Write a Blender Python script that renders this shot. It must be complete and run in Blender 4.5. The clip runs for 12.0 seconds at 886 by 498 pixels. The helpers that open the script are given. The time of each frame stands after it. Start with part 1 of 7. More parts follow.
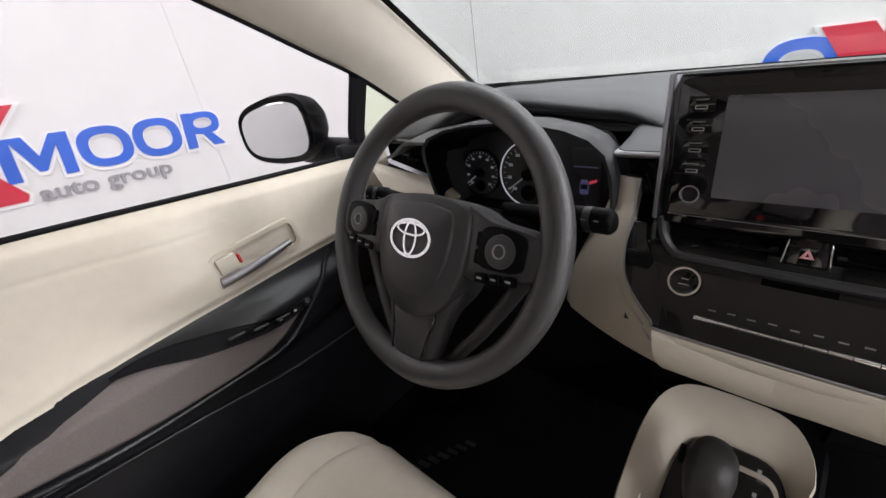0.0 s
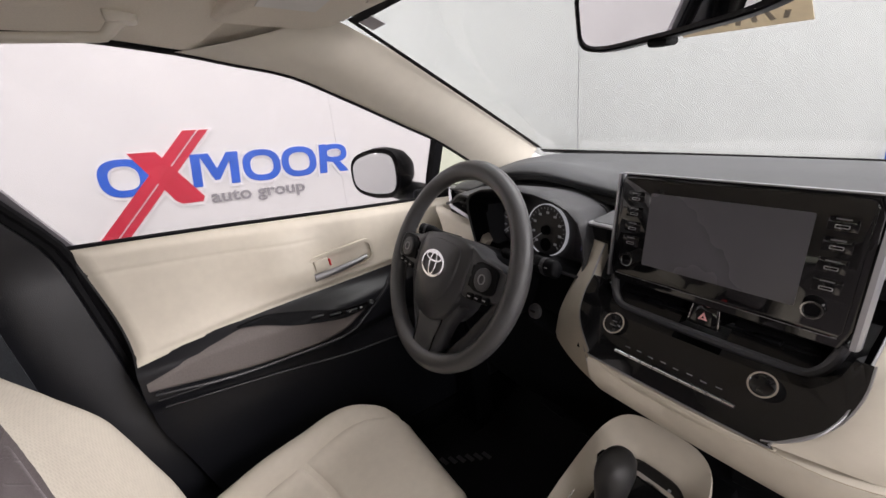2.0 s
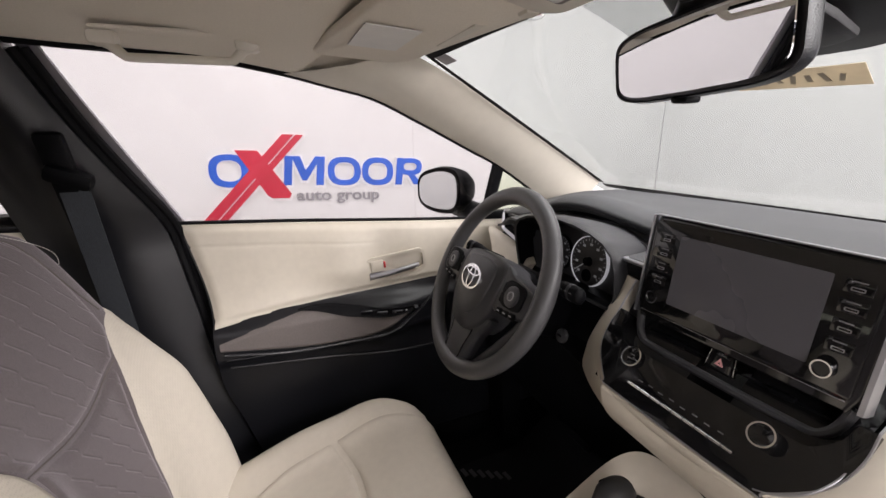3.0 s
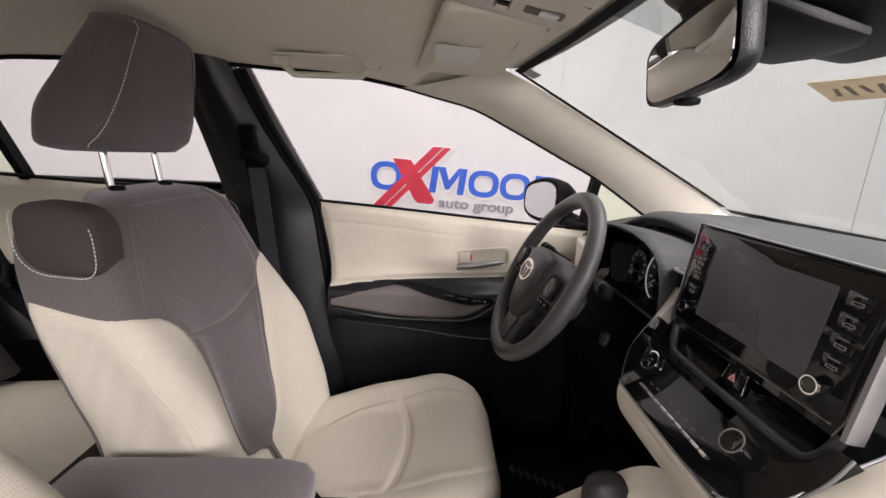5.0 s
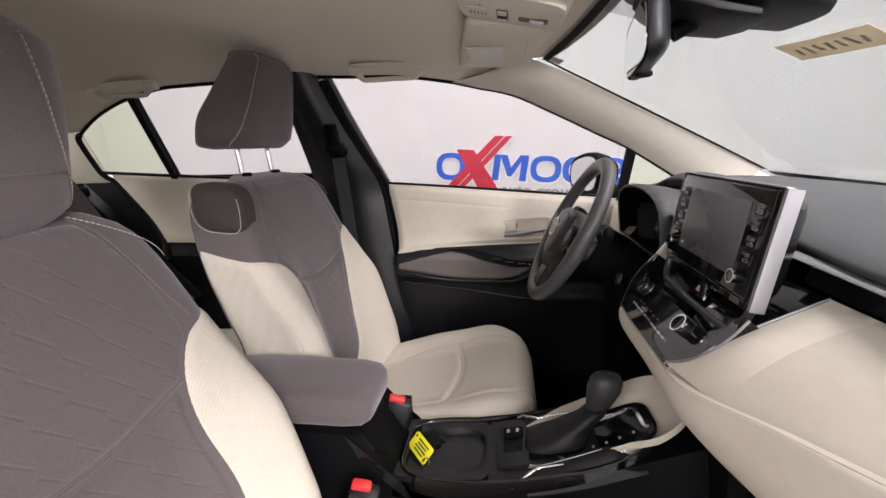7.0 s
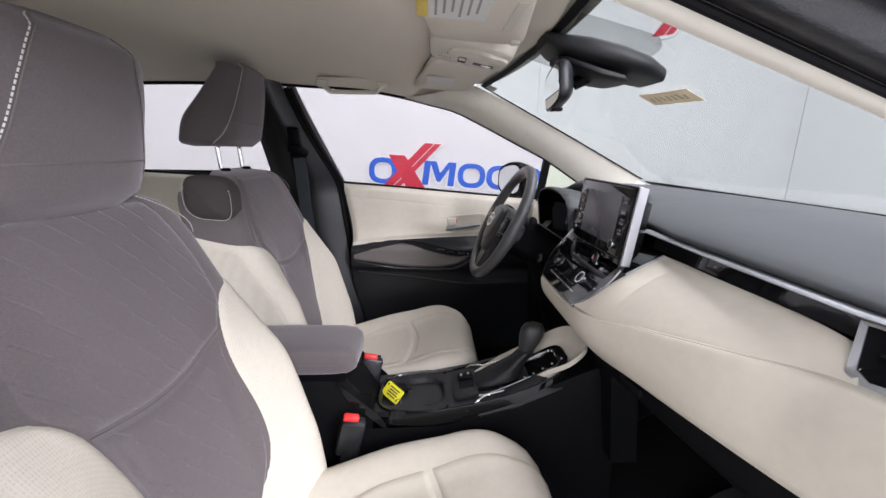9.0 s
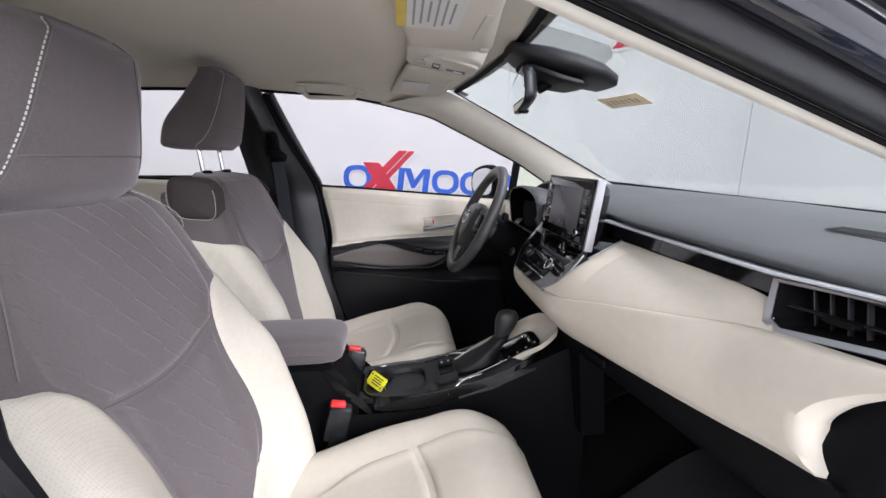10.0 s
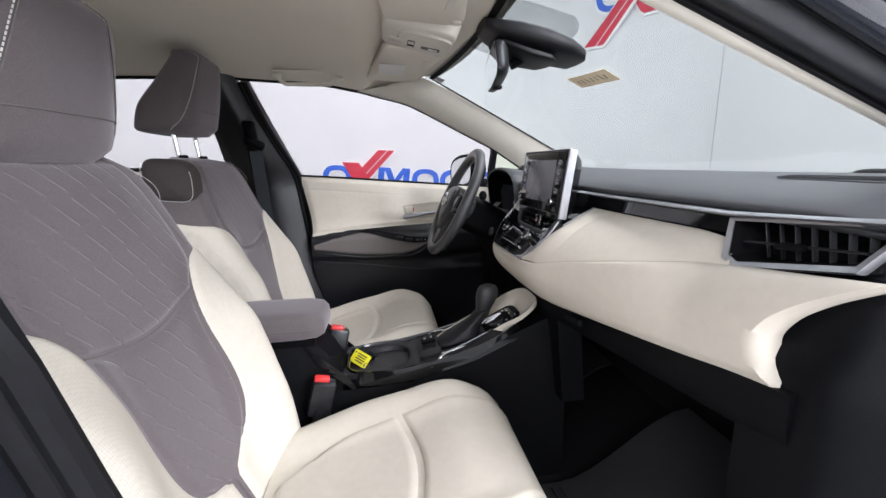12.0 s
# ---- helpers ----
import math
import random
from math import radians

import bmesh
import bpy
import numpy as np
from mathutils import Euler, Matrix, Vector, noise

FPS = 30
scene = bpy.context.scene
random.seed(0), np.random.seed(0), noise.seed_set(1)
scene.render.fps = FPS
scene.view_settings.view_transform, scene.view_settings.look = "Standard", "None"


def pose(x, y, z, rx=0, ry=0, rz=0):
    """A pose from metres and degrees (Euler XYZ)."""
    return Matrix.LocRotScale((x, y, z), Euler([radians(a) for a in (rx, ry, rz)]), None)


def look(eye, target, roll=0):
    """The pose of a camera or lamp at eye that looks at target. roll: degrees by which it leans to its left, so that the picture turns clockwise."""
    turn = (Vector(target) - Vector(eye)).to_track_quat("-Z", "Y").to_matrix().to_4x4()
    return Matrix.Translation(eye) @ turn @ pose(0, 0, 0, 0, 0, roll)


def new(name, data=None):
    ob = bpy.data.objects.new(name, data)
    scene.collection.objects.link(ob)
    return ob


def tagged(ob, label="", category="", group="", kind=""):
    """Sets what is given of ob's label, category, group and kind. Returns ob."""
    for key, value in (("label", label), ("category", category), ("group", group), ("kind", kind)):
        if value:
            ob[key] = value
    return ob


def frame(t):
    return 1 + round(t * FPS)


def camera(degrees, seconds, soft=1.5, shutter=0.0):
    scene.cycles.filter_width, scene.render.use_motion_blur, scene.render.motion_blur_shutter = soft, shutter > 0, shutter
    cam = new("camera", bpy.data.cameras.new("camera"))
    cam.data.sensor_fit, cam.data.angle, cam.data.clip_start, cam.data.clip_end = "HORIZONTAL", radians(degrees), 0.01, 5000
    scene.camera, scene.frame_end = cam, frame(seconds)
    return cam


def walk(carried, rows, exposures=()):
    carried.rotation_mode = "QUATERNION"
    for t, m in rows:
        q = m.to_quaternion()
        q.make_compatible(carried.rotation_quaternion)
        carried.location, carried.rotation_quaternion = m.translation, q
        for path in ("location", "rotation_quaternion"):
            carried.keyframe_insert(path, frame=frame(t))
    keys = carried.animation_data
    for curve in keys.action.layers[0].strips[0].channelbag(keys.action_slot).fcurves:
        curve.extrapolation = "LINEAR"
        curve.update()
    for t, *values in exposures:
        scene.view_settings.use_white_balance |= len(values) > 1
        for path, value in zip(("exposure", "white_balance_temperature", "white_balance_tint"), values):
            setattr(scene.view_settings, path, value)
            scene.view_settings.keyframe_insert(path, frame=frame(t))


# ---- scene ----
cam = camera(95.1, 12.0)
PATH = [
    (0, (-0.016, 0.096, 1.207), (-1.287, 1.366, 0.328), -9.2),
    (0.5, (0.049, 0.087, 1.199), (-1.256, 1.337, 0.342), -8.1),
    (1, (0.115, 0.084, 1.206), (-1.26, 1.294, 0.403), -7.0),
    (1.5, (0.169, 0.072, 1.229), (-1.314, 1.194, 0.493), -6.3),
    (2, (0.223, 0.06, 1.264), (-1.393, 1.039, 0.608), -5.8),
    (2.5, (0.261, 0.049, 1.263), (-1.44, 0.94, 0.704), -1.9),
    (3, (0.304, 0.066, 1.272), (-1.481, 0.782, 0.725), -0.9),
    (5, (0.456, 0.198, 1.237), (-1.49, 0.239, 0.774), 2.3),
    (5.5, (0.49, 0.233, 1.219), (-1.442, 0.145, 0.709), 2.2),
    (6, (0.532, 0.262, 1.215), (-1.389, 0.042, 0.703), 0.3),
    (6.5, (0.595, 0.276, 1.207), (-1.318, -0.028, 0.707), -1.5),
    (7, (0.67, 0.273, 1.209), (-1.243, -0.033, 0.713), -1.7),
    (7.5, (0.735, 0.257, 1.215), (-1.188, 0.036, 0.713), -1.0),
    (9.5, (0.948, 0.184, 1.208), (-0.996, 0.325, 0.757), 0.7),
    (10, (0.977, 0.182, 1.189), (-0.966, 0.376, 0.759), 0.3),
    (10.5, (0.99, 0.182, 1.175), (-0.954, 0.403, 0.761), -0.1),
    (11, (1.0, 0.181, 1.157), (-0.943, 0.426, 0.75), -0.3),
    (11.5, (1.008, 0.183, 1.136), (-0.934, 0.445, 0.733), -0.6),
    (12, (1.012, 0.184, 1.118), (-0.926, 0.465, 0.711), -0.7),
]
EXPOSURES = [(0.0, 0.40, 6350, 13), (1.5, 0.30, 6500, 15), (3.0, 0.32, 6600, 16), (6.0, 0.20, 6650, 17), (6.8, 0.20, 6600, 17), (7.6, 0.32, 6300, 15), (9.4, 0.26, 6000, 14), (12.0, 0.30, 5950, 12)]
walk(cam, [(t, look(eye, target, roll)) for t, eye, target, roll in PATH], EXPOSURES)


# ---- world and light ----
world = bpy.data.worlds.new("studio_world")
scene.world = world
world.use_nodes = True
wn = world.node_tree.nodes
wn["Background"].inputs[0].default_value = (0.9, 0.95, 1.0, 1)
wn["Background"].inputs[1].default_value = 0.15


def area_lamp(name, place, target, sx, sy, watts, colour):
    data = bpy.data.lights.new(name, "AREA")
    data.shape, data.size, data.size_y, data.energy, data.color = "RECTANGLE", sx, sy, watts, colour
    ob = new(name, data)
    ob.matrix_world = look(place, target)
    return tagged(ob, "unseen white area light added to light the studio", "light", "studio ceiling lights", "structure")


WHITE = (1.0, 0.975, 0.965)
# No lamp is in view; the overhead ones (west, north, south) are assumed.
area_lamp("ceiling_light_west", (-1.9, 0.0, 3.6), (-1.2, 0.0, 0.0), 0.8, 5.0, 60, WHITE)
# East and south-east: low fill lights added to brighten the seats and dash.
area_lamp("fill_light_east", (3.0, 2.2, 2.3), (0.4, -0.15, 0.95), 1.6, 1.4, 175, WHITE)
area_lamp("fill_light_south_east", (3.3, -1.3, 2.45), (-0.2, 0.45, 0.95), 2.2, 1.2, 88, WHITE)
area_lamp("ceiling_light_north", (0.0, 2.1, 3.5), (0.0, 1.0, 0.0), 4.0, 0.9, 116, WHITE)
area_lamp("ceiling_light_south", (0.0, -3.0, 3.5), (0.0, -2.2, 0.0), 4.0, 0.9, 150, WHITE)


# ---- materials ----
def material(name, colour, rough=0.5, metal=0.0, vary=0.1, scale=30.0, bump=0.0, bump_scale=400.0, coat=0.0, spec=0.5, stretch=(1, 1, 1), sheen=0.0, dirt=0.06, tint=(1, 1, 1)):
    m = bpy.data.materials.new(name)
    m.use_nodes = True
    nt = m.node_tree
    n, l = nt.nodes, nt.links
    b = n["Principled BSDF"]
    b.inputs["Roughness"].default_value, b.inputs["Metallic"].default_value = rough, metal
    b.inputs["Coat Weight"].default_value, b.inputs["Specular IOR Level"].default_value = coat, spec
    b.inputs["Coat Roughness"].default_value = 0.04
    b.inputs["Sheen Weight"].default_value = sheen
    b.inputs["Sheen Roughness"].default_value, b.inputs["Sheen Tint"].default_value = 0.45, (*tint, 1)
    tc = n.new("ShaderNodeTexCoord")
    mp = n.new("ShaderNodeMapping")
    mp.inputs["Scale"].default_value = stretch
    l.new(tc.outputs["Object"], mp.inputs["Vector"])
    fine = n.new("ShaderNodeTexNoise")
    fine.inputs["Scale"].default_value, fine.inputs["Detail"].default_value = scale, 5
    broad = n.new("ShaderNodeTexNoise")
    broad.inputs["Scale"].default_value, broad.inputs["Detail"].default_value = 3.5, 4
    l.new(mp.outputs[0], fine.inputs["Vector"])
    l.new(mp.outputs[0], broad.inputs["Vector"])
    r1 = n.new("ShaderNodeMapRange")
    r1.inputs[1].default_value, r1.inputs[2].default_value = 0.3, 0.7
    r1.inputs[3].default_value, r1.inputs[4].default_value = 1 - vary, 1 + vary
    l.new(fine.outputs[0], r1.inputs[0])
    r2 = n.new("ShaderNodeMapRange")
    r2.inputs[1].default_value, r2.inputs[2].default_value = 0.3, 0.7
    r2.inputs[3].default_value, r2.inputs[4].default_value = 1 - dirt, 1 + dirt
    l.new(broad.outputs[0], r2.inputs[0])
    mul = n.new("ShaderNodeMath")
    mul.operation = "MULTIPLY"
    l.new(r1.outputs[0], mul.inputs[0])
    l.new(r2.outputs[0], mul.inputs[1])
    vm = n.new("ShaderNodeVectorMath")
    vm.operation = "SCALE"
    vm.inputs[0].default_value = colour
    l.new(mul.outputs[0], vm.inputs["Scale"])
    l.new(vm.outputs[0], b.inputs["Base Color"])
    rr = n.new("ShaderNodeMapRange")
    rr.inputs[1].default_value, rr.inputs[2].default_value = 0.3, 0.7
    rr.inputs[3].default_value, rr.inputs[4].default_value = max(0.0, rough - 0.05 * (rough > 0.15)), min(1, rough + 0.05 * (rough > 0.15))
    l.new(broad.outputs[0], rr.inputs[0])
    l.new(rr.outputs[0], b.inputs["Roughness"])
    if bump:
        v = n.new("ShaderNodeTexVoronoi")
        v.inputs["Scale"].default_value = bump_scale
        l.new(mp.outputs[0], v.inputs["Vector"])
        bp = n.new("ShaderNodeBump")
        bp.inputs["Strength"].default_value, bp.inputs["Distance"].default_value = bump, 0.001
        l.new(v.outputs[0], bp.inputs["Height"])
        l.new(bp.outputs[0], b.inputs["Normal"])
    return m


def weave(m, pitch, strength, hole=0.82):
    """Adds a woven mesh of small cells to a fabric."""
    n, l = m.node_tree.nodes, m.node_tree.links
    b = n["Principled BSDF"]
    tc = n.new("ShaderNodeTexCoord")
    v = n.new("ShaderNodeTexVoronoi")
    v.inputs["Scale"].default_value, v.inputs["Randomness"].default_value = 1 / pitch, 0.12
    l.new(tc.outputs["Object"], v.inputs["Vector"])
    bp = n.new("ShaderNodeBump")
    bp.inputs["Strength"].default_value, bp.inputs["Distance"].default_value = strength, 0.0015
    l.new(v.outputs[0], bp.inputs["Height"])
    l.new(bp.outputs[0], b.inputs["Normal"])
    r = n.new("ShaderNodeMapRange")
    r.inputs[1].default_value, r.inputs[2].default_value = 0.15, 0.5
    r.inputs[3].default_value, r.inputs[4].default_value = hole, 1.05
    l.new(v.outputs[0], r.inputs[0])
    old = b.inputs["Base Color"].links[0].from_socket
    vm = n.new("ShaderNodeVectorMath")
    vm.operation = "SCALE"
    l.new(old, vm.inputs[0])
    l.new(r.outputs[0], vm.inputs["Scale"])
    l.new(vm.outputs[0], b.inputs["Base Color"])
    return m


def quilt(m):
    """Adds rows of pressed slanting lines, broken into stepped dashes, to a fabric."""
    n, l = m.node_tree.nodes, m.node_tree.links
    b = n["Principled BSDF"]
    tc = n.new("ShaderNodeTexCoord")
    sep = n.new("ShaderNodeSeparateXYZ")
    l.new(tc.outputs["Object"], sep.inputs[0])

    def calc(op, a, c):
        q = n.new("ShaderNodeMath")
        q.operation = op
        for k, v in enumerate((a, c)):
            if isinstance(v, (int, float)):
                q.inputs[k].default_value = v
            else:
                l.new(v, q.inputs[k])
        return q.outputs[0]
    x, z = sep.outputs[0], sep.outputs[2]
    along = calc("ADD", calc("MULTIPLY", x, 0.55), calc("MULTIPLY", z, 0.835))
    across = calc("ADD", calc("MULTIPLY", x, -0.835), calc("MULTIPLY", z, 0.55))
    row = calc("FLOOR", calc("DIVIDE", across, 0.036), 0.0)
    dash = calc("ADD", calc("DIVIDE", along, 0.050), calc("MULTIPLY", row, 0.37))
    step = calc("SUBTRACT", dash, calc("FLOOR", dash, 0.0))
    slip = calc("MULTIPLY", calc("SUBTRACT", step, 0.5), 0.0065)
    pos = calc("DIVIDE", calc("ADD", across, slip), 0.036)
    off = calc("ABSOLUTE", calc("SUBTRACT", calc("SUBTRACT", pos, calc("FLOOR", pos, 0.0)), 0.5), 0.0)
    line = n.new("ShaderNodeMapRange")
    line.interpolation_type = "SMOOTHSTEP"
    line.inputs[1].default_value, line.inputs[2].default_value = 0.0, 0.075
    l.new(off, line.inputs[0])
    gap = n.new("ShaderNodeMapRange")
    gap.inputs[1].default_value, gap.inputs[2].default_value = 0.36, 0.45
    l.new(calc("ABSOLUTE", calc("SUBTRACT", step, 0.5), 0.0), gap.inputs[0])
    high = calc("MAXIMUM", line.outputs[0], gap.outputs[0])
    bp = n.new("ShaderNodeBump")
    bp.inputs["Strength"].default_value, bp.inputs["Distance"].default_value = 0.46, 0.0018
    l.new(high, bp.inputs["Height"])
    if b.inputs["Normal"].is_linked:
        l.new(b.inputs["Normal"].links[0].from_socket, bp.inputs["Normal"])
    l.new(bp.outputs[0], b.inputs["Normal"])
    return m


def glass(name, tint, most):
    """Clear glass: see-through, with a mirror gloss that grows at grazing angles up to most."""
    m = bpy.data.materials.new(name)
    m.use_nodes = True
    n, l = m.node_tree.nodes, m.node_tree.links
    n.remove(n["Principled BSDF"])
    tr, gl, lw, mix = n.new("ShaderNodeBsdfTransparent"), n.new("ShaderNodeBsdfGlossy"), n.new("ShaderNodeLayerWeight"), n.new("ShaderNodeMixShader")
    tr.inputs[0].default_value = (*tint, 1)
    gl.inputs["Roughness"].default_value = 0.02
    lw.inputs["Blend"].default_value = 0.5
    p, r = n.new("ShaderNodeMath"), n.new("ShaderNodeMapRange")
    p.operation = "POWER"
    p.inputs[1].default_value = 4.0
    l.new(lw.outputs["Facing"], p.inputs[0])
    l.new(p.outputs[0], r.inputs[0])
    r.inputs[3].default_value, r.inputs[4].default_value = 0.02, most
    l.new(r.outputs[0], mix.inputs[0])
    l.new(tr.outputs[0], mix.inputs[1])
    l.new(gl.outputs[0], mix.inputs[2])
    l.new(mix.outputs[0], n["Material Output"].inputs[0])
    return m


def glow(name, colour, power):
    m = bpy.data.materials.new(name)
    m.use_nodes = True
    b = m.node_tree.nodes["Principled BSDF"]
    b.inputs["Base Color"].default_value = (*colour, 1)
    b.inputs["Emission Color"].default_value = (*colour, 1)
    b.inputs["Emission Strength"].default_value = power
    return m


M_WALL = material("painted_wall", (0.76, 0.755, 0.75), 0.6, vary=0.008, scale=2, dirt=0.015)
M_FLOOR = material("studio_floor", (0.48, 0.48, 0.475), 0.5, vary=0.05, scale=20)
M_BEIGE = material("beige_vinyl", (0.53, 0.485, 0.408), 0.55, vary=0.03, scale=60, bump=0.12, bump_scale=900, dirt=0.05)
M_BEIGE_MESH = weave(material("beige_mesh_fabric", (0.51, 0.472, 0.402), 0.75, vary=0.03, scale=80, dirt=0.05), 0.0032, 0.30, 0.92)
M_DOORBEIGE = material("beige_door_vinyl", (0.57, 0.525, 0.44), 0.5, vary=0.03, scale=50, bump=0.1, bump_scale=900, dirt=0.04)
M_GREY = material("grey_seat_fabric", (0.100, 0.085, 0.087), 0.9, vary=0.10, scale=300, bump=0.35, bump_scale=900, sheen=0.38, dirt=0.07, tint=(0.92, 0.86, 0.92))
M_QUILT = quilt(material("quilted_grey_fabric", (0.100, 0.085, 0.087), 0.9, vary=0.10, scale=300, bump=0.35, bump_scale=900, sheen=0.38, dirt=0.07, tint=(0.92, 0.86, 0.92)))
# Seat cloth, darker: partly its own tone, partly shading of the pad's side.
M_CAP = material("dark_shaded_fabric", (0.045, 0.037, 0.036), 0.9, vary=0.10, scale=300, bump=0.35, bump_scale=900, dirt=0.07)
M_PAD = material("taupe_door_fabric", (0.135, 0.118, 0.112), 0.85, vary=0.08, scale=300, bump=0.3, bump_scale=900, sheen=0.0)
M_STITCH = material("white_thread", (0.62, 0.6, 0.56), 0.7, vary=0.1)
M_HEAD = material("headliner_fabric", (0.72, 0.665, 0.575), 0.95, vary=0.05, scale=500, bump=0.3, bump_scale=1200, dirt=0.03)
M_TRIM = material("beige_hard_trim", (0.64, 0.60, 0.52), 0.55, vary=0.02, scale=40, bump=0.1, bump_scale=1000)
M_BLACK = material("black_plastic", (0.0032, 0.0034, 0.0042), 0.50, spec=0.09, vary=0.08, scale=90, bump=0.25, bump_scale=700, dirt=0.12)
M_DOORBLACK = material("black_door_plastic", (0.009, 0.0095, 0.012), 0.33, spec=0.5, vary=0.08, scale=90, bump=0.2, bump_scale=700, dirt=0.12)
M_DASH = material("dark_grey_dash", (0.056, 0.059, 0.063), 0.55, vary=0.05, scale=90, bump=0.3, bump_scale=800, dirt=0.06)
M_WHEEL = material("wheel_rubber", (0.049, 0.049, 0.051), 0.31, vary=0.06, scale=60, bump=0.25, bump_scale=900, dirt=0.1)
M_HUB = material("wheel_hub_plastic", (0.035, 0.035, 0.038), 0.38, vary=0.05, scale=80, bump=0.2, bump_scale=900)
M_PIANO = material("piano_black", (0.006, 0.006, 0.0065), 0.05, vary=0.02, coat=0.25, spec=0.45, dirt=0.1)
M_SCREEN = material("screen_glass", (0.075, 0.073, 0.082), 0.30, vary=0.02, coat=0.2)
M_SILVER = material("satin_silver", (0.38, 0.38, 0.40), 0.40, metal=0.9, vary=0.02)
M_CHROME = material("chrome", (0.83, 0.83, 0.84), 0.09, metal=1.0, vary=0.01)
M_MIRROR = material("mirror_glass", (0.82, 0.83, 0.84), 0.01, metal=1.0, vary=0.0, dirt=0.0)
M_RUBBER = material("black_rubber", (0.007, 0.007, 0.008), 0.6, spec=0.08, vary=0.1, scale=120)
M_BODY = material("dark_car_paint", (0.018, 0.021, 0.030), 0.12, vary=0.02, coat=0.6)
M_CARPET = material("black_carpet", (0.011, 0.011, 0.012), 0.95, spec=0.10, vary=0.3, scale=500, bump=0.6, bump_scale=500, dirt=0.2)
M_RED = material("red_plastic", (0.62, 0.03, 0.03), 0.4, vary=0.03)
M_YELLOW = material("yellow_tag", (0.85, 0.78, 0.02), 0.5, vary=0.04)
M_INK = material("dark_print", (0.05, 0.05, 0.05), 0.6)
M_GREYINK = material("grey_print", (0.30, 0.30, 0.31), 0.6)
M_DIMINK = material("dim_print", (0.10, 0.10, 0.105), 0.6)
M_PALERED = material("pale_red_print", (0.62, 0.30, 0.30), 0.5)
M_LIGHTINK = material("pale_print", (0.55, 0.55, 0.55), 0.6)
M_PAPER = material("white_label", (0.72, 0.71, 0.68), 0.7, vary=0.03)
M_TANINK = material("tan_writing", (0.42, 0.37, 0.29), 0.8)
M_KRAFT = material("tan_paper", (0.62, 0.56, 0.45), 0.8, vary=0.06, scale=40)


def see_through(m, share):
    """Lets some light pass diffusely through thin paper."""
    n, l = m.node_tree.nodes, m.node_tree.links
    t, mix = n.new("ShaderNodeBsdfTranslucent"), n.new("ShaderNodeMixShader")
    l.new(n["Principled BSDF"].inputs["Base Color"].links[0].from_socket, t.inputs[0])
    mix.inputs[0].default_value = share
    l.new(n["Principled BSDF"].outputs[0], mix.inputs[1])
    l.new(t.outputs[0], mix.inputs[2])
    l.new(mix.outputs[0], n["Material Output"].inputs[0])
    return m


see_through(M_KRAFT, 0.5)
M_YPAPER = material("yellow_label", (0.72, 0.55, 0.12), 0.7)
M_BLUESIGN = material("blue_sign", (0.030, 0.125, 0.62), 0.4, vary=0.08, scale=3)
M_REDSIGN = material("red_sign", (0.58, 0.03, 0.06), 0.4, vary=0.08, scale=3)
M_GREYSIGN = material("grey_sign", (0.33, 0.32, 0.34), 0.5, vary=0.06, scale=5)
M_WHITESIGN = material("white_sign_edge", (0.90, 0.90, 0.90), 0.5, vary=0.01)
M_BELT = material("seat_belt_webbing", (0.022, 0.026, 0.032), 0.8, vary=0.15, scale=200, bump=0.4, bump_scale=600)
M_LENS = material("clear_lamp_lens", (0.7, 0.7, 0.68), 0.15, vary=0.02, coat=0.3)
M_GLASS = glass("window_glass", (0.69, 0.684, 0.688), 0.25)
M_QGLASS = glass("tinted_quarter_glass", (0.675, 0.695, 0.63), 0.25)
M_WSGLASS = glass("windscreen_glass", (0.645, 0.667, 0.66), 0.25)
M_DOTS = glass("dotted_sunshade", (0.66, 0.67, 0.67), 0.25)
M_VIOLET = glow("violet_display", (0.14, 0.14, 0.30), 0.16)
M_REDGLOW = glow("red_display", (0.60, 0.06, 0.08), 0.4)
M_KNOB = material("black_knob_leather", (0.022, 0.022, 0.023), 0.40, vary=0.06, scale=100, bump=0.25, bump_scale=800)
M_FRAME = material("grey_window_frame", (0.20, 0.19, 0.205), 0.4, vary=0.04)
M_MAT = material("black_rubber_mat", (0.020, 0.020, 0.021), 0.6, spec=0.3, vary=0.1, scale=120)
M_HOOD = material("cluster_hood_plastic", (0.030, 0.031, 0.034), 0.5, vary=0.06, scale=120, bump=0.2, bump_scale=900)
M_MARKS = glow("lit_dial_marks", (0.40, 0.41, 0.44), 0.11)
# Added glow stands in for the shine of the chrome dial ring.
M_RINGGLOW = glow("chrome_ring_glow", (0.55, 0.56, 0.59), 0.35)
M_GLOSS = material("gloss_black_trim", (0.006, 0.006, 0.0065), 0.07, vary=0.02, spec=0.32, dirt=0.1)
M_TRAY = material("charcoal_console_plastic", (0.011, 0.011, 0.0125), 0.5, spec=0.35, vary=0.06, scale=120, bump=0.2, bump_scale=900)
M_DIAL = material("dial_face", (0.050, 0.049, 0.052), 0.38, vary=0.03)


# ---- building helpers ----
def thing(name, place, label, category, group="", kind=""):
    ob = new(name)
    ob.empty_display_size = 0.05
    ob.location = place
    ob["base"] = list(place)
    return tagged(ob, label, category, group, kind)


def mesh_of(name, bm, mat, sharp=38):
    bmesh.ops.recalc_face_normals(bm, faces=bm.faces)
    me = bpy.data.meshes.new(name)
    bm.to_mesh(me)
    bm.free()
    me.materials.append(mat)
    me.polygons.foreach_set("use_smooth", [True] * len(me.polygons))
    me.set_sharp_from_angle(angle=radians(sharp))
    return me


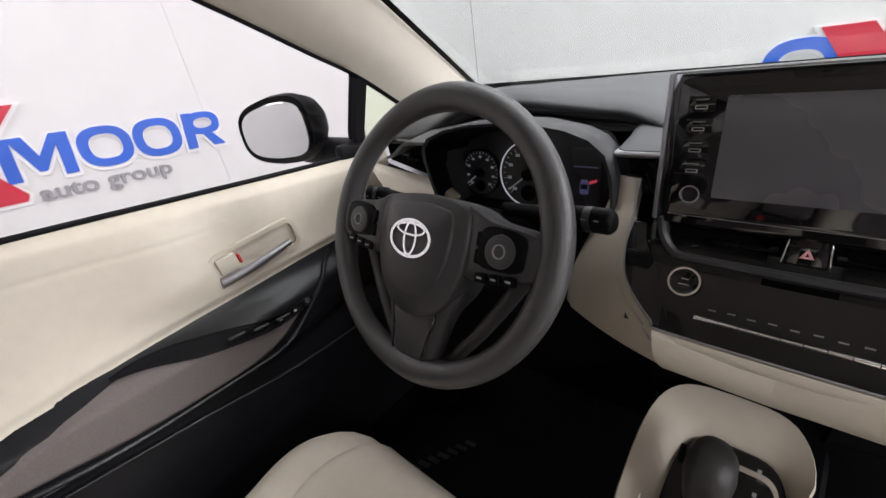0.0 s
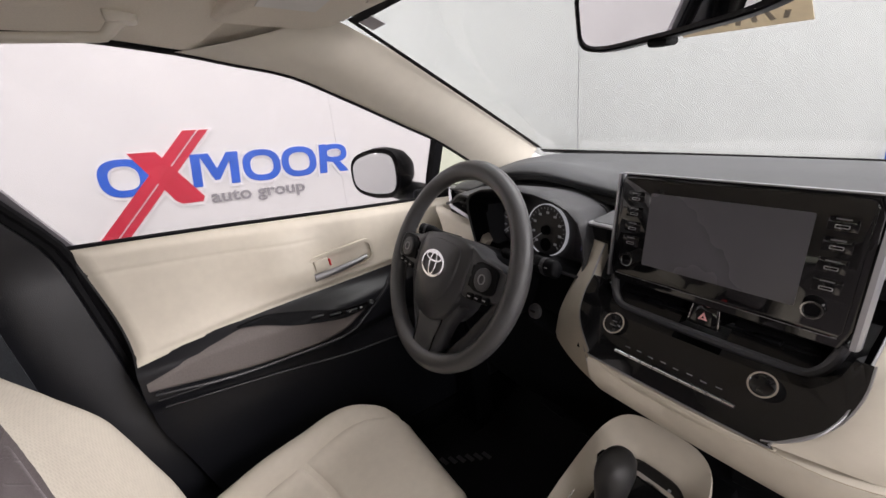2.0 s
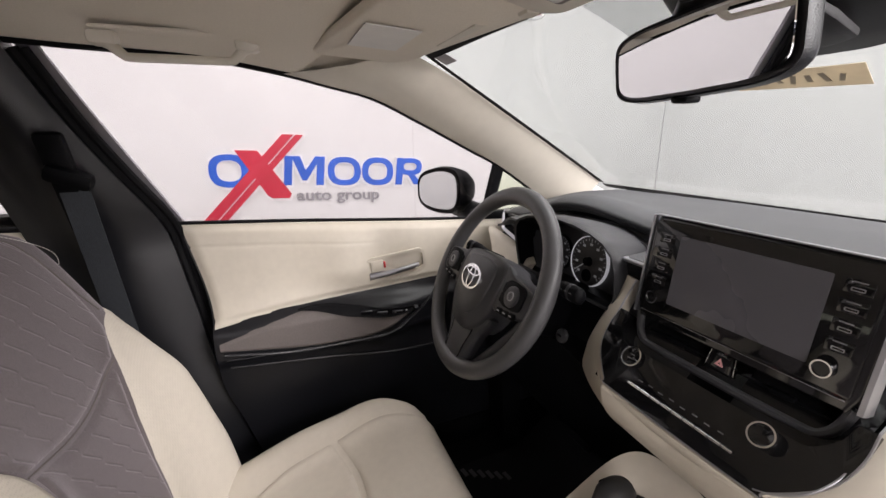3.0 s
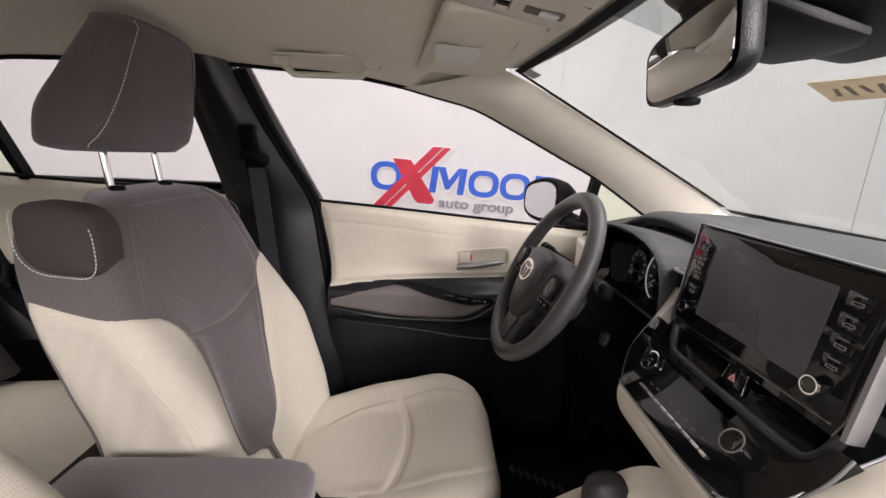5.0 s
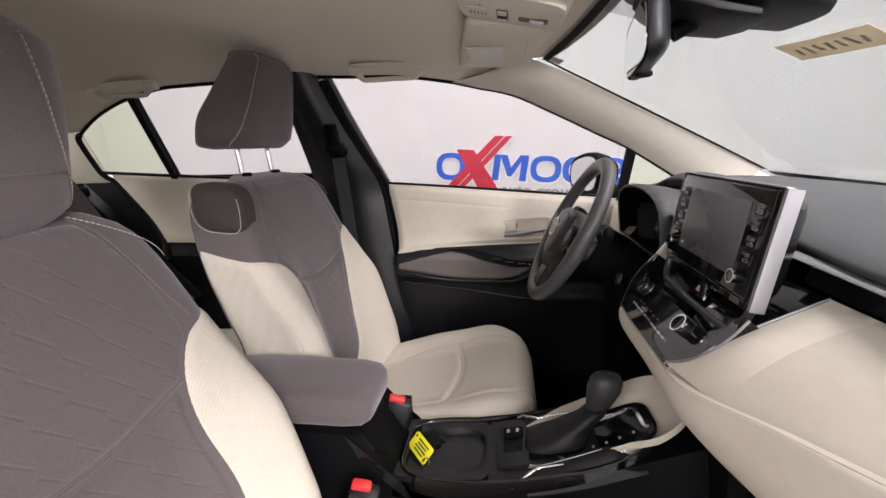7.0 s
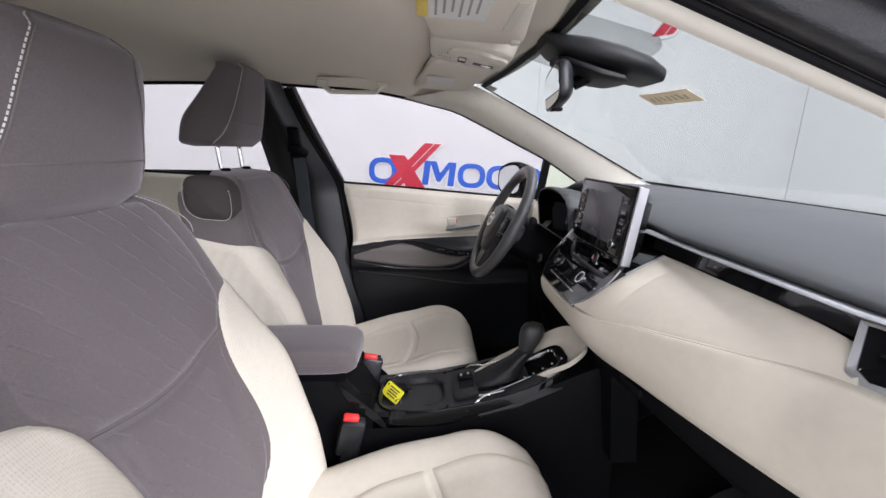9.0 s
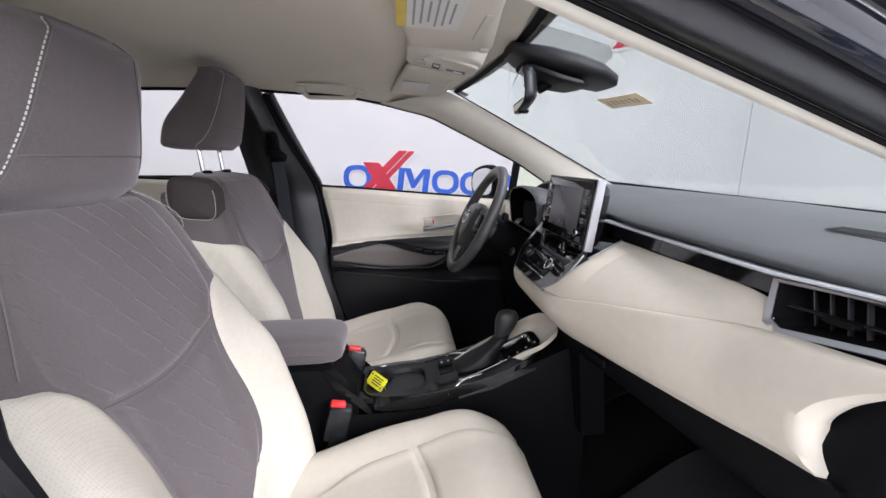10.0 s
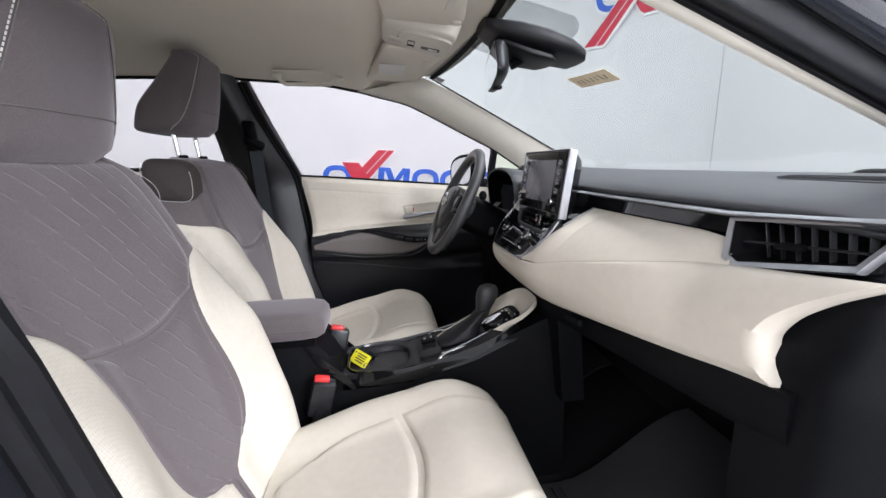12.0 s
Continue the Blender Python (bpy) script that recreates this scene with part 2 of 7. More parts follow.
def part(name, bm, mat, parent, label="", sharp=38):
    """Links a bmesh, in world places, as one mesh object under a thing or a part."""
    ob = new(name, mesh_of(name, bm, mat, sharp))
    if parent is not None:
        top = parent
        while top.parent is not None:
            top = top.parent
        base = Vector(top["base"]) if "base" in top else Vector((0, 0, 0))
        ob.parent = parent
        if parent is top:
            ob.matrix_parent_inverse = Matrix.Translation(-base)
    return tagged(ob, label)


def solid(name, bm, mat, label, category, group="", kind="", sharp=38):
    ob = new(name, mesh_of(name, bm, mat, sharp))
    return tagged(ob, label, category, group, kind)


def smooth(a, b, x):
    t = min(1.0, max(0.0, (x - a) / (b - a)))
    return t * t * (3 - 2 * t)


def curve(keys, x):
    """A smooth curve through keys (x, value), with values as numbers or tuples."""
    if x <= keys[0][0]:
        return keys[0][1]
    if x >= keys[-1][0]:
        return keys[-1][1]
    i = max(k for k in range(len(keys) - 1) if keys[k][0] <= x)
    x0, a = keys[i]
    x1, b = keys[i + 1]

    def comp(get):
        v = [get(k[1]) for k in keys]
        xs = [k[0] for k in keys]
        d = [(v[k + 1] - v[k]) / (xs[k + 1] - xs[k]) for k in range(len(v) - 1)]

        def slope(k):
            if k == 0:
                return d[0]
            if k == len(v) - 1:
                return d[-1]
            return 0.0 if d[k - 1] * d[k] <= 0 else 2 * d[k - 1] * d[k] / (d[k - 1] + d[k])
        h = x1 - x0
        t = (x - x0) / h
        m0, m1 = slope(i) * h, slope(i + 1) * h
        return (2 * t**3 - 3 * t**2 + 1) * v[i] + (t**3 - 2 * t**2 + t) * m0 + (-2 * t**3 + 3 * t**2) * v[i + 1] + (t**3 - t**2) * m1
    if isinstance(a, tuple):
        return tuple(comp(lambda q, j=j: q[j]) for j in range(len(a)))
    return comp(lambda q: q)


def bm_grid(fn, nu, nv, bm=None):
    bm = bm or bmesh.new()
    vs = [[bm.verts.new(fn(i / nu, j / nv)) for j in range(nv + 1)] for i in range(nu + 1)]
    for i in range(nu):
        for j in range(nv):
            bm.faces.new((vs[i][j], vs[i + 1][j], vs[i + 1][j + 1], vs[i][j + 1]))
    return bm


def bm_shell(fn, nu, nv, depth):
    """A patch with thickness: depth is the vector or function(u, v) by which its back lies off."""
    bm = bmesh.new()
    off = depth if callable(depth) else (lambda u, v: depth)
    f = [[bm.verts.new(fn(i / nu, j / nv)) for j in range(nv + 1)] for i in range(nu + 1)]
    g = [[bm.verts.new(Vector(fn(i / nu, j / nv)) + Vector(off(i / nu, j / nv))) for j in range(nv + 1)] for i in range(nu + 1)]
    for i in range(nu):
        for j in range(nv):
            bm.faces.new((f[i][j], f[i + 1][j], f[i + 1][j + 1], f[i][j + 1]))
            bm.faces.new((g[i][j], g[i][j + 1], g[i + 1][j + 1], g[i + 1][j]))
    for i in range(nu):
        bm.faces.new((f[i][0], g[i][0], g[i + 1][0], f[i + 1][0]))
        bm.faces.new((f[i][nv], f[i + 1][nv], g[i + 1][nv], g[i][nv]))
    for j in range(nv):
        bm.faces.new((f[0][j], f[0][j + 1], g[0][j + 1], g[0][j]))
        bm.faces.new((f[nu][j], g[nu][j], g[nu][j + 1], f[nu][j + 1]))
    return bm


def bm_loft(rings, closed=True, caps=True, bm=None):
    bm = bm or bmesh.new()
    vs = [[bm.verts.new(p) for p in r] for r in rings]
    n = len(rings[0])
    for a, b in zip(vs, vs[1:]):
        for k in range(n if closed else n - 1):
            bm.faces.new((a[k], a[(k + 1) % n], b[(k + 1) % n], b[k]))
    if caps and closed:
        bm.faces.new(vs[0][::-1])
        bm.faces.new(vs[-1])
    return bm


def bm_tube(points, r, n=10, closed=False, bm=None, flat=1.0):
    pts = [Vector(p) for p in points]
    rings = []
    up = Vector((0, 0, 1))
    for i, p in enumerate(pts):
        a = pts[(i - 1) % len(pts)] if closed or i else p
        b = pts[(i + 1) % len(pts)] if closed or i < len(pts) - 1 else p
        d = (b - a).normalized()
        s = d.cross(up)
        if s.length < 1e-4:
            s = d.cross(Vector((0, 1, 0)))
        s.normalize()
        w = s.cross(d)
        q = r(i / max(1, len(pts) - 1)) if callable(r) else r
        rings.append([p + s * math.cos(2 * math.pi * k / n) * q + w * math.sin(2 * math.pi * k / n) * q * flat for k in range(n)])
    if closed:
        rings.append(rings[0])
        bm = bm_loft(rings, True, False, bm)
        bmesh.ops.remove_doubles(bm, verts=bm.verts, dist=1e-6)
        return bm
    return bm_loft(rings, True, True, bm)


def bm_box(place, size, bevel=0.003, turn=None, seg=2, bm=None):
    own = bmesh.new()
    bmesh.ops.create_cube(own, size=1)
    bmesh.ops.scale(own, vec=size, verts=own.verts)
    if bevel:
        bmesh.ops.bevel(own, geom=own.edges, offset=min(bevel, min(size) * 0.45), segments=seg, affect="EDGES", profile=0.5)
    m = Matrix.Translation(place) @ (turn or Matrix())
    bmesh.ops.transform(own, matrix=m, verts=own.verts)
    if bm is None:
        return own
    me = bpy.data.meshes.new("tmp")
    own.to_mesh(me)
    own.free()
    bm.from_mesh(me)
    bpy.data.meshes.remove(me)
    return bm


def bm_prism(outline, depth, frame_m, bevel=0.0, seg=2):
    """A plate: outline of (a, b) in the plane of frame_m, extruded by depth along its z."""
    bm = bmesh.new()
    lo = [bm.verts.new((a, b, 0)) for a, b in outline]
    hi = [bm.verts.new((a, b, depth)) for a, b in outline]
    n = len(outline)
    bm.faces.new(lo[::-1])
    top = bm.faces.new(hi)
    for k in range(n):
        bm.faces.new((lo[k], lo[(k + 1) % n], hi[(k + 1) % n], hi[k]))
    if bevel:
        bmesh.ops.bevel(bm, geom=list(top.edges), offset=bevel, segments=seg, affect="EDGES", profile=0.5)
    bmesh.ops.transform(bm, matrix=frame_m, verts=bm.verts)
    return bm


def bm_lathe(profile, frame_m, n=40, bm=None):
    """Turns a profile of (radius, height) about the z of frame_m."""
    own = bm or bmesh.new()
    rings = [[frame_m @ Vector((r * math.cos(2 * math.pi * k / n), r * math.sin(2 * math.pi * k / n), z)) for k in range(n)] for r, z in profile]
    return bm_loft(rings, True, True, own)


def axes(place, x, y):
    """A frame at place from its x and y directions; z is their cross."""
    x = Vector(x).normalized()
    z = x.cross(Vector(y)).normalized()
    y = z.cross(x)
    m = Matrix((x, y, z)).transposed().to_4x4()
    m.translation = place
    return m


def rounded(w, h, r, n=5):
    out = []
    for cx, cy, a in ((w / 2 - r, h / 2 - r, 0), (-w / 2 + r, h / 2 - r, 90), (-w / 2 + r, -h / 2 + r, 180), (w / 2 - r, -h / 2 + r, 270)):
        out += [(cx + r * math.cos(radians(a + 90 * k / n)), cy + r * math.sin(radians(a + 90 * k / n))) for k in range(n + 1)]
    return out


def ring_plate(outer, inner, depth, frame_m):
    """A flat ring between two outlines of equal count."""
    rings = []
    for o, z in ((inner, 0), (inner, depth), (outer, depth), (outer, 0), (inner, 0)):
        rings.append([frame_m @ Vector((a, b, z)) for a, b in o])
    bm = bm_loft(rings, True, False)
    bmesh.ops.remove_doubles(bm, verts=bm.verts, dist=1e-6)
    return bm


def ellipse(a, b, n=40, cx=0, cy=0):
    return [(cx + a * math.cos(2 * math.pi * k / n), cy + b * math.sin(2 * math.pi * k / n)) for k in range(n)]


def stitches(points, parent, size=0.0011, on=0.0042, off=0.0022, lift=(0, 0, 0)):
    """A row of thread stitches along a line."""
    pts = [Vector(p) + Vector(lift) for p in points]
    bm = bmesh.new()
    ends = [0.0]
    for a, b in zip(pts, pts[1:]):
        ends.append(ends[-1] + (b - a).length)

    def along(d):
        k = max(0, min(len(pts) - 2, sum(1 for e in ends if e <= d) - 1))
        return pts[k].lerp(pts[k + 1], (d - ends[k]) / max(1e-9, ends[k + 1] - ends[k]))
    pos = 0.0
    while pos + on < ends[-1]:
        bm_tube((along(pos), along(pos + on)), size, 5, bm=bm)
        pos += on + off
    return tagged(part("stitching", bm, M_STITCH, parent, "white contrast thread stitching"), kind="stuff")


# ---- the studio ----
WX, EX, SY, NY, TOP = -3.8, 3.6, -4.6, 3.0, 3.8


def wall_slab(name, a, b, label):
    lo, hi = Vector(a), Vector(b)
    return solid(name, bm_box((lo + hi) / 2, tuple(hi - lo), 0), M_WALL, label, "wall", kind="structure")


solid("ground", bm_box((-0.1, -0.75, -0.05), (8.0, 8.4, 0.1), 0), M_FLOOR, "plain light grey studio floor", "floor", kind="structure")
wall_slab("wall_west", (WX - 0.15, SY, 0), (WX, NY - 1.602, TOP), "white painted studio wall with a raised sign")
wall_slab("wall_east", (EX, SY, 0), (EX + 0.15, NY, TOP), "plain white painted studio wall")
wall_slab("wall_south", (WX - 0.15, SY - 0.15, 0), (EX + 0.15, SY, TOP), "plain white painted studio wall")
BEND = 1.6
wall_slab("wall_north", (WX + BEND + 0.002, NY, 0), (EX + 0.15, NY + 0.15, TOP), "white painted studio wall with a raised sign")


def corner(u, z, r=BEND):
    """The rounded north-west corner of the studio."""
    a = math.pi * (1 - 0.5 * u)
    return Vector((WX + BEND + r * math.cos(a), NY - BEND + r * math.sin(a), z))


solid("wall_corner", bm_shell(lambda u, v: corner(u, TOP * v), 40, 4, lambda u, v: corner(u, 0, BEND + 0.12) - corner(u, 0)), M_WALL, "white rounded studio wall corner with a high sign", "wall", kind="structure")
solid("ceiling", bm_box((-0.1, -0.75, TOP + 0.05), (8.0, 8.4, 0.1), 0), M_WALL, "plain white studio ceiling", "ceiling", kind="structure")


solid("trim_wall_joint", bm_box((WX + BEND + 0.001, NY - 0.001, TOP / 2), (0.0025, 0.004, TOP), 0), M_GREYSIGN, "thin upright joint between wall panels", "joint", kind="structure")


def lettering(words, width, depth, m):
    """Raised words of a given width, their baseline from the origin of m."""
    cu = bpy.data.curves.new("words", "FONT")
    cu.body, cu.size, cu.extrude, cu.offset = words, 0.15, depth / 2, 0.0022
    ob = bpy.data.objects.new("words", cu)
    bpy.context.scene.collection.objects.link(ob)
    bpy.context.view_layer.update()
    me = bpy.data.meshes.new_from_object(ob.evaluated_get(bpy.context.evaluated_depsgraph_get()))
    bpy.data.objects.remove(ob)
    bm = bmesh.new()
    bm.from_mesh(me)
    bpy.data.meshes.remove(me)
    lo, hi = min(v.co.x for v in bm.verts), max(v.co.x for v in bm.verts)
    for v in bm.verts:
        v.co = m @ Vector(((v.co.x - lo) * width / (hi - lo), v.co.y, v.co.z + depth / 2))
    return bm


def wall_sign(base, along, scale, label, bend=None):
    """The raised sign: rings, bars and a crossed mark, with a pale edge plate behind each."""
    up = Vector((0, 0, 1))
    a = Vector(along).normalized()
    out = a.cross(up)
    count = [0]
    sign = thing("wall_sign", base, label, "sign", "wall signs")

    def put(name, outline, mat, hole=None, depth=0.02):
        grow = 0.018 * scale
        cx, cy = sum(p[0] for p in outline) / len(outline), sum(p[1] for p in outline) / len(outline)
        count[0] += 1
        depth = depth + 0.0006 * count[0]
        m = axes(base, a, up)
        if hole:
            plate = ring_plate([(x * scale, y * scale) for x, y in outline], [(x * scale, y * scale) for x, y in hole], depth, m)
            rx, ry = max(p[0] for p in outline) - cx, max(p[1] for p in outline) - cy
            back = ring_plate([((cx + (x - cx) * (1 + 0.018 / rx)) * scale, (cy + (y - cy) * (1 + 0.018 / ry) - 0.008) * scale) for x, y in outline],
                              [((cx + (x - cx) * 0.9) * scale, (cy + (y - cy) * 0.9 - 0.006) * scale) for x, y in hole], depth * 0.55, m)
        else:
            plate = bm_prism([(x * scale, y * scale) for x, y in outline], depth, m)
            big = []
            n = len(outline)
            area = sum(outline[k][0] * outline[(k + 1) % n][1] - outline[(k + 1) % n][0] * outline[k][1] for k in range(n))
            for k in range(n):
                p, q, r = Vector(outline[k - 1]), Vector(outline[k]), Vector(outline[(k + 1) % n])
                e1, e2 = (q - p).normalized(), (r - q).normalized()
                n1, n2 = Vector((e1.y, -e1.x)), Vector((e2.y, -e2.x))
                w = (n1 + n2).normalized() * (0.018 / max(0.4, (n1 + n2).normalized().dot(n1))) * (1 if area > 0 else -1)
                big.append(((q.x + w.x) * scale, (q.y + w.y - 0.008) * scale))
            back = bm_prism(big, depth * 0.55, m)
        for bm in (plate, back) if bend else ():
            for v in bm.verts:
                q = m.inverted() @ v.co
                v.co = bend(q.x, q.y, q.z)
        p = part(name, plate, mat, sign)
        part("edge_plate", back, M_WHITESIGN, p)

    def slab(x0, x1, y0, y1, lean=0.02, r=0.012):
        return [(x0, y0), (x1, y0), (x1 + lean, y1), (x0 + lean, y1)]

    def oval(cx, cy, rx, ry, t):
        def sq(a, b):
            return [(cx + a * math.copysign(abs(math.cos(k * math.pi / 22)) ** 0.8, math.cos(k * math.pi / 22)),
                     cy + b * math.copysign(abs(math.sin(k * math.pi / 22)) ** 0.8, math.sin(k * math.pi / 22))) for k in range(44)]
        return sq(rx, ry), sq(rx - t, ry - t * 0.85)
    # crossed red mark, set a little aside
    put("red_bar", [(-0.645, -0.34), (-0.535, -0.34), (0.165, 0.45), (0.065, 0.45)], M_REDSIGN, depth=0.030)
    put("red_bar", [(-0.521, -0.34), (-0.45, -0.34), (0.250, 0.45), (0.180, 0.45)], M_REDSIGN, depth=0.030)
    put("red_bar", [(-0.335, 0.30), (-0.150, 0.30), (0.12, -0.09), (0.10, -0.13), (-0.05, -0.13), (-0.09, -0.10)], M_REDSIGN, depth=0.024)
    for cx, cy, rx, ry in ((-0.390, 0.118, 0.160, 0.145), (0.615, 0.122, 0.158, 0.137), (0.945, 0.122, 0.158, 0.137)):
        o, i = oval(cx, cy, rx, ry, 0.062)
        put("blue_ring", o, M_BLUESIGN, i)
    put("blue_bar", slab(0.055, 0.125, -0.01, 0.258), M_BLUESIGN)
    put("blue_bar", [(0.132, 0.258), (0.210, 0.258), (0.255, 0.128), (0.345, 0.258), (0.402, 0.258), (0.262, 0.034), (0.222, 0.034)], M_BLUESIGN)
    put("blue_bar", slab(0.345, 0.415, -0.01, 0.258), M_BLUESIGN)
    put("blue_bar", slab(1.125, 1.195, -0.01, 0.258), M_BLUESIGN, depth=0.023)
    o, i = oval(1.285, 0.172, 0.125, 0.086, 0.055)
    put("blue_ring", o, M_BLUESIGN, i)
    put("blue_bar", [(1.265, 0.086), (1.335, 0.086), (1.415, -0.01), (1.325, -0.01)], M_BLUESIGN, depth=0.026)
    if not bend:
        part("lettering", lettering("auto group", 0.795, 0.015, axes(base, a, up) @ Matrix.Translation((0.165, -0.155, 0))), M_GREYSIGN, sign, "small grey raised words")
    return sign


west_sign = wall_sign((WX + 0.002, 0.06, 0.845), (0, 1, -0.052), 1.0, "raised blue and red sign shapes on the white studio wall")
north_sign = wall_sign((0.24, NY - 0.002, 0.74), (1, 0, 0.02), 1.0, "raised blue and red sign shapes beyond the windscreen")
high_sign = wall_sign((-2.93, 2.84, 2.67), (1, 1, 0), 1.0, "raised red and blue sign shapes high on the rounded wall", lambda x, y, z: corner(0.5 + (x + 0.48) / (BEND * math.pi / 2), 2.67 + y, BEND - 0.002 - z))


# ---- the car's shell ----
def belt_z(y):
    return curve(((-1.4, 1.145), (-1.0, 1.122), (-0.17, 1.080), (0.58, 1.024), (1.0, 1.0)), y)


def side_x(z):
    return 0.80 - max(0.0, z - 1.06) * 0.40


WIN_TOP = ((-1.40, 1.25), (-1.2, 1.352), (-1.03, 1.403), (-0.86, 1.428), (-0.4, 1.434), (-0.24, 1.427), (-0.07, 1.420), (0.09, 1.398), (0.19, 1.376), (0.28, 1.356), (0.40, 1.305), (0.57, 1.225), (0.65, 1.188), (0.80, 1.10), (0.93, 1.02))


def win_z(y):
    return curve(WIN_TOP, y)


def ws_edge(v):
    """The side edge of the windscreen, from roof (0) to dash (1)."""
    return Vector((0.515 + 0.270 * v, 0.364 + 0.720 * v, 1.424 - 0.314 * v))


def ws_point(u, v):
    e = ws_edge(v)
    k = 1 - u * u
    return Vector((e.x * u, e.y + (0.07 + 0.06 * v) * k, e.z + (0.022 - 0.034 * v) * k + 0.045 * k * 4 * v * (1 - v)))


floor_tub = bmesh.new()
bm_box((0, -0.35, 0.25), (1.60, 3.1, 0.06), 0.01, bm=floor_tub)
solid("floor", floor_tub, M_CARPET, "black carpeted car floor", "floor", kind="structure")
tub = bmesh.new()
bm_box((0, 1.15, 0.60), (1.56, 0.06, 0.76), 0.01, bm=tub)
solid("wall_firewall", tub, M_CARPET, "black carpeted footwell front wall", "wall", kind="structure")
rear = bmesh.new()
bm_box((0, -1.86, 0.72), (1.50, 0.06, 1.0), 0.01, bm=rear)
solid("wall_rear", rear, M_CARPET, "dark closed rear wall of the cabin", "wall", kind="structure")


def roof_fn(u, v):
    y = 0.40 - 1.75 * v
    hw = curve(((-1.35, 0.56), (-0.9, 0.62), (-0.3, 0.635), (0.1, 0.60), (0.40, 0.515)), y)
    x = (2 * u - 1)
    k = 1 - abs(x) ** 2.6
    edge = min(win_z(y) + 0.004, 1.436) if y < 0.15 else 1.428
    crown = curve(((-1.35, 0.02), (-0.6, 0.045), (0.1, 0.030), (0.40, 0.016)), y)
    drop = 0.10 * smooth(-0.95, -1.4, y)
    return Vector((hw * x, y + 0.07 * k * smooth(0.0, 0.40, y), max(edge, 1.40 - drop) - drop * 0.3 + crown * k))


solid("ceiling_headliner", bm_shell(roof_fn, 40, 40, (0, 0, 0.03)), M_HEAD, "beige-grey woven headliner under the car roof", "headliner", kind="structure")
def roof_side(u, v):
    """Joins the liner's edge to the window frame."""
    y = 0.33 - 1.65 * v
    a = roof_fn(0.004, (0.40 - y) / 1.75) + Vector((0, 0, 0.004))
    b = Vector((-(side_x(win_z(y)) + 0.006), y, win_z(y) + 0.006))
    p = a.lerp(b, u)
    return p + Vector((0, 0, -0.003 * math.sin(math.pi * u)))


solid("trim_roof_side_left", bm_shell(roof_side, 8, 40, (-0.004, 0, 0.02)), M_HEAD, "beige-grey headliner edge above the side windows", "headliner", kind="structure")
# roof skin above the liner
solid("roof_panel", bm_shell(lambda u, v: roof_fn(u, v) + Vector(((2 * u - 1) * 0.10, 0, 0.036 - 0.012 * abs(2 * u - 1) ** 4)), 20, 20, (0, 0, 0.012)), M_BODY, "dark painted car roof panel", "roof", kind="structure")

ws = solid("windscreen", bm_shell(lambda u, v: ws_point(1.06 * (2 * u - 1), -0.01 + v * 1.25), 24, 18, (0, 0.003, 0.005)), M_WSGLASS, "large raked clear windscreen", "windscreen", kind="structure")
ws.visible_shadow = False
frit = bmesh.new()
for s in (-1, 1):
    bm_grid(lambda u, v, s=s: ws_point(s * (0.980 + 0.020 * u), v) + Vector((0, -0.002, -0.003)), 2, 16, frit)
bm_grid(lambda u, v: ws_point(2 * u - 1, 1.02 + 0.05 * v) + Vector((0, -0.002, -0.003)), 24, 2, frit)
bm_grid(lambda u, v: ws_point(2 * u - 1, 0.022 * v) + Vector((0, -0.002, -0.003)), 24, 2, frit)
part("black_border", frit, M_RUBBER, ws, "black printed border")
dots = part("dotted_band", bm_grid(lambda u, v: ws_point(-0.34 + 0.68 * u, 0.02 + (0.17 + 0.05 * (1 - (2 * u - 1) ** 4)) * v) + Vector((0, -0.003, -0.004)), 12, 6), M_DOTS, ws, "grey dotted sunshade print")
dots.visible_shadow = False

# left pillar and door frame
def door_edge(v):
    y = 0.10 + 0.86 * v
    z = win_z(y)
    return Vector((side_x(z) - 0.006, y, z))


def pillar(u, v):
    a, b = ws_edge(v), door_edge(v)
    if v < 0.2:
        a = a.lerp(Vector((0.53, 0.25, 1.436)), (0.2 - v) * 1.5)
    p = a.lerp(b, u)
    bulge = math.sin(math.pi * u) * 0.016
    return Vector((-(p.x - bulge * 0.8), p.y - bulge * 0.4, p.z - bulge * 0.5))


solid("trim_a_pillar_left", bm_shell(pillar, 12, 28, (-0.03, 0.003, 0.003)), M_TRIM, "beige moulded plastic pillar trim beside the windscreen", "pillar trim", kind="structure")
solid("trim_door_seal_left", bm_tube([(-(side_x(win_z(y)) - 0.001), y, win_z(y) + 0.004) for y in [0.93 - 1.27 * k / 40 for k in range(41)]], 0.008, 8), M_RUBBER, "black rubber door opening seal", "door seal", kind="structure")
solid("trim_roof_rail_left", bm_shell(lambda u, v: (lambda y, z: Vector((-(side_x(z) + 0.03), y + 0.03 * u, z)))(0.98 - 1.36 * v, win_z(0.98 - 1.36 * v) + 0.010 + 0.06 * u), 6, 40, (-0.02, 0, 0.02)), M_BLACK, "black door frame along the roof rail", "door frame", kind="structure")


# right pillar: bands along the open door's frame
def rp(y, off, lift=0.0):
    """A point of the right pillar: y along the car, off outward across its bands."""
    x = curve(((-0.5, 0.742), (-0.1, 0.722), (0.1, 0.694), (0.3, 0.660), (0.5, 0.626), (0.7, 0.591), (1.05, 0.53)), y)
    z = curve(((-0.5, 1.425), (-0.1, 1.395), (0.1, 1.345), (0.3, 1.292), (0.5, 1.239), (0.7, 1.186), (1.05, 1.093)), y)
    return Vector((x + off * 0.84 + lift * 0.45, y - off * 0.10 - lift * 0.2, z + off * 0.53 - lift * 0.8))


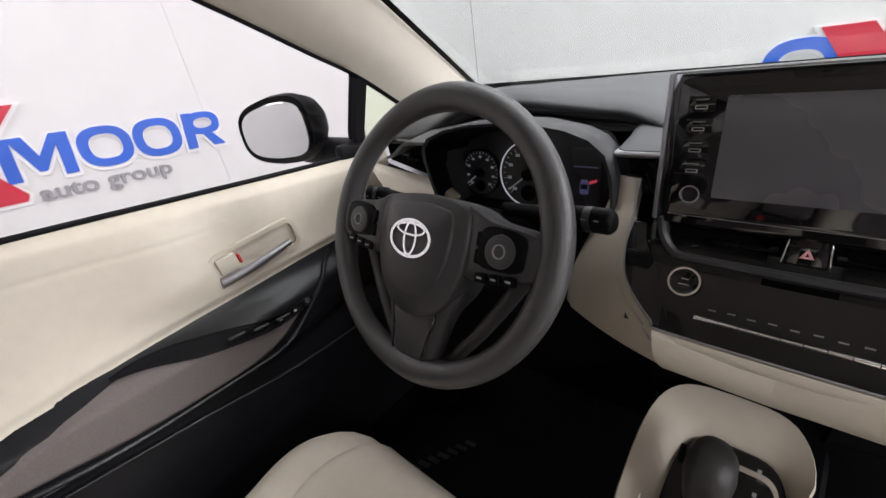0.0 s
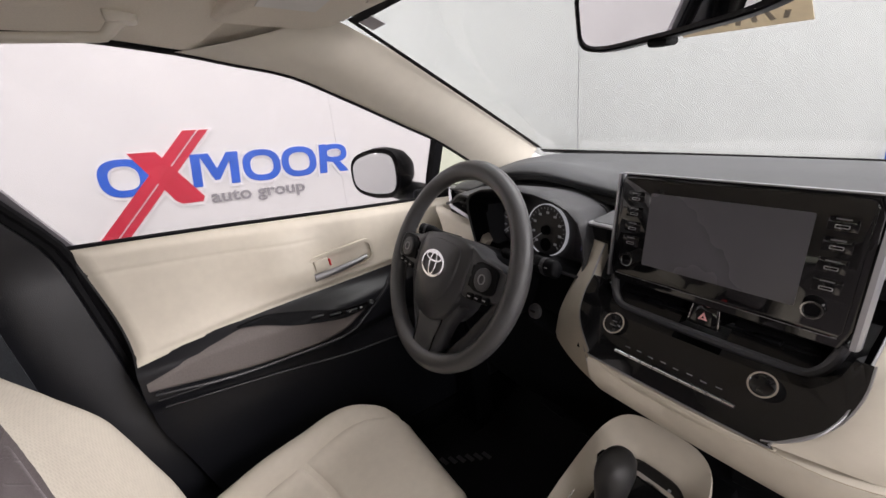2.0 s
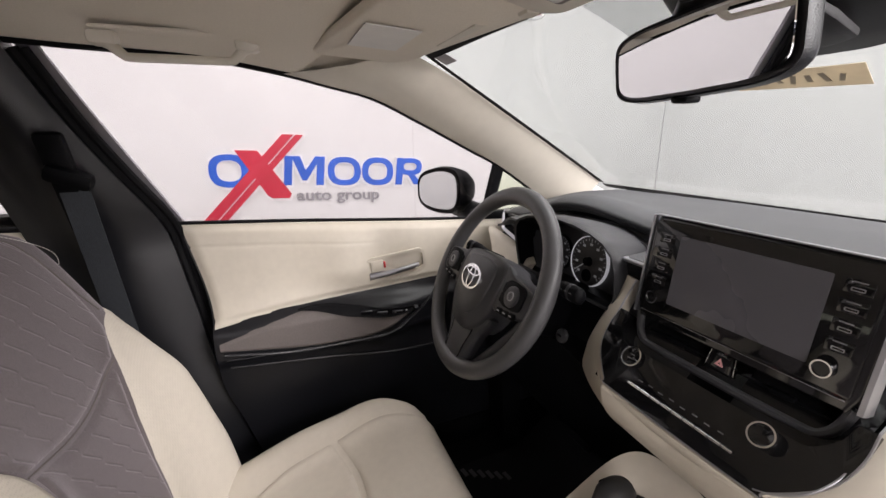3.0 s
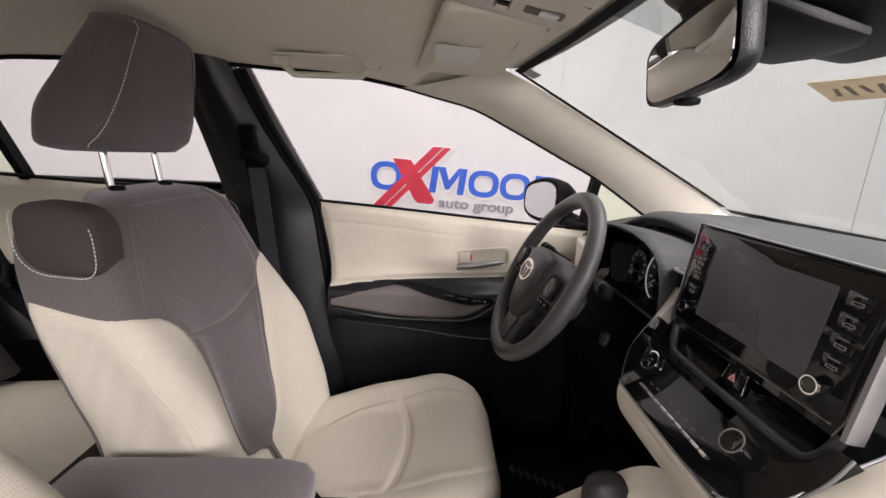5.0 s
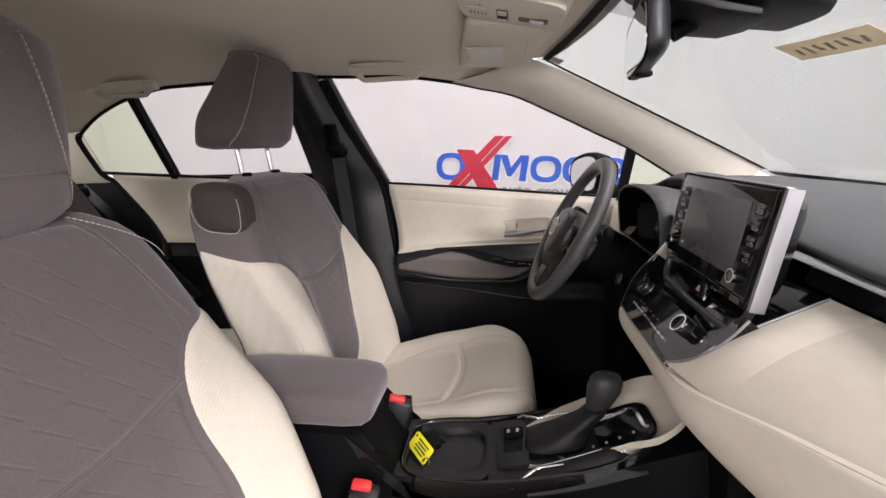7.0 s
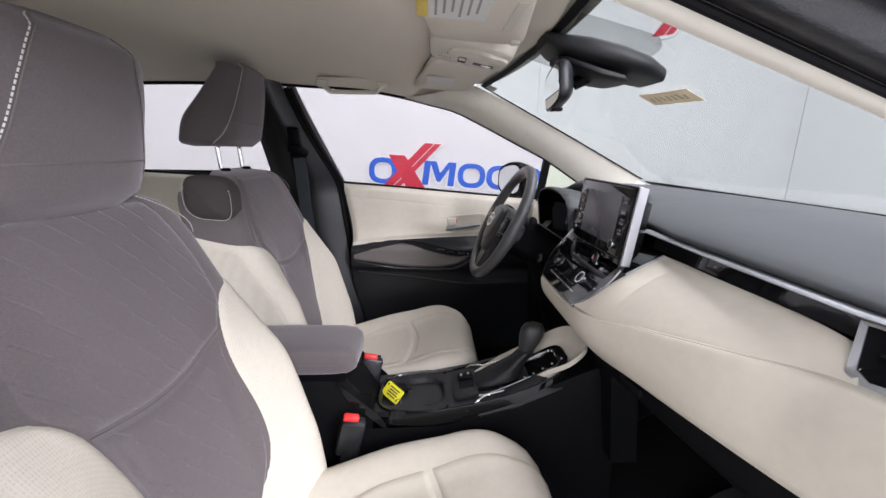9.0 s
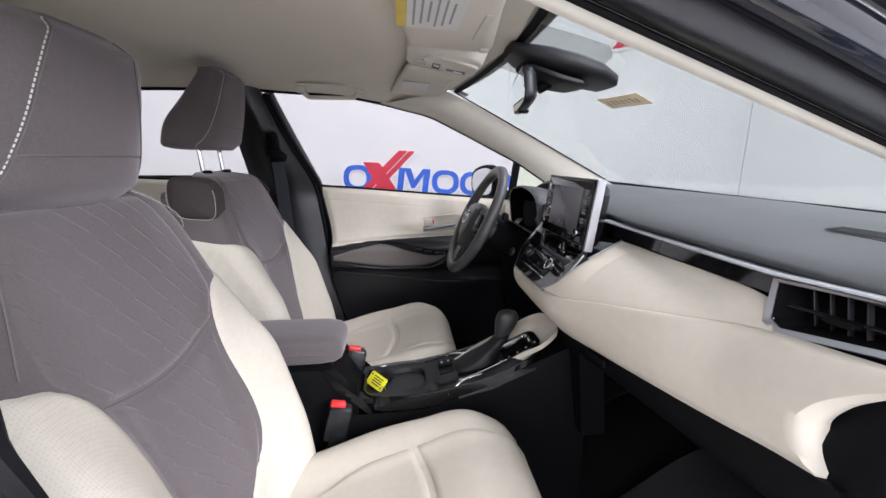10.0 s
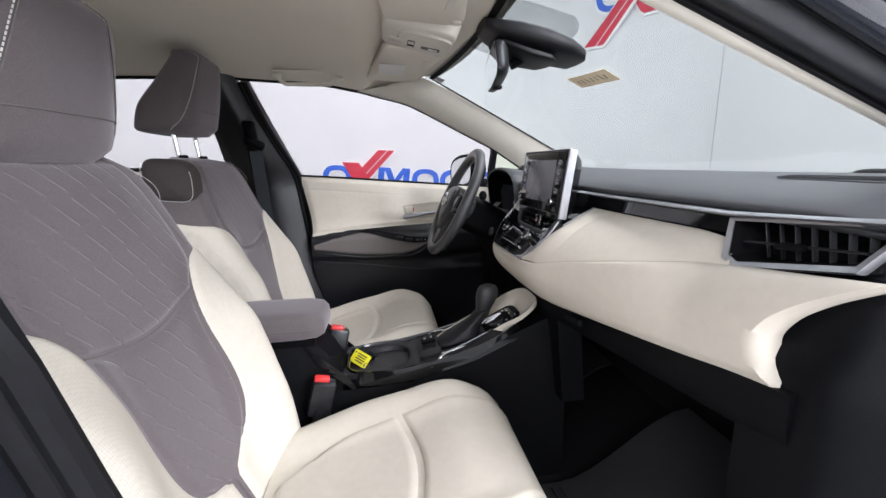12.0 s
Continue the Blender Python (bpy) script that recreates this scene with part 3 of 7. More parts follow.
def band(name, o0, o1, crown, mat, label, category):
    solid(name, bm_shell(lambda u, v: rp(1.05 - 1.5 * v, o0 + (o1 - o0) * u, crown * math.sin(math.pi * u)), 8, 44, (-0.01, 0.04, 0.03)), mat, label, category, kind="structure")


band("trim_a_pillar_right", 0.0, 0.018, 0.003, M_TRIM, "beige moulded pillar trim beside the open door", "pillar trim")
band("trim_inner_groove_right", 0.0175, 0.0225, -0.003, M_RUBBER, "black groove beside the pillar trim", "door seal")
band("trim_door_channel_right", 0.022, 0.056, 0.012, M_DOORBLACK, "black rubber-edged door opening channel", "door frame")
band("trim_frame_groove_right", 0.0555, 0.062, -0.003, M_RUBBER, "black rubber groove along the door frame", "door seal")
band("roof_side_right", 0.0615, 0.098, 0.012, M_BODY, "glossy dark blue-black painted roof side", "car body")
band("trim_frame_strip_right", 0.0975, 0.101, 0.004, M_SILVER, "bright metal strip along the door frame", "trim")
band("roof_gutter_right", 0.1005, 0.118, -0.003, M_RUBBER, "black roof gutter strip", "trim")
band("roof_outer_right", 0.1175, 0.24, 0.022, M_BODY, "glossy dark painted outer roof edge", "car body")
solid("trim_outer_seal_right", bm_tube([rp(1.0 - 1.4 * k / 40, 0.0185, 0.003) for k in range(41)], 0.003, 8), M_RUBBER, "thin black rubber seal beside the pillar trim", "door seal", kind="structure")

# centre pillars
for side, s in (("left", -1), ("right", 1)):
    keys_f = ((0.30, -0.020), (0.55, -0.092), (0.70, -0.130), (0.90, -0.158), (1.08, -0.186), (1.20, -0.240), (1.30, -0.284), (1.45, -0.334))
    keys_r = ((0.30, -0.42), (0.60, -0.42), (1.08, -0.43), (1.30, -0.45), (1.45, -0.47))

    if s > 0:
        keys_f = ((0.30, 0.170), (0.60, 0.090), (0.80, 0.035), (0.93, -0.003), (1.084, -0.050), (1.20, -0.115), (1.30, -0.165), (1.45, -0.205))

    def bp(u, v, s=s, keys_f=keys_f):
        z = 0.30 + 1.145 * v
        y = curve(keys_f, z) * (1 - u) + curve(keys_r, z) * u
        x = side_x(z) - 0.025 - 0.03 * math.sin(math.pi * min(1, u * 1.15)) - 0.02 * smooth(0.9, 0.5, z)
        return Vector((s * x, y, z))
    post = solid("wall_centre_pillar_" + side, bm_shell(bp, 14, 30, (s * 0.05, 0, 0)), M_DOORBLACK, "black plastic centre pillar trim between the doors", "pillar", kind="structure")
    for off, rad in ((0.006, 0.011), (0.022, 0.009)):
        part("seal", bm_tube([(s * (side_x(z) - 0.02 + 0.01), curve(keys_f, z) + off, z) for z in [0.32 + 1.1 * k / 30 for k in range(31)]], rad, 8), M_RUBBER, post, "ribbed black rubber seal")
    ribs = bmesh.new()
    if s > 0:
        for k in range(170):
            z = 0.5 + 0.0042 * k
            bm_box((s * (side_x(z) - 0.0125), curve(keys_f, z) + 0.0085, z), (0.008, 0.012, 0.0024), 0, bm=ribs)
        part("seal_ribs", ribs, M_BLACK, post, "fine ribs on the rubber seal")

for s in (-1, 1):
    nm = "left" if s < 0 else "right"
    solid("wall_kick_" + nm, bm_box((s * 0.765, 1.06, 0.62), (0.06, 0.30, 0.84), 0.01), M_CARPET, "dark footwell side wall", "wall", kind="structure")
    solid("wall_sill_" + nm, bm_box((s * 0.765, -0.35, 0.32), (0.09, 2.6, 0.10), 0.02), M_BLACK, "black door sill cover", "sill", kind="structure")
solid("wall_rear_quarter_left", bm_box((-0.87, -1.40, 0.68), (0.06, 0.95, 0.86), 0.01), M_CARPET, "dark rear side wall of the cabin", "wall", kind="structure")
solid("wall_rear_quarter_right", bm_box((0.78, -1.10, 0.68), (0.06, 1.55, 0.86), 0.01), M_CARPET, "dark rear side wall of the cabin", "wall", kind="structure")

# seat belt on the left pillar
belt = thing("seat_belt", (-0.66, -0.30, 0.55), "dark grey seat belt hanging on the black pillar", "seat belt")
part("guide_rail", bm_box((-0.672, -0.30, 1.19), (0.02, 0.045, 0.20), 0.008, pose(0, 0, 0, 0, 18, 0)), M_BLACK, belt)
part("guide_loop", bm_box((-0.655, -0.29, 1.205), (0.03, 0.075, 0.035), 0.012, pose(0, 0, 0, -25, 15, 0)), M_BLACK, belt, "black belt guide loop")
part("webbing", bm_shell(lambda u, v: Vector((-0.665 - 0.075 * v, -0.315 + 0.047 * u + 0.02 * v, 1.20 - 0.62 * v)), 4, 16, (0.002, 0, 0)), M_BELT, belt, "dark woven webbing")


# ---- driver door ----
def door_x(y, z):
    """How far the door's inner face lies off the middle line."""
    base = curve(((0.35, 0.735), (0.50, 0.735), (0.66, 0.728), (0.72, 0.720), (0.755, 0.700), (0.815, 0.700), (0.85, 0.735), (0.90, 0.756), (1.00, 0.775), (1.10, 0.79)), z)
    nose = 0.035 * smooth(0.30, 0.55, y) * smooth(0.90, 0.80, z) * smooth(0.66, 0.74, z)
    return base + nose


def door_low(y):
    return curve(((-0.2, 0.825), (-0.12, 0.832), (0.1, 0.851), (0.3, 0.862), (0.45, 0.868), (0.9, 0.88)), y)


door = thing("driver_door", (-0.80, 0.3, 0.35), "closed driver door with beige upper panel and black armrest", "car door")


def door_rear(z):
    return curve(((0.35, -0.03), (0.55, -0.085), (0.70, -0.12), (0.833, -0.118), (1.08, -0.162)), z)


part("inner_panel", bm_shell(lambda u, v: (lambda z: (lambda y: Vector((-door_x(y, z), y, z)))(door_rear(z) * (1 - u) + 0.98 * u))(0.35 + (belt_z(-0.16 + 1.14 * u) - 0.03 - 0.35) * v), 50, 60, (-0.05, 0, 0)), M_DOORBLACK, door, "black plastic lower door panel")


def upper_fn(u, v):
    y = -0.155 + 1.1 * u
    lo, hi = door_low(y) + 0.002, belt_z(y) - 0.003
    z = lo + (hi - lo) * v
    if u < 0.2:
        y += (door_rear(z) + 0.004 + 0.155) * (1 - u / 0.2)
    e = min(v * (hi - lo), (1 - v) * (hi - lo), u * 1.1)
    swell = 0.020 * math.exp(-(((y - 0.215) / 0.085) ** 2)) * smooth(0.86, 0.93, z) * smooth(1.08, 0.98, z)
    line = 0.0015 * math.exp(-(((z - (belt_z(y) - 0.055)) / 0.003) ** 2)) * smooth(0.34, 0.22, y)
    return Vector((-(door_x(y, z) - 0.010 * smooth(0, 0.02, e) - swell + line), y, z))


upper = part("upper_panel", bm_shell(upper_fn, 110, 60, (-0.030, 0, 0)), M_DOORBEIGE, door, "beige padded vinyl upper door panel")


def pad_fn(u, v):
    y = -0.108 + 0.505 * u
    hi = curve(((-0.108, 0.800), (0.0, 0.828), (0.12, 0.846), (0.22, 0.832), (0.32, 0.812), (0.397, 0.806)), y)
    lo = curve(((-0.108, 0.772), (0.0, 0.757), (0.12, 0.742), (0.22, 0.738), (0.30, 0.752), (0.36, 0.782), (0.397, 0.803)), y)
    z = lo + (hi - lo) * v
    e = min(v, 1 - v) * (hi - lo)
    return Vector((-(door_x(y, z) - 0.008 * smooth(0, 0.012, e) + 0.002), y, z))


part("armrest_pad", bm_shell(pad_fn, 50, 24, (-0.008, 0, 0)), M_PAD, door, "taupe woven fabric armrest pad")


def sw_top(y):
    return curve(((-0.108, 0.800), (0.0, 0.828), (0.12, 0.846), (0.22, 0.832), (0.32, 0.812), (0.397, 0.806)), y)


def sw_fn(u, v):
    y = 0.075 + 0.325 * u
    z = sw_top(y) + 0.004 - (0.003 + 0.024 * math.sin(math.pi * min(1, u * 0.92)) ** 0.9) * v
    return Vector((-(door_x(y, z) - 0.0095 + 0.003 * math.sin(math.pi * v)), y, z))


sw = part("switch_plate", bm_shell(sw_fn, 40, 6, (-0.004, 0, 0)), M_RUBBER, door, "black lens-shaped window switch plate", 60)
for k in range(3):
    u = 0.52 + 0.13 * k
    p = sw_fn(u, 0.5)
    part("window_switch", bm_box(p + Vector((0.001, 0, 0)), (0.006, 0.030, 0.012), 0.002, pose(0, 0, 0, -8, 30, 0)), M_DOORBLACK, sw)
    q = sw_fn(0.76 + 0.05 * k, 0.45)
    part("switch_mark", bm_box(q + Vector((0.004, 0, 0.001 * (k % 2))), (0.002, 0.005, 0.003), 0), M_LIGHTINK, sw)
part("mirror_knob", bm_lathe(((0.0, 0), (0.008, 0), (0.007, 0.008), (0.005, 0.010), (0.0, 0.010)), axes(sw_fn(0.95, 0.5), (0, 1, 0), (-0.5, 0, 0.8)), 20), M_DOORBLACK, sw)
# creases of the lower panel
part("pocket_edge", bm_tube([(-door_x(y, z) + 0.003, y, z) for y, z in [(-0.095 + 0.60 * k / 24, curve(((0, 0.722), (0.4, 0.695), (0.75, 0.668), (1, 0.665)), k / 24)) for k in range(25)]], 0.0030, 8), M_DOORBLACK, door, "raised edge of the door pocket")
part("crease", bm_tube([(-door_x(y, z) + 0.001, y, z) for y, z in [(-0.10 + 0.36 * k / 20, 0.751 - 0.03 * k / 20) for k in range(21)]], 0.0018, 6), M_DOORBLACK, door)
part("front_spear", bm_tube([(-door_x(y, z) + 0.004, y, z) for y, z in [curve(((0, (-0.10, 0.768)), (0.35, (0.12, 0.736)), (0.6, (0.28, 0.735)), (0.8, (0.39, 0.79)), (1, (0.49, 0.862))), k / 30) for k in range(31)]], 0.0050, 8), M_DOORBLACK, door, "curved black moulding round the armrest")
# inner handle
HX = -0.7405
bez = part("handle_bezel", ring_plate([(a, b) for a, b in rounded(0.172, 0.064, 0.020)], [(a, b) for a, b in rounded(0.156, 0.048, 0.014)], 0.010, axes((HX - 0.010, 0.345, 0.925), (0, 1, 0.10), (0, 0, 1))), M_DOORBEIGE, door, "beige handle surround")
part("handle_cup", bm_prism(rounded(0.156, 0.048, 0.014), 0.003, axes((HX - 0.0095, 0.345, 0.925), (0, 1, 0.10), (0, 0, 1))), M_DOORBEIGE, bez)
part("pull_lever", bm_loft([[Vector((HX + 0.002 + 0.008 * math.sin(math.pi * t) + 0.006 * math.cos(a), 0.268 + 0.140 * t, 0.899 + 0.019 * t + (0.0100 - 0.004 * t) * math.sin(a))) for a in [2 * math.pi * k / 12 for k in range(12)]] for t in [j / 14 for j in range(15)]]), M_SILVER, bez, "satin silver pull lever")
part("lock_tab", bm_box((HX + 0.001, 0.290, 0.928), (0.012, 0.036, 0.030), 0.004, pose(0, 0, 0, 5, 0, 0)), M_DOORBEIGE, bez, "beige lock tab")
part("lock_mark", bm_box((HX + 0.003, 0.3105, 0.930), (0.010, 0.004, 0.017), 0.001, pose(0, 0, 0, 5, 0, 0)), M_RED, bez, "red unlocked mark")
# window frame, glass and division bar
part("belt_strip", bm_tube([(-(side_x(belt_z(y)) - 0.005), y, belt_z(y) + 0.001) for y in [-0.165 + 1.0 * k / 30 for k in range(31)]], 0.0045, 8), M_RUBBER, door, "black rubber window sill strip")


def glass_fn(u, v):
    y = -0.34 + 1.01 * u
    lo, hi = belt_z(y) - 0.02, max(belt_z(y), win_z(y) + 0.012)
    z = lo + (hi - lo) * v
    return Vector((-(side_x(z) + 0.012), y, z))


g = part("window_pane", bm_shell(glass_fn, 16, 10, (-0.004, 0, 0)), M_GLASS, door, "clear raised window glass")
g.visible_shadow = False


def qglass_fn(u, v):
    y = 0.67 + 0.25 * u
    lo, hi = belt_z(y) - 0.01, max(belt_z(y), win_z(y) + 0.012)
    z = lo + (hi - lo) * v
    return Vector((-(side_x(z) + 0.010), y, z))


def frame_rear(u, v):
    z = 1.066 + 0.372 * v
    y = curve(((1.06, -0.176), (1.20, -0.232), (1.35, -0.290), (1.45, -0.325)), z)
    return Vector((-(side_x(z) + 0.004), y + (0.034 - 0.004 * v) * u, z))


part("window_frame", bm_shell(frame_rear, 4, 16, (-0.012, 0, 0)), M_FRAME, door, "grey satin upright window frame")
g = part("quarter_pane", bm_shell(qglass_fn, 10, 8, (-0.004, 0, 0)), M_QGLASS, door, "tinted fixed quarter glass")
g.visible_shadow = False
part("division_bar", bm_shell(lambda u, v: Vector((-(side_x(0.99 + 0.24 * v) - 0.004), 0.655 + 0.026 * u + 0.006 * v, 0.99 + 0.235 * v)), 2, 6, (-0.03, 0, 0)), M_RUBBER, door, "black window division bar")
part("mirror_patch", bm_box((-0.80, 0.70, 1.005), (0.03, 0.20, 0.07), 0.01, pose(0, 0, 0, -6, 0, 0)), M_BLACK, door, "black mirror base cover")

# ---- rear left door and quarter ----
rdoor = thing("rear_door", (-0.80, -0.8, 0.35), "closed rear door with beige upper panel and black lower part", "car door")


def rear_end(z):
    return curve(((0.35, -0.75), (0.60, -0.95), (0.83, -1.06), (1.12, -1.32)), z)


part("inner_panel", bm_shell(lambda u, v: (lambda z: Vector((-(door_x(0.0, z) + 0.01), -0.41 + (rear_end(z) + 0.41) * u, z)))(0.35 + 0.77 * v), 20, 30, (-0.05, 0, 0)), M_BLACK, rdoor, "black plastic lower rear door panel")


def rup(u, v):
    y0 = -0.415
    z = 0.86 + 0.262 * v
    y1 = rear_end(z) - 0.005
    y = y0 + (y1 - y0) * u
    z = 0.86 + (belt_z(y) - 0.004 - 0.86) * v
    e = min(v, 1 - v) * 0.26
    return Vector((-(door_x(0, z) - 0.008 * smooth(0, 0.02, e) - 0.010 * math.exp(-(((y + 0.62) / 0.1) ** 2)) * math.sin(math.pi * v)), y, z))


part("upper_panel", bm_shell(rup, 40, 24, (-0.012, 0, 0)), M_DOORBEIGE, rdoor, "beige padded vinyl upper rear door panel")


def rglass(y0, y1, lift=0.012):
    def fn(u, v):
        y = y0 + (y1 - y0) * u
        lo, hi = belt_z(y) - 0.01, max(belt_z(y), win_z(y) + lift)
        z = lo + (hi - lo) * v
        return Vector((-(side_x(z) + 0.012), y, z))
    return fn


g = part("window_pane", bm_shell(rglass(-0.38, -1.02), 16, 10, (-0.004, 0, 0)), M_GLASS, rdoor, "clear rear door glass")
g.visible_shadow = False
g = part("quarter_pane", bm_shell(rglass(-1.02, -1.36), 10, 8, (-0.004, 0, 0)), M_QGLASS, rdoor, "tinted fixed rear quarter glass")
g.visible_shadow = False
part("division_bar", bm_shell(lambda u, v: Vector((-(side_x(1.10 + 0.31 * v) - 0.002), -1.020 - 0.026 * u - 0.012 * v, 1.11 + 0.30 * v)), 2, 6, (-0.03, 0, 0)), M_RUBBER, rdoor, "black window division bar")
part("belt_strip", bm_tube([(-(side_x(belt_z(y)) - 0.004), y, belt_z(y)) for y in [-0.42 - 0.92 * k / 30 for k in range(31)]], 0.006, 8), M_RUBBER, rdoor, "black rubber window sill strip")
part("frame_edge", bm_tube([(-(side_x(win_z(y)) - 0.003), y, win_z(y)) for y in [-0.38 - 0.99 * k / 40 for k in range(41)]], 0.006, 8), M_RUBBER, rdoor, "black rubber window frame edge")
EDGE = ((0, (-1.330, win_z(-1.330) - 0.001)), (0.08, (-1.347, win_z(-1.345) - 0.006)), (0.14, (-1.352, win_z(-1.35) - 0.022)), (0.42, (-1.345, belt_z(-1.34) + 0.004)), (0.5, (rear_end(1.09) - 0.004, 1.09)), (0.75, (rear_end(0.95) - 0.004, 0.95)), (1, (rear_end(0.80) - 0.004, 0.80)))
part("rear_moulding", bm_tube([(-(side_x(z) - 0.006) if z > 1.11 else -(door_x(0.0, z) - 0.006), y, z) for y, z in [curve(EDGE, k / 48) for k in range(49)]], 0.010, 10), M_RUBBER, rdoor, "black moulding down the rear edge of the door")
# beige rear quarter trim behind the window
for s in (-1, 1):
    solid("trim_rear_quarter_" + ("left" if s < 0 else "right"), bm_shell(lambda u, v, s=s: (lambda y, z: Vector((s * (side_x(z) - 0.01 - 0.16 * smooth(-1.34, -1.85, y)), y, z)))(-1.345 - 0.5 * u + 0.1 * (0 if v > 0.4 else 0), 1.10 + 0.36 * v - 0.09 * u * v), 10, 10, (s * 0.03, 0, 0)), M_TRIM, "beige rear quarter pillar trim", "pillar trim", kind="structure")
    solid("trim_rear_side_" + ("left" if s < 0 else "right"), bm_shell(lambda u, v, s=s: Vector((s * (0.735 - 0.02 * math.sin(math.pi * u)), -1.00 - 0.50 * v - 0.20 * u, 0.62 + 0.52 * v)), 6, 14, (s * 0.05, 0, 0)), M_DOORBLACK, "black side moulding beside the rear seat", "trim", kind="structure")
solid("rear_shelf", bm_box((0, -1.60, 1.07), (1.42, 0.50, 0.04), 0.01), M_BLACK, "dark parcel shelf behind the rear seat", "shelf", kind="structure")
rw = solid("rear_window", bm_shell(lambda u, v: Vector(((2 * u - 1) * (0.50 + 0.08 * v), -1.36 - 0.46 * v, 1.40 - 0.27 * v)), 12, 10, (0, -0.004, 0.004)), M_QGLASS, "raked tinted rear window", "window", kind="structure")

# ---- door mirror ----
dm = thing("door_mirror", (-0.86, 0.64, 1.0), "black door mirror with rounded glass beside the driver window", "door mirror")
MIR = axes((-0.990, 0.575, 1.086), (0.962, 0.27, 0.0), (0, 0, 1))


def mirror_out(k, grow):
    pts = []
    for i in range(48):
        a = 2 * math.pi * i / 48
        c, s_ = math.cos(a), math.sin(a)
        x = math.copysign(abs(c) ** 0.55, c) * (0.108 + grow)
        y = math.copysign(abs(s_) ** 0.65, s_) * (0.065 + grow)
        y *= 1.0 - 0.16 * (x / 0.1 < 0) * abs(x) / 0.1
        y += 0.006 * x / 0.1
        pts.append(MIR @ Vector((x, y, k)))
    return pts


part("housing", bm_loft([mirror_out(0.004, 0.006), mirror_out(0.008, 0.012), mirror_out(-0.01, 0.015), mirror_out(-0.05, 0.004), mirror_out(-0.085, -0.02), mirror_out(-0.10, -0.045)]), M_BLACK, dm, "black plastic mirror housing")
part("mirror_glass", bm_loft([mirror_out(0.0085, -0.001), mirror_out(0.0105, -0.003)]), M_MIRROR, dm, "silvered mirror glass")
part("stalk", bm_loft([[Vector((x, 0.66 + 0.05 * math.cos(a), 1.02 + 0.032 * math.sin(a))) for a in [2 * math.pi * k / 16 for k in range(16)]] for x in (-0.99, -0.92, -0.86, -0.80)]), M_BLACK, dm)


# ---- front seats ----
BACK_LINE = ((0.0, (-0.070, 0.46)), (0.22, (-0.142, 0.62)), (0.45, (-0.188, 0.79)), (0.70, (-0.229, 0.955)), (0.86, (-0.260, 1.065)), (0.94, (-0.290, 1.122)), (0.98, (-0.322, 1.143)), (1.0, (-0.375, 1.150)))
BACK_HALF = ((0.0, 0.235), (0.2, 0.258), (0.35, 0.264), (0.55, 0.258), (0.70, 0.250), (0.84, 0.234), (0.92, 0.212), (0.97, 0.180), (1.0, 0.125))


def back_point(s, v, off=0.0):
    y, z = curve(BACK_LINE, v)
    y2, z2 = curve(BACK_LINE, min(1, v + 0.01))
    y1, z1 = curve(BACK_LINE, max(0, v - 0.01))
    t = Vector((0, y2 - y1, z2 - z1)).normalized()
    n = Vector((0, t.z, -t.y))
    hw = curve(BACK_HALF, v)
    r = 0.038
    bol = curve(((0.0, 0.030), (0.22, 0.066), (0.42, 0.062), (0.58, 0.030), (0.70, 0.004), (0.86, -0.008), (1.0, 0.0)), v)
    deep = curve(((0, 0.16), (0.3, 0.155), (0.5, 0.138), (0.7, 0.115), (0.86, 0.105), (0.95, 0.100), (1.0, 0.075)), v)
    a, sg = abs(s), math.copysign(1, s)
    side = Vector((0, 0, 0))
    if a <= 0.8:
        x, d = (hw - r) * a / 0.8, bol * smooth(0.30, 0.84, a) / smooth(0.30, 0.84, 0.8)
    elif a <= 1.15:
        f = (a - 0.8) / 0.35 * math.pi / 2
        x, d = hw - r + r * math.sin(f), bol - r * (1 - math.cos(f))
    else:
        x, d = hw - 0.01 * (a - 1.15) / 0.35, bol - r
        side = n.lerp(Vector((0, 1, 0.0)), smooth(0.50, 0.85, v)) * (-deep * (a - 1.15) / 0.35)
    out = Vector((math.copysign(1, s) * smooth(0.8, 1.1, a), 0, 0)) * off
    return Vector((sg * x, y, z)) + n * (d + off * (1 - smooth(0.85, 1.1, a))) + side + out


CUSH_LINE = ((0.0, (-0.14, 0.515)), (0.3, (0.02, 0.541)), (0.55, (0.14, 0.570)), (0.76, (0.25, 0.606)), (0.87, (0.305, 0.608)), (0.95, (0.346, 0.574)), (1.0, (0.356, 0.50)), (1.08, (0.335, 0.40)))
CUSH_HALF = ((0.0, 0.225), (0.4, 0.256), (0.62, 0.256), (0.78, 0.240), (0.88, 0.214), (0.95, 0.182), (1.0, 0.165), (1.08, 0.155))


def cush_point(s, v, off=0.0):
    y, z = curve(CUSH_LINE, v)
    y2, z2 = curve(CUSH_LINE, v + 0.01)
    y1, z1 = curve(CUSH_LINE, v - 0.01)
    t = Vector((0, y2 - y1, z2 - z1)).normalized()
    n = Vector((0, -t.z, t.y))
    hw = curve(CUSH_HALF, v)
    r = 0.045
    bol = curve(((0.0, 0.020), (0.4, 0.034), (0.75, 0.020), (0.9, 0.004), (1.0, 0.0)), v)
    deep = 0.13
    a, sg = abs(s), math.copysign(1, s)
    if a <= 0.8:
        x, d = (hw - r) * a / 0.8, bol * smooth(0.42, 0.80, a)
    elif a <= 1.15:
        f = (a - 0.8) / 0.35 * math.pi / 2
        x, d = hw - r + r * math.sin(f), bol - r * (1 - math.cos(f))
    else:
        x, d = hw - 0.015 * (a - 1.15) / 0.35, bol - r - deep * (a - 1.15) / 0.35
    return Vector((sg * x, y, z)) + n * (d + off)


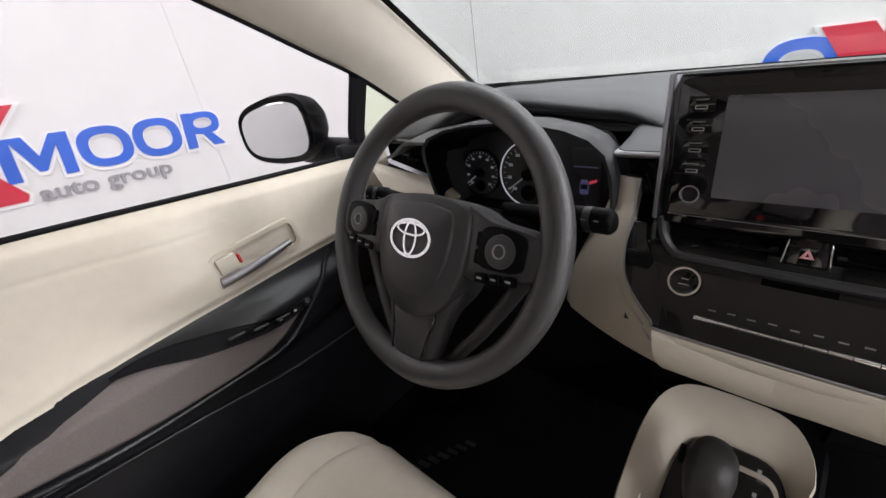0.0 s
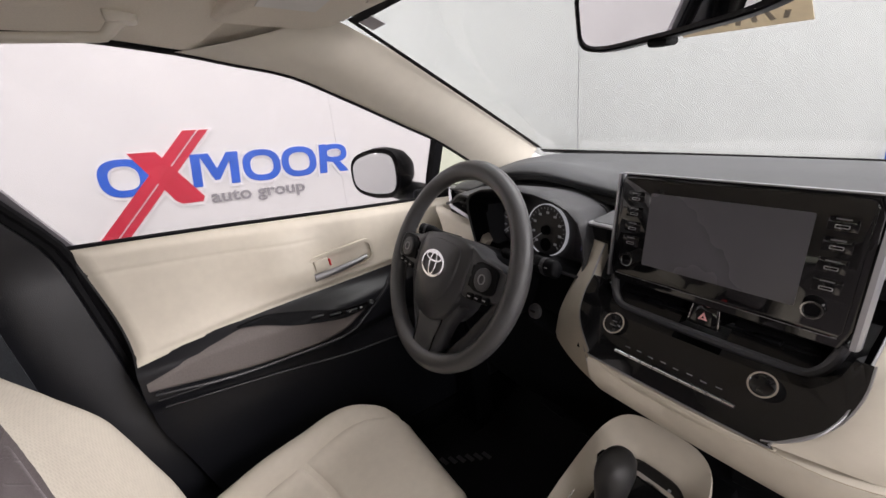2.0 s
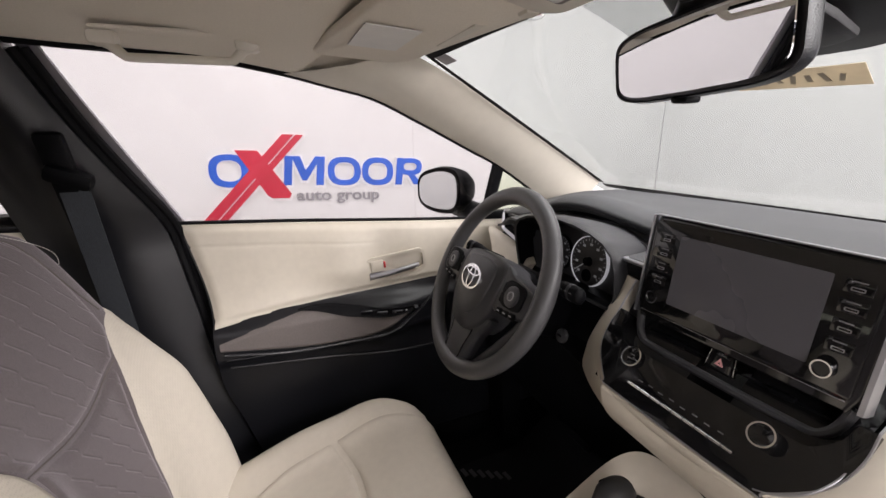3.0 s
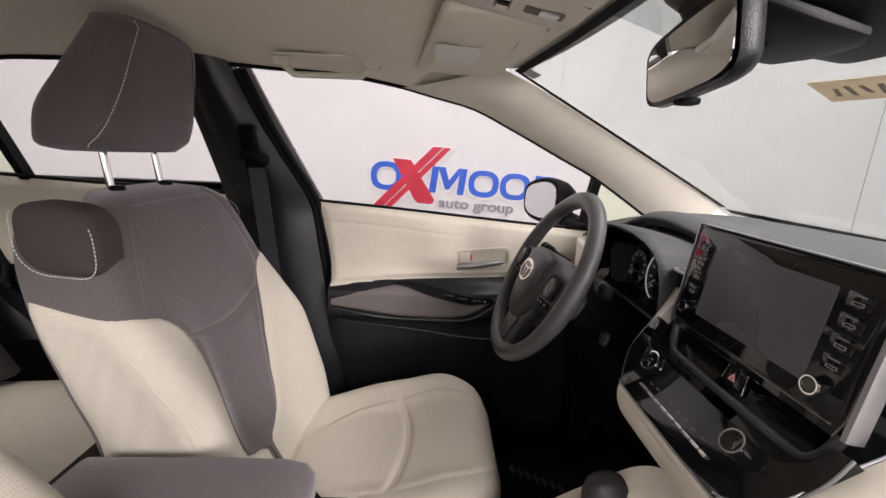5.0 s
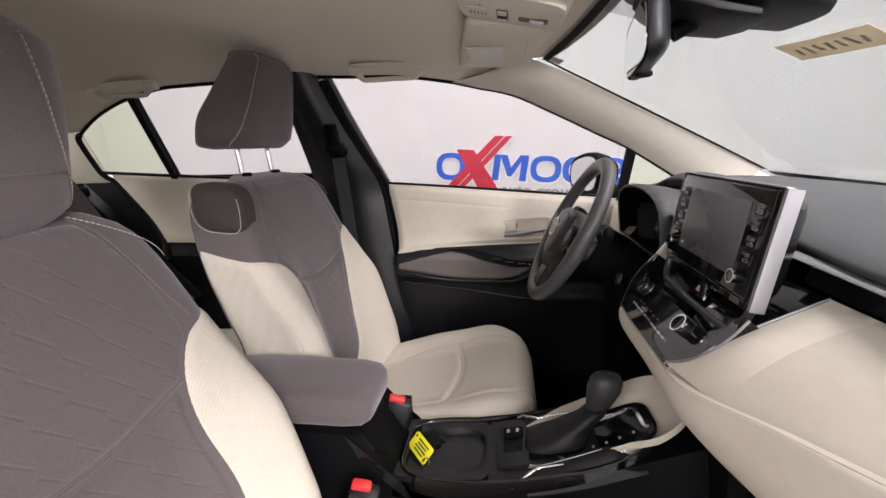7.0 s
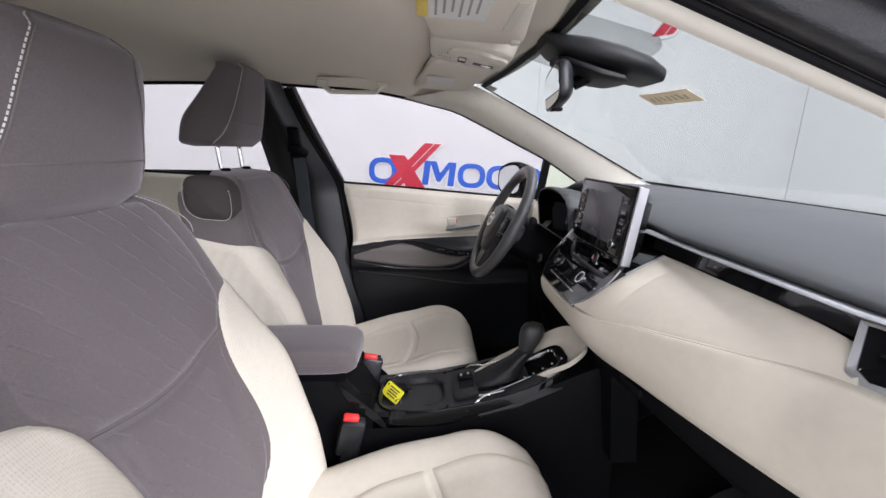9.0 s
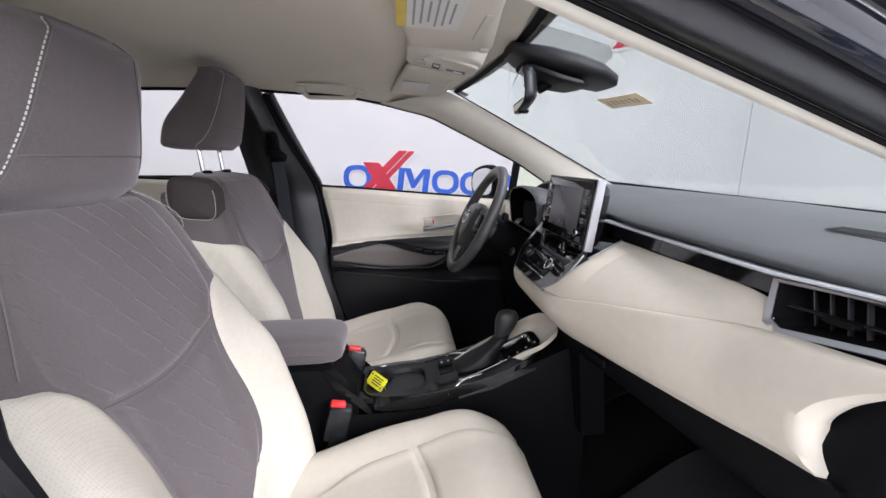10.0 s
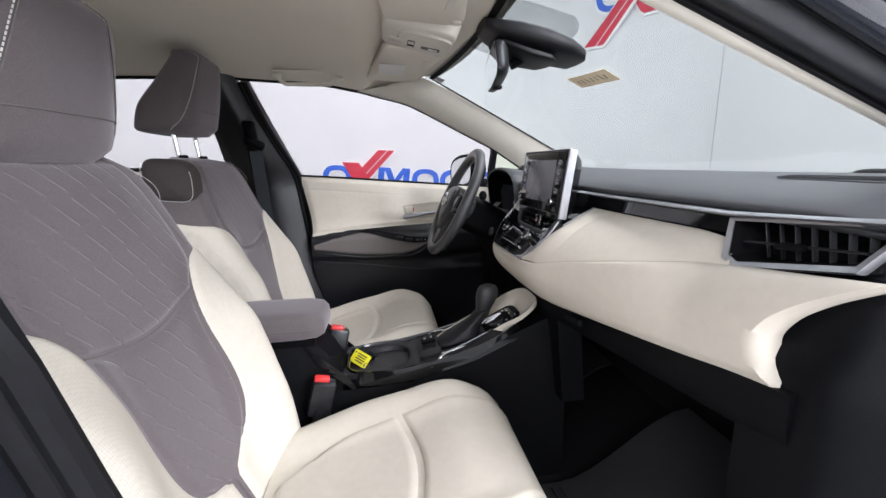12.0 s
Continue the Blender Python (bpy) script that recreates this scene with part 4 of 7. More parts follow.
def puffed(point, sl, sr, v0, v1, nu, nv, puff=0.006, rim=0.10):
    """A padded panel of the seat between s = sl(v)..sr(v) and v = v0(p)..v1(p)."""
    def fn(p, q):
        v = v0(p) + (v1(p) - v0(p)) * q
        s = sl(v) + (sr(v) - sl(v)) * p
        e = smooth(0, rim, min(p, 1 - p)) * smooth(0, rim, min(q, 1 - q))
        return point(s, v, -0.004 + (puff + 0.004) * math.sqrt(e))
    return bm_grid(fn, nu, nv)


def moved(bm, place):
    bmesh.ops.translate(bm, vec=place, verts=bm.verts)
    return bm


def front_seat(cx, cy, drop, label, slide=0.0, nod=0.0):
    base = Vector((cx, cy, 0.28))
    at = Vector((cx, cy, 0))
    ahead = Vector((cx, cy + slide, 0))
    top_at = Vector((cx, cy + nod, 0))
    seat = thing("front_seat", base, label, "car seat", "front seats")
    S = [-1.5 + 3.0 * k / 44 for k in range(45)]
    rings = []
    for j in range(37):
        v = j / 36
        ring = [back_point(s, v) for s in S]
        a, b = ring[-1], ring[0]
        ring += [a.lerp(b, k / 6) for k in range(1, 6)]
        rings.append(ring)
    back = part("backrest", moved(bm_loft(rings), at), M_GREY, seat, "dark grey fabric backrest", 60)

    def sb(v):
        return curve(((0.0, 0.02), (0.165, 0.03), (0.18, 0.14), (0.20, 0.26), (0.23, 0.34), (0.28, 0.39), (0.36, 0.42), (0.46, 0.44), (0.55, 0.48), (0.62, 0.54), (0.68, 0.66), (0.71, 0.78), (0.74, 0.88)), v)
    inward = 1 if cx < 0 else -1

    def lean(v):
        """How far the centre panel leans towards the middle of the car."""
        return inward * 0.10 * smooth(0.60, 0.25, v)
    for sg in (-1, 1):
        def top(p):
            return 0.690 + 0.018 * min(1.0, p / 0.15) ** 0.5 + 0.075 * p
        part("side_bolster", moved(puffed(back_point, lambda v: sg * sb(v) + lean(v), lambda v: sg * 1.5, lambda p: 0.02, top, 30, 44, 0.006, 0.05), at), M_BEIGE_MESH, back, "beige mesh fabric side bolster", 60)
        # seam down the bolster between front and side cloth
        part("bolster_seam", moved(bm_tube([back_point(sg * (0.98 + 0.12 * k / 30), 0.03 + 0.60 * k / 30, 0.0055) for k in range(31)], 0.0012, 5), at), M_BEIGE, back)

    def seam(p):
        return 0.605 - 0.040 * (1 - (2 * p - 1) ** 2)
    part("lower_centre", moved(puffed(back_point, lambda v: -sb(v) + 0.01 + lean(v), lambda v: sb(v) - 0.01 + lean(v), lambda p: 0.02, lambda p: seam(p) - 0.004, 36, 30, 0.005, 0.04), at), M_QUILT, back, "quilted dark grey centre panel", 60)

    part("centre_seam", moved(bm_tube([back_point((2 * k / 30 - 1) * sb(seam(k / 30)), seam(k / 30), 0.0008) for k in range(31)], 0.0013, 5), at), M_PAD, back, "pressed seam across the backrest")

    def ub(v):
        return curve(((0.46, 0.46), (0.55, 0.48), (0.62, 0.54), (0.70, 0.70), (0.78, 0.71), (0.9, 0.66), (0.96, 0.63)), v)
    part("upper_centre", moved(puffed(back_point, lambda v: -ub(v), lambda v: ub(v), lambda p: seam(p) + 0.004, lambda p: 0.955, 36, 30, 0.005, 0.04), at), M_QUILT, back, "quilted dark grey upper panel", 60)
    for sg in (-1, 1):
        def cap(t, a, grow=0.0):
            """The rounded side pad at the shoulder: t from inside to outside, a round it."""
            k = math.sqrt(max(0.0, 1 - max(0.0, (t - 0.45) / 0.55) ** 2.6)) if t < 1 else 0.0
            c, sn = math.cos(a), math.sin(a)
            k = max(k, 0.05)
            return Vector((sg * (0.190 + 0.066 * t + grow), -0.324 + math.copysign(abs(c) ** 0.6, c) * (0.062 * k + grow), 1.086 + 0.012 * (-c) + math.copysign(abs(sn) ** 0.6, sn) * (0.055 * k + grow)))
        if cx < 0 and sg > 0:
            part("shoulder_cap", moved(bm_loft([[cap(t, 2 * math.pi * q / 36) for q in range(36)] for t in (0, 0.3, 0.5, 0.6, 0.7, 0.78, 0.85, 0.91, 0.96, 0.99, 1.0)]), at), M_CAP, back, "darker grey shoulder side pad with pale stitching", 60)
            stitches([cap(0.74, math.pi + math.pi * q / 36, 0.0030) + at for q in range(-6, 43)], back, 0.0008)
        part("shoulder_seam", moved(bm_tube([back_point(sg * curve(((0, 0.64), (0.4, 0.68), (0.75, 0.73), (1, 0.78)), k / 30), 0.965 - 0.245 * k / 30, 0.0010) for k in range(31)], 0.0014, 5), at), M_PAD, back, "sewn shoulder seam")
        if sg > 0:
            continue
        pts = [back_point(sg * (0.60 + 0.42 * k / 24), 0.955 - 0.10 * k / 24, 0.0085) + at for k in range(25)]
        stitches(pts, back, 0.0006)
    # cushion
    rings = []
    for j in range(37):
        v = 1.08 * j / 36
        ring = [cush_point(s, v) for s in S]
        a, b = ring[-1], ring[0]
        ring += [a.lerp(b, k / 6) for k in range(1, 6)]
        rings.append(ring)
    cushion = part("cushion", moved(bm_loft(rings), ahead), M_BEIGE, seat, "beige vinyl seat cushion with sewn panels", 60)

    def insert_front(p):
        return 0.505 + 0.065 * math.sin(math.pi * p)

    def insert_half(v):
        return curve(((0.03, 0.16), (0.12, 0.38), (0.21, 0.53), (0.32, 0.59), (0.7, 0.62), (1.02, 0.62)), v)
    part("cushion_insert", moved(puffed(cush_point, lambda v: -insert_half(v), lambda v: insert_half(v), lambda p: 0.03, insert_front, 30, 26, 0.006, 0.035), ahead), M_BEIGE, cushion, "beige sewn centre panel", 60)
    part("cushion_nose", moved(puffed(cush_point, lambda v: -insert_half(v) - 0.10 * (v - 0.5), lambda v: insert_half(v) + 0.10 * (v - 0.5), lambda p: insert_front(p) + 0.008, lambda p: 1.02, 30, 26, 0.005, 0.035), ahead), M_BEIGE, cushion, "beige sewn front panel", 60)
    for sg in (-1, 1):
        part("side_seam", moved(bm_tube([cush_point(sg * (1.02 + 0.05 * math.sin(3 * k / 30)), 0.12 + 0.80 * k / 30, 0.0005) for k in range(31)], 0.0014, 5), ahead), M_PAD, cushion)
    part("side_valance", moved(bm_box((math.copysign(0.225, cx), 0.05, 0.40), (0.035, 0.40, 0.12), 0.015), ahead), M_BLACK, seat, "black plastic side cover")
    part("seat_rail", moved(bm_box((0, 0.06, 0.315), (0.40, 0.46, 0.07), 0.01), ahead), M_BLACK, seat, "black steel seat rail")
    # headrest
    hz = 1.215 - drop

    HW = ((0, 0.098), (0.03, 0.118), (0.10, 0.131), (0.3, 0.137), (0.6, 0.134), (0.82, 0.124), (0.92, 0.114), (0.97, 0.103), (1, 0.080))
    HD = ((0, 0.050), (0.03, 0.066), (0.10, 0.075), (0.3, 0.071), (0.6, 0.048), (0.82, 0.033), (0.92, 0.028), (0.97, 0.022), (1, 0.012))

    def head_point(a, f, off=0.0):
        """A point of the headrest at angle a round it and height f; a quarter turn is its front."""
        w, d = curve(HW, f) + off, curve(HD, f) + off
        front = -0.336 + 0.034 * f - 0.018 * smooth(0.12, 0.0, f) - 0.020 * smooth(0.90, 1.0, f)
        c, sn = math.cos(a), math.sin(a)
        e = 0.50
        crown = 0.010 * (1 - c * c) if sn > 0 else 0.0
        return Vector((math.copysign(abs(c) ** e, c) * w, front - d + math.copysign(abs(sn) ** e, sn) * d + off + crown - 0.010, hz + 0.226 * f))
    head = part("headrest", moved(bm_loft([[head_point(2 * math.pi * k / 56, f) for k in range(56)] for f in [0, 0.012, 0.03, 0.06, 0.1] + [0.15 + 0.05 * j for j in range(16)] + [0.93, 0.96, 0.98, 0.993, 1.0]]), top_at), M_GREY, seat, "dark grey fabric headrest with pale stitching", 60)
    for sg in (-1, 1):
        pts = []
        for k in range(41):
            f = 0.03 + 0.955 * k / 40
            ang = radians(curve(((0.0, 14), (0.25, 44), (0.55, 59), (0.85, 66), (1.0, 68)), f))
            p = head_point(ang, f, 0.0006)
            pts.append(Vector((sg * p.x, p.y, p.z)) + top_at)
        stitches(pts, head, 0.0010)
        part("headrest_welt", bm_tube([p + Vector((-sg * 0.003, 0.0025, 0)) for p in pts], 0.0010, 5), M_PAD, head)
        low = []
        for k in range(25):
            t = k / 24
            ang = radians(90 - 86 * t) if sg > 0 else radians(90 + 86 * t)
            f = 0.29 - 0.27 * smooth(0.42, 1.0, t)
            low.append(head_point(ang, f, 0.0005) + top_at)
        part("headrest_seam", bm_tube(low, 0.0012, 5), M_PAD, head)
    for sx in (-0.068, 0.068):
        part("post", moved(bm_tube(((sx, -0.405, hz + 0.02), (sx, -0.392, 1.10)), 0.0065, 12), top_at), M_CHROME, seat, "chrome headrest post")
        part("post_collar", moved(bm_lathe(((0.0, 0), (0.013, 0), (0.013, 0.006), (0.010, 0.009), (0.0, 0.009)), axes((sx, -0.386, 1.146), (1, 0, 0), (0, 1, 0)), 20), top_at), M_BLACK, seat, "black post collar")
    return seat


front_seat(-0.372, -0.038, 0.0, "driver seat in beige and dark grey, headrest raised on chrome posts", 0.038, 0.033)
front_seat(0.364, 0.026, 0.089, "passenger seat in beige and dark grey, its headrest pushed down", 0.054, 0.070)


def buckle(x, y, z, lean):
    b = thing("belt_buckle", (x, y, z - 0.12), "black seat belt buckle with a red button", "belt buckle", "belt buckles")
    t = pose(0, 0, 0, -14, lean, 8)
    part("body", bm_box((x, y, z - 0.040), (0.032, 0.054, 0.092), 0.008, t), M_DOORBLACK, b)
    part("stalk", bm_box((x + 0.004, y - 0.015, z - 0.11), (0.018, 0.03, 0.10), 0.005, t), M_RUBBER, b)
    part("button", bm_box(Vector((x, y, z)) + (t @ Vector((0, 0.002, 0.009))), (0.020, 0.036, 0.014), 0.005, t), M_RED, b, "red release button")
    return b


buckle(0.108, 0.020, 0.620, 6)
buckle(-0.072, 0.040, 0.672, -6)

# ---- rear bench ----
bench = thing("rear_bench", (0, -1.0, 0.30), "rear bench with beige cushion and dark grey backrest", "rear seat")
part("cushion", bm_loft([[Vector((0.70 * c, -0.86 + 0.34 * t, 0.40 + 0.17 * sn + 0.02 * t)) for c, sn in [(math.copysign(abs(math.cos(a)) ** 0.35, math.cos(a)), math.copysign(abs(math.sin(a)) ** 0.5, math.sin(a))) for a in [2 * math.pi * k / 40 for k in range(40)]]] for t in (-0.95, -0.6, 0, 0.6, 0.85, 0.97)]), M_BEIGE, bench, "beige vinyl rear cushion", 60)
part("backrest", bm_loft([[Vector((0.68 * c * (1 - 0.1 * f ** 3), -1.12 - 0.30 * f + 0.10 * sn * (1 - 0.5 * f ** 3), 0.55 + 0.58 * f)) for c, sn in [(math.copysign(abs(math.cos(a)) ** 0.4, math.cos(a)), math.copysign(abs(math.sin(a)) ** 0.5, math.sin(a))) for a in [2 * math.pi * k / 40 for k in range(40)]]] for f in (0, 0.1, 0.3, 0.6, 0.85, 0.96, 1.0)]), M_CAP, bench, "dark grey fabric rear backrest", 60)
for sx in (-1, 1):
    part("side_bolster", bm_loft([[Vector((sx * (0.615 + 0.060 * math.cos(a)), -1.09 - 0.30 * f + 0.085 * math.sin(a) * (1 - 0.4 * f ** 3), 0.56 + 0.555 * f)) for a in [2 * math.pi * k / 20 for k in range(20)]] for f in (0, 0.1, 0.3, 0.6, 0.85, 0.96, 1.0)]), M_CAP, bench, "dark grey side bolster", 60)
TONGUE = axes((-0.605, -1.116, 0.782), (1, -0.3, 0.0), (0, -0.45, 0.9))
part("belt_tongue", ring_plate(rounded(0.040, 0.038, 0.006), rounded(0.018, 0.018, 0.003), 0.003, TONGUE), M_SILVER, bench, "silver belt tongue plate")

# ---- dashboard ----
dash = thing("dashboard", (0, 0.75, 0.60), "dark grey upper dashboard with beige padded band and silver trim", "dashboard")


def hump(x):
    return smooth(-0.62, -0.52, x) * smooth(-0.11, -0.24, x)


def brow(x):
    """How far the pad over the cluster arches up."""
    return math.exp(-(((x + 0.43) / 0.15) ** 2))


def dash_top(u, v):
    x = -0.705 + 1.41 * u
    h = hump(x)
    yf = curve(((-0.705, 0.665), (-0.5, 0.668), (0, 0.690), (0.2, 0.668), (0.5, 0.668), (0.705, 0.665)), x)
    prof = ((0.0, (0.030, 0.000)), (0.06, (0.004, 0.004)), (0.12, (-0.003, 0.013)), (0.2, (0.006, 0.021)), (0.35, (0.045, 0.033)), (0.55, (0.13, 0.044)), (0.8, (0.27, 0.051)), (1.0, (0.50, 0.040)))
    dy, dz = curve(prof, v)
    dy += 0.040 * h * (1 - smooth(0.3, 0.6, v))
    dz += (0.024 * h + 0.026 * brow(x) * h) * (1 - smooth(0.25, 0.9, v))
    end = 1 - smooth(0.63, 0.71, abs(x)) * 0.55
    return Vector((x * (1 + 0.12 * v * v), min(yf + dy, 1.075 + 0.13 * (1 - (x / 0.7) ** 2)), 1.046 + dz * end))


# Black sheet put in as the shadow between brow and cluster hood.
part("brow_shade", bm_shell(lambda u, v: Vector((-0.655 + 0.53 * u, 0.742, 1.020 + (0.030 + 0.052 * hump(-0.655 + 0.53 * u) * (0.6 + 0.4 * brow(-0.655 + 0.53 * u))) * v)), 30, 4, (0, 0.02, 0)), M_BLACK, dash, "black sheet standing in for the shadow under the brow")
def shelf(u, v):
    x = -0.640 + 0.510 * u
    y0 = 0.606 + 0.122 * smooth(-0.525, -0.500, x) * smooth(-0.195, -0.215, x)
    return Vector((x, y0 + (0.746 - y0) * v, 1.0645 + 0.006 * v - 0.030 * smooth(0.13, 0.0, u) + 0.010 * math.sin(math.pi * u) * v))


part("cluster_shelf", bm_shell(shelf, 60, 8, (0, 0.0, -0.006)), M_DASH, dash, "dark grey shelf behind the cluster", 50)
part("upper_pad", bm_shell(dash_top, 90, 44, (0, 0.01, -0.010)), M_DASH, dash, "soft dark grey upper dash pad", 50)
# defroster grilles near the glass
for gx in (0.52, -0.52):
    gr = part("demist_grille", bm_prism(rounded(0.17, 0.035, 0.015), 0.004, axes((gx, 0.812, 1.0885), (1, -0.10, 0.0), (0, 1, 0.10)), 0.001), M_HOOD, dash, "dark demister grille")
    for k in range(7):
        part("slat", bm_box((gx, 0.800 + 0.0045 * k, 1.0930 + 0.0004 * k), (0.145, 0.0016, 0.002), 0), M_DASH, gr)
sens = part("sun_sensor", bm_lathe(((0, 0), (0.030, 0), (0.026, 0.006), (0.016, 0.010), (0, 0.011)), axes((0.42, 1.02, 1.092), (1, 0, 0), (0, 1, 0)), 24), M_BLACK, dash, "small black sensor dome")

PAD_KEYS = ((0.0, (0.665, 1.012, 0.520, 0.885, 0.548, 0.800)), (0.15, (0.660, 1.018, 0.506, 0.896, 0.548, 0.805)), (0.30, (0.664, 1.016, 0.548, 0.930, 0.560, 0.822)), (0.45, (0.668, 1.016, 0.598, 0.963, 0.575, 0.842)), (0.54, (0.664, 1.008, 0.632, 0.980, 0.588, 0.853)), (0.62, (0.650, 0.994, 0.632, 0.990, 0.600, 0.864)), (0.74, (0.640, 1.010, 0.634, 1.006, 0.612, 0.874)))


def pad_end(q):
    """Where the beige band ends beside the door, from its top (0) to its bottom (1)."""
    return curve(((0.0, 0.735), (0.08, 0.712), (0.22, 0.680), (0.40, 0.655), (0.58, 0.645), (0.78, 0.650), (1.0, 0.668)), q)


def band_point(s, x, v):
    ty, tz, my, mz, by, bz = curve(PAD_KEYS, x)
    y, z = ty + (my - ty) * v, tz + (mz - tz) * v
    b = 0.012 * math.sin(math.pi * v) * (1 - x / 0.545)
    c = 0.008 * math.sin(math.pi * v) ** 0.8 * (1 - smooth(0.15, 0.40, x)) if 0 < v < 1 else 0.0
    return Vector((s * x, y - b * 0.5 - 0.78 * c, z + b + 0.62 * c - 0.0025 * (1 - smooth(0, 0.06, 1 - v))))


for s in (-1, 1):
    def upper_pad(u, v, s=s):
        lo, hi = (0.215, 0.522 + 0.030 * v) if s > 0 else (0.536, 0.560)
        return band_point(s, lo + (hi - lo) * u, v)
    part("beige_upper_band", bm_shell(upper_pad, 40, 16, (0, 0.02, -0.01)), M_BEIGE, dash, "beige padded upper dash band", 50)
    if s > 0:
        EDGE_R = ((0.0, (0.100, 0.4975, 0.8985)), (0.16, (0.120, 0.5035, 0.9055)), (0.36, (0.148, 0.5215, 0.9290)), (0.55, (0.157, 0.5440, 0.9550)), (0.78, (0.157, 0.6020, 0.9900)), (1.0, (0.156, 0.6560, 1.0180)))

        def infill(u, v):
            a, b = Vector(curve(EDGE_R, 1 - v)), band_point(1, 0.215, v)
            return a.lerp(b, u) + Vector((0, -0.004, 0.006)) * math.sin(math.pi * u) * math.sin(math.pi * v)
        part("beige_inner_end", bm_shell(infill, 14, 20, (0, 0.02, -0.012)), M_BEIGE, dash, "beige dash band end beside the climate panel", 50)
        part("inner_end_line", bm_tube([Vector(curve(EDGE_R, 0.05 + 0.95 * k / 24)) + Vector((-0.001, -0.001, 0.001)) for k in range(25)], 0.0014, 6), M_SILVER, dash, "thin silver line along the beige end")
    part("gloss_wing", bm_shell(lambda u, v, s=s: band_point(s, 0.03 + 0.118 * u, v) + Vector((0, 0.009, -0.007)), 8, 12, (0, 0.02, -0.01)), M_GLOSS, dash, "gloss black wing beside the climate panel")

    def lower_pad(u, v, s=s):
        x = pad_end(v) * u
        ty, tz, my, mz, by, bz = curve(PAD_KEYS, x)
        y, z = my + (by - my) * v, mz + (bz - mz) * v
        b = 0.020 * math.sin(math.pi * (0.12 + 0.88 * v)) + 0.006
        roll = smooth(0.982, 1.0, u) ** 2 * 0.012
        return Vector((s * x, y - b + roll + 0.006 * smooth(0.9, 1, v) - 0.0025 * (1 - smooth(0, 0.05, v)) * -1, z + 0.002))
    if s > 0:
        part("beige_lower_band", bm_shell(lower_pad, 60, 26, (0, 0.020, 0.0)), M_BEIGE, dash, "beige padded lower dash band", 50)
        part("band_seam", bm_tube([lower_pad((0.10 + 0.44 * k / 30) / pad_end(0.0), 0.0) + Vector((0, -0.0015, 0.002)) for k in range(31)], 0.0006, 6), M_TANINK, dash, "pressed seam along the beige band")
        part("band_lip", bm_tube([lower_pad(1.0, 0.02 + 0.97 * k / 30) + Vector((-0.003, -0.001, 0)) for k in range(31)], 0.0016, 8), M_BEIGE, dash, "rolled beige edge of the dash band", 60)
    else:
        part("beige_lower_band", bm_shell(lambda u, v: lower_pad((0.112 - 0.010 * v) / pad_end(v) * u, v), 20, 26, (0, 0.020, 0.0)), M_BEIGE, dash, "beige lip under the climate panel", 50)
        part("beige_end_band", bm_shell(lambda u, v: lower_pad((0.470 + (pad_end(v) - 0.470) * u) / pad_end(v), v), 20, 26, (0, 0.020, 0.0)), M_BEIGE, dash, "beige dash end beside the driver door", 50)
    # dark end panel beyond the beige band
    part("end_panel", bm_shell(lambda u, v, s=s: Vector((s * (0.615 + 0.17 * u), 0.610 + 0.032 * smooth(0.17, 0.07, v) + 0.030 * smooth(0.05, 0.01, v) + 0.06 * smooth(0.5, 1, u) + 0.02 * smooth(0.35, 1.0, v), 1.000 - 0.66 * v)), 10, 20, (0, 0.06, 0)), M_BLACK, dash, "black dash end panel")
    # silver trim and gloss insert above the band
    if s > 0:
        part("silver_strip", bm_shell(lambda u, v: Vector((0.05 + 0.665 * u, 0.664 - 0.006 * u - 0.006 * math.sin(math.pi * u) - 0.005 * math.sin(math.pi * v), 1.0505 - 0.0060 * v + 0.012 * max(0.0, 0.05 + 0.665 * u - 0.52) / 0.2)), 40, 4, (0, 0.015, 0)), M_SILVER, dash, "satin silver dash strip")
        part("gloss_insert", bm_shell(lambda u, v: Vector((0.09 + 0.430 * u, 0.674 - 0.008 * u - 0.006 * v, 1.0450 - (0.027 - 0.002 * u) * v)), 20, 4, (0, 0.02, 0)), M_PIANO, dash, "gloss black dash insert")
    else:
        part("silver_strip", bm_shell(lambda u, v: Vector((-0.128 - 0.072 * u, 0.604 - 0.003 * math.sin(math.pi * v), 1.0635 - 0.0075 * v)), 12, 4, (0, 0.015, 0)), M_SILVER, dash, "satin silver dash strip")
        part("gloss_insert", bm_shell(lambda u, v: Vector((-0.120 - 0.088 * u, 0.612, 1.0555 - 0.045 * v)), 12, 4, (0, 0.02, 0)), M_PIANO, dash, "gloss black dash insert")

    # side air vent: a slanted box frame with slats
    outer = [(0.513, 1.043), (0.712, 1.061), (0.709, 1.043), (0.688, 1.005), (0.548, 0.979), (0.528, 0.987)]
    inner = [(0.523, 1.038), (0.702, 1.054), (0.699, 1.043), (0.681, 1.0125), (0.552, 0.988), (0.536, 0.994)]

    def dense(poly, n=8):
        out = []
        for a, b in zip(poly, poly[1:] + poly[:1]):
            out += [(a[0] + (b[0] - a[0]) * k / n, a[1] + (b[1] - a[1]) * k / n) for k in range(n)]
        return out

    def vy(z):
        return 0.652 + (z - 1.0) * 0.35
    o, i = dense(outer), dense(inner)
    part("vent_box", bm_loft([[Vector((s * x, vy(z) + 0.05, z)) for x, z in o], [Vector((s * x, vy(z) + 0.0035, z)) for x, z in o]], False, False), M_PIANO, dash, "black vent housing")
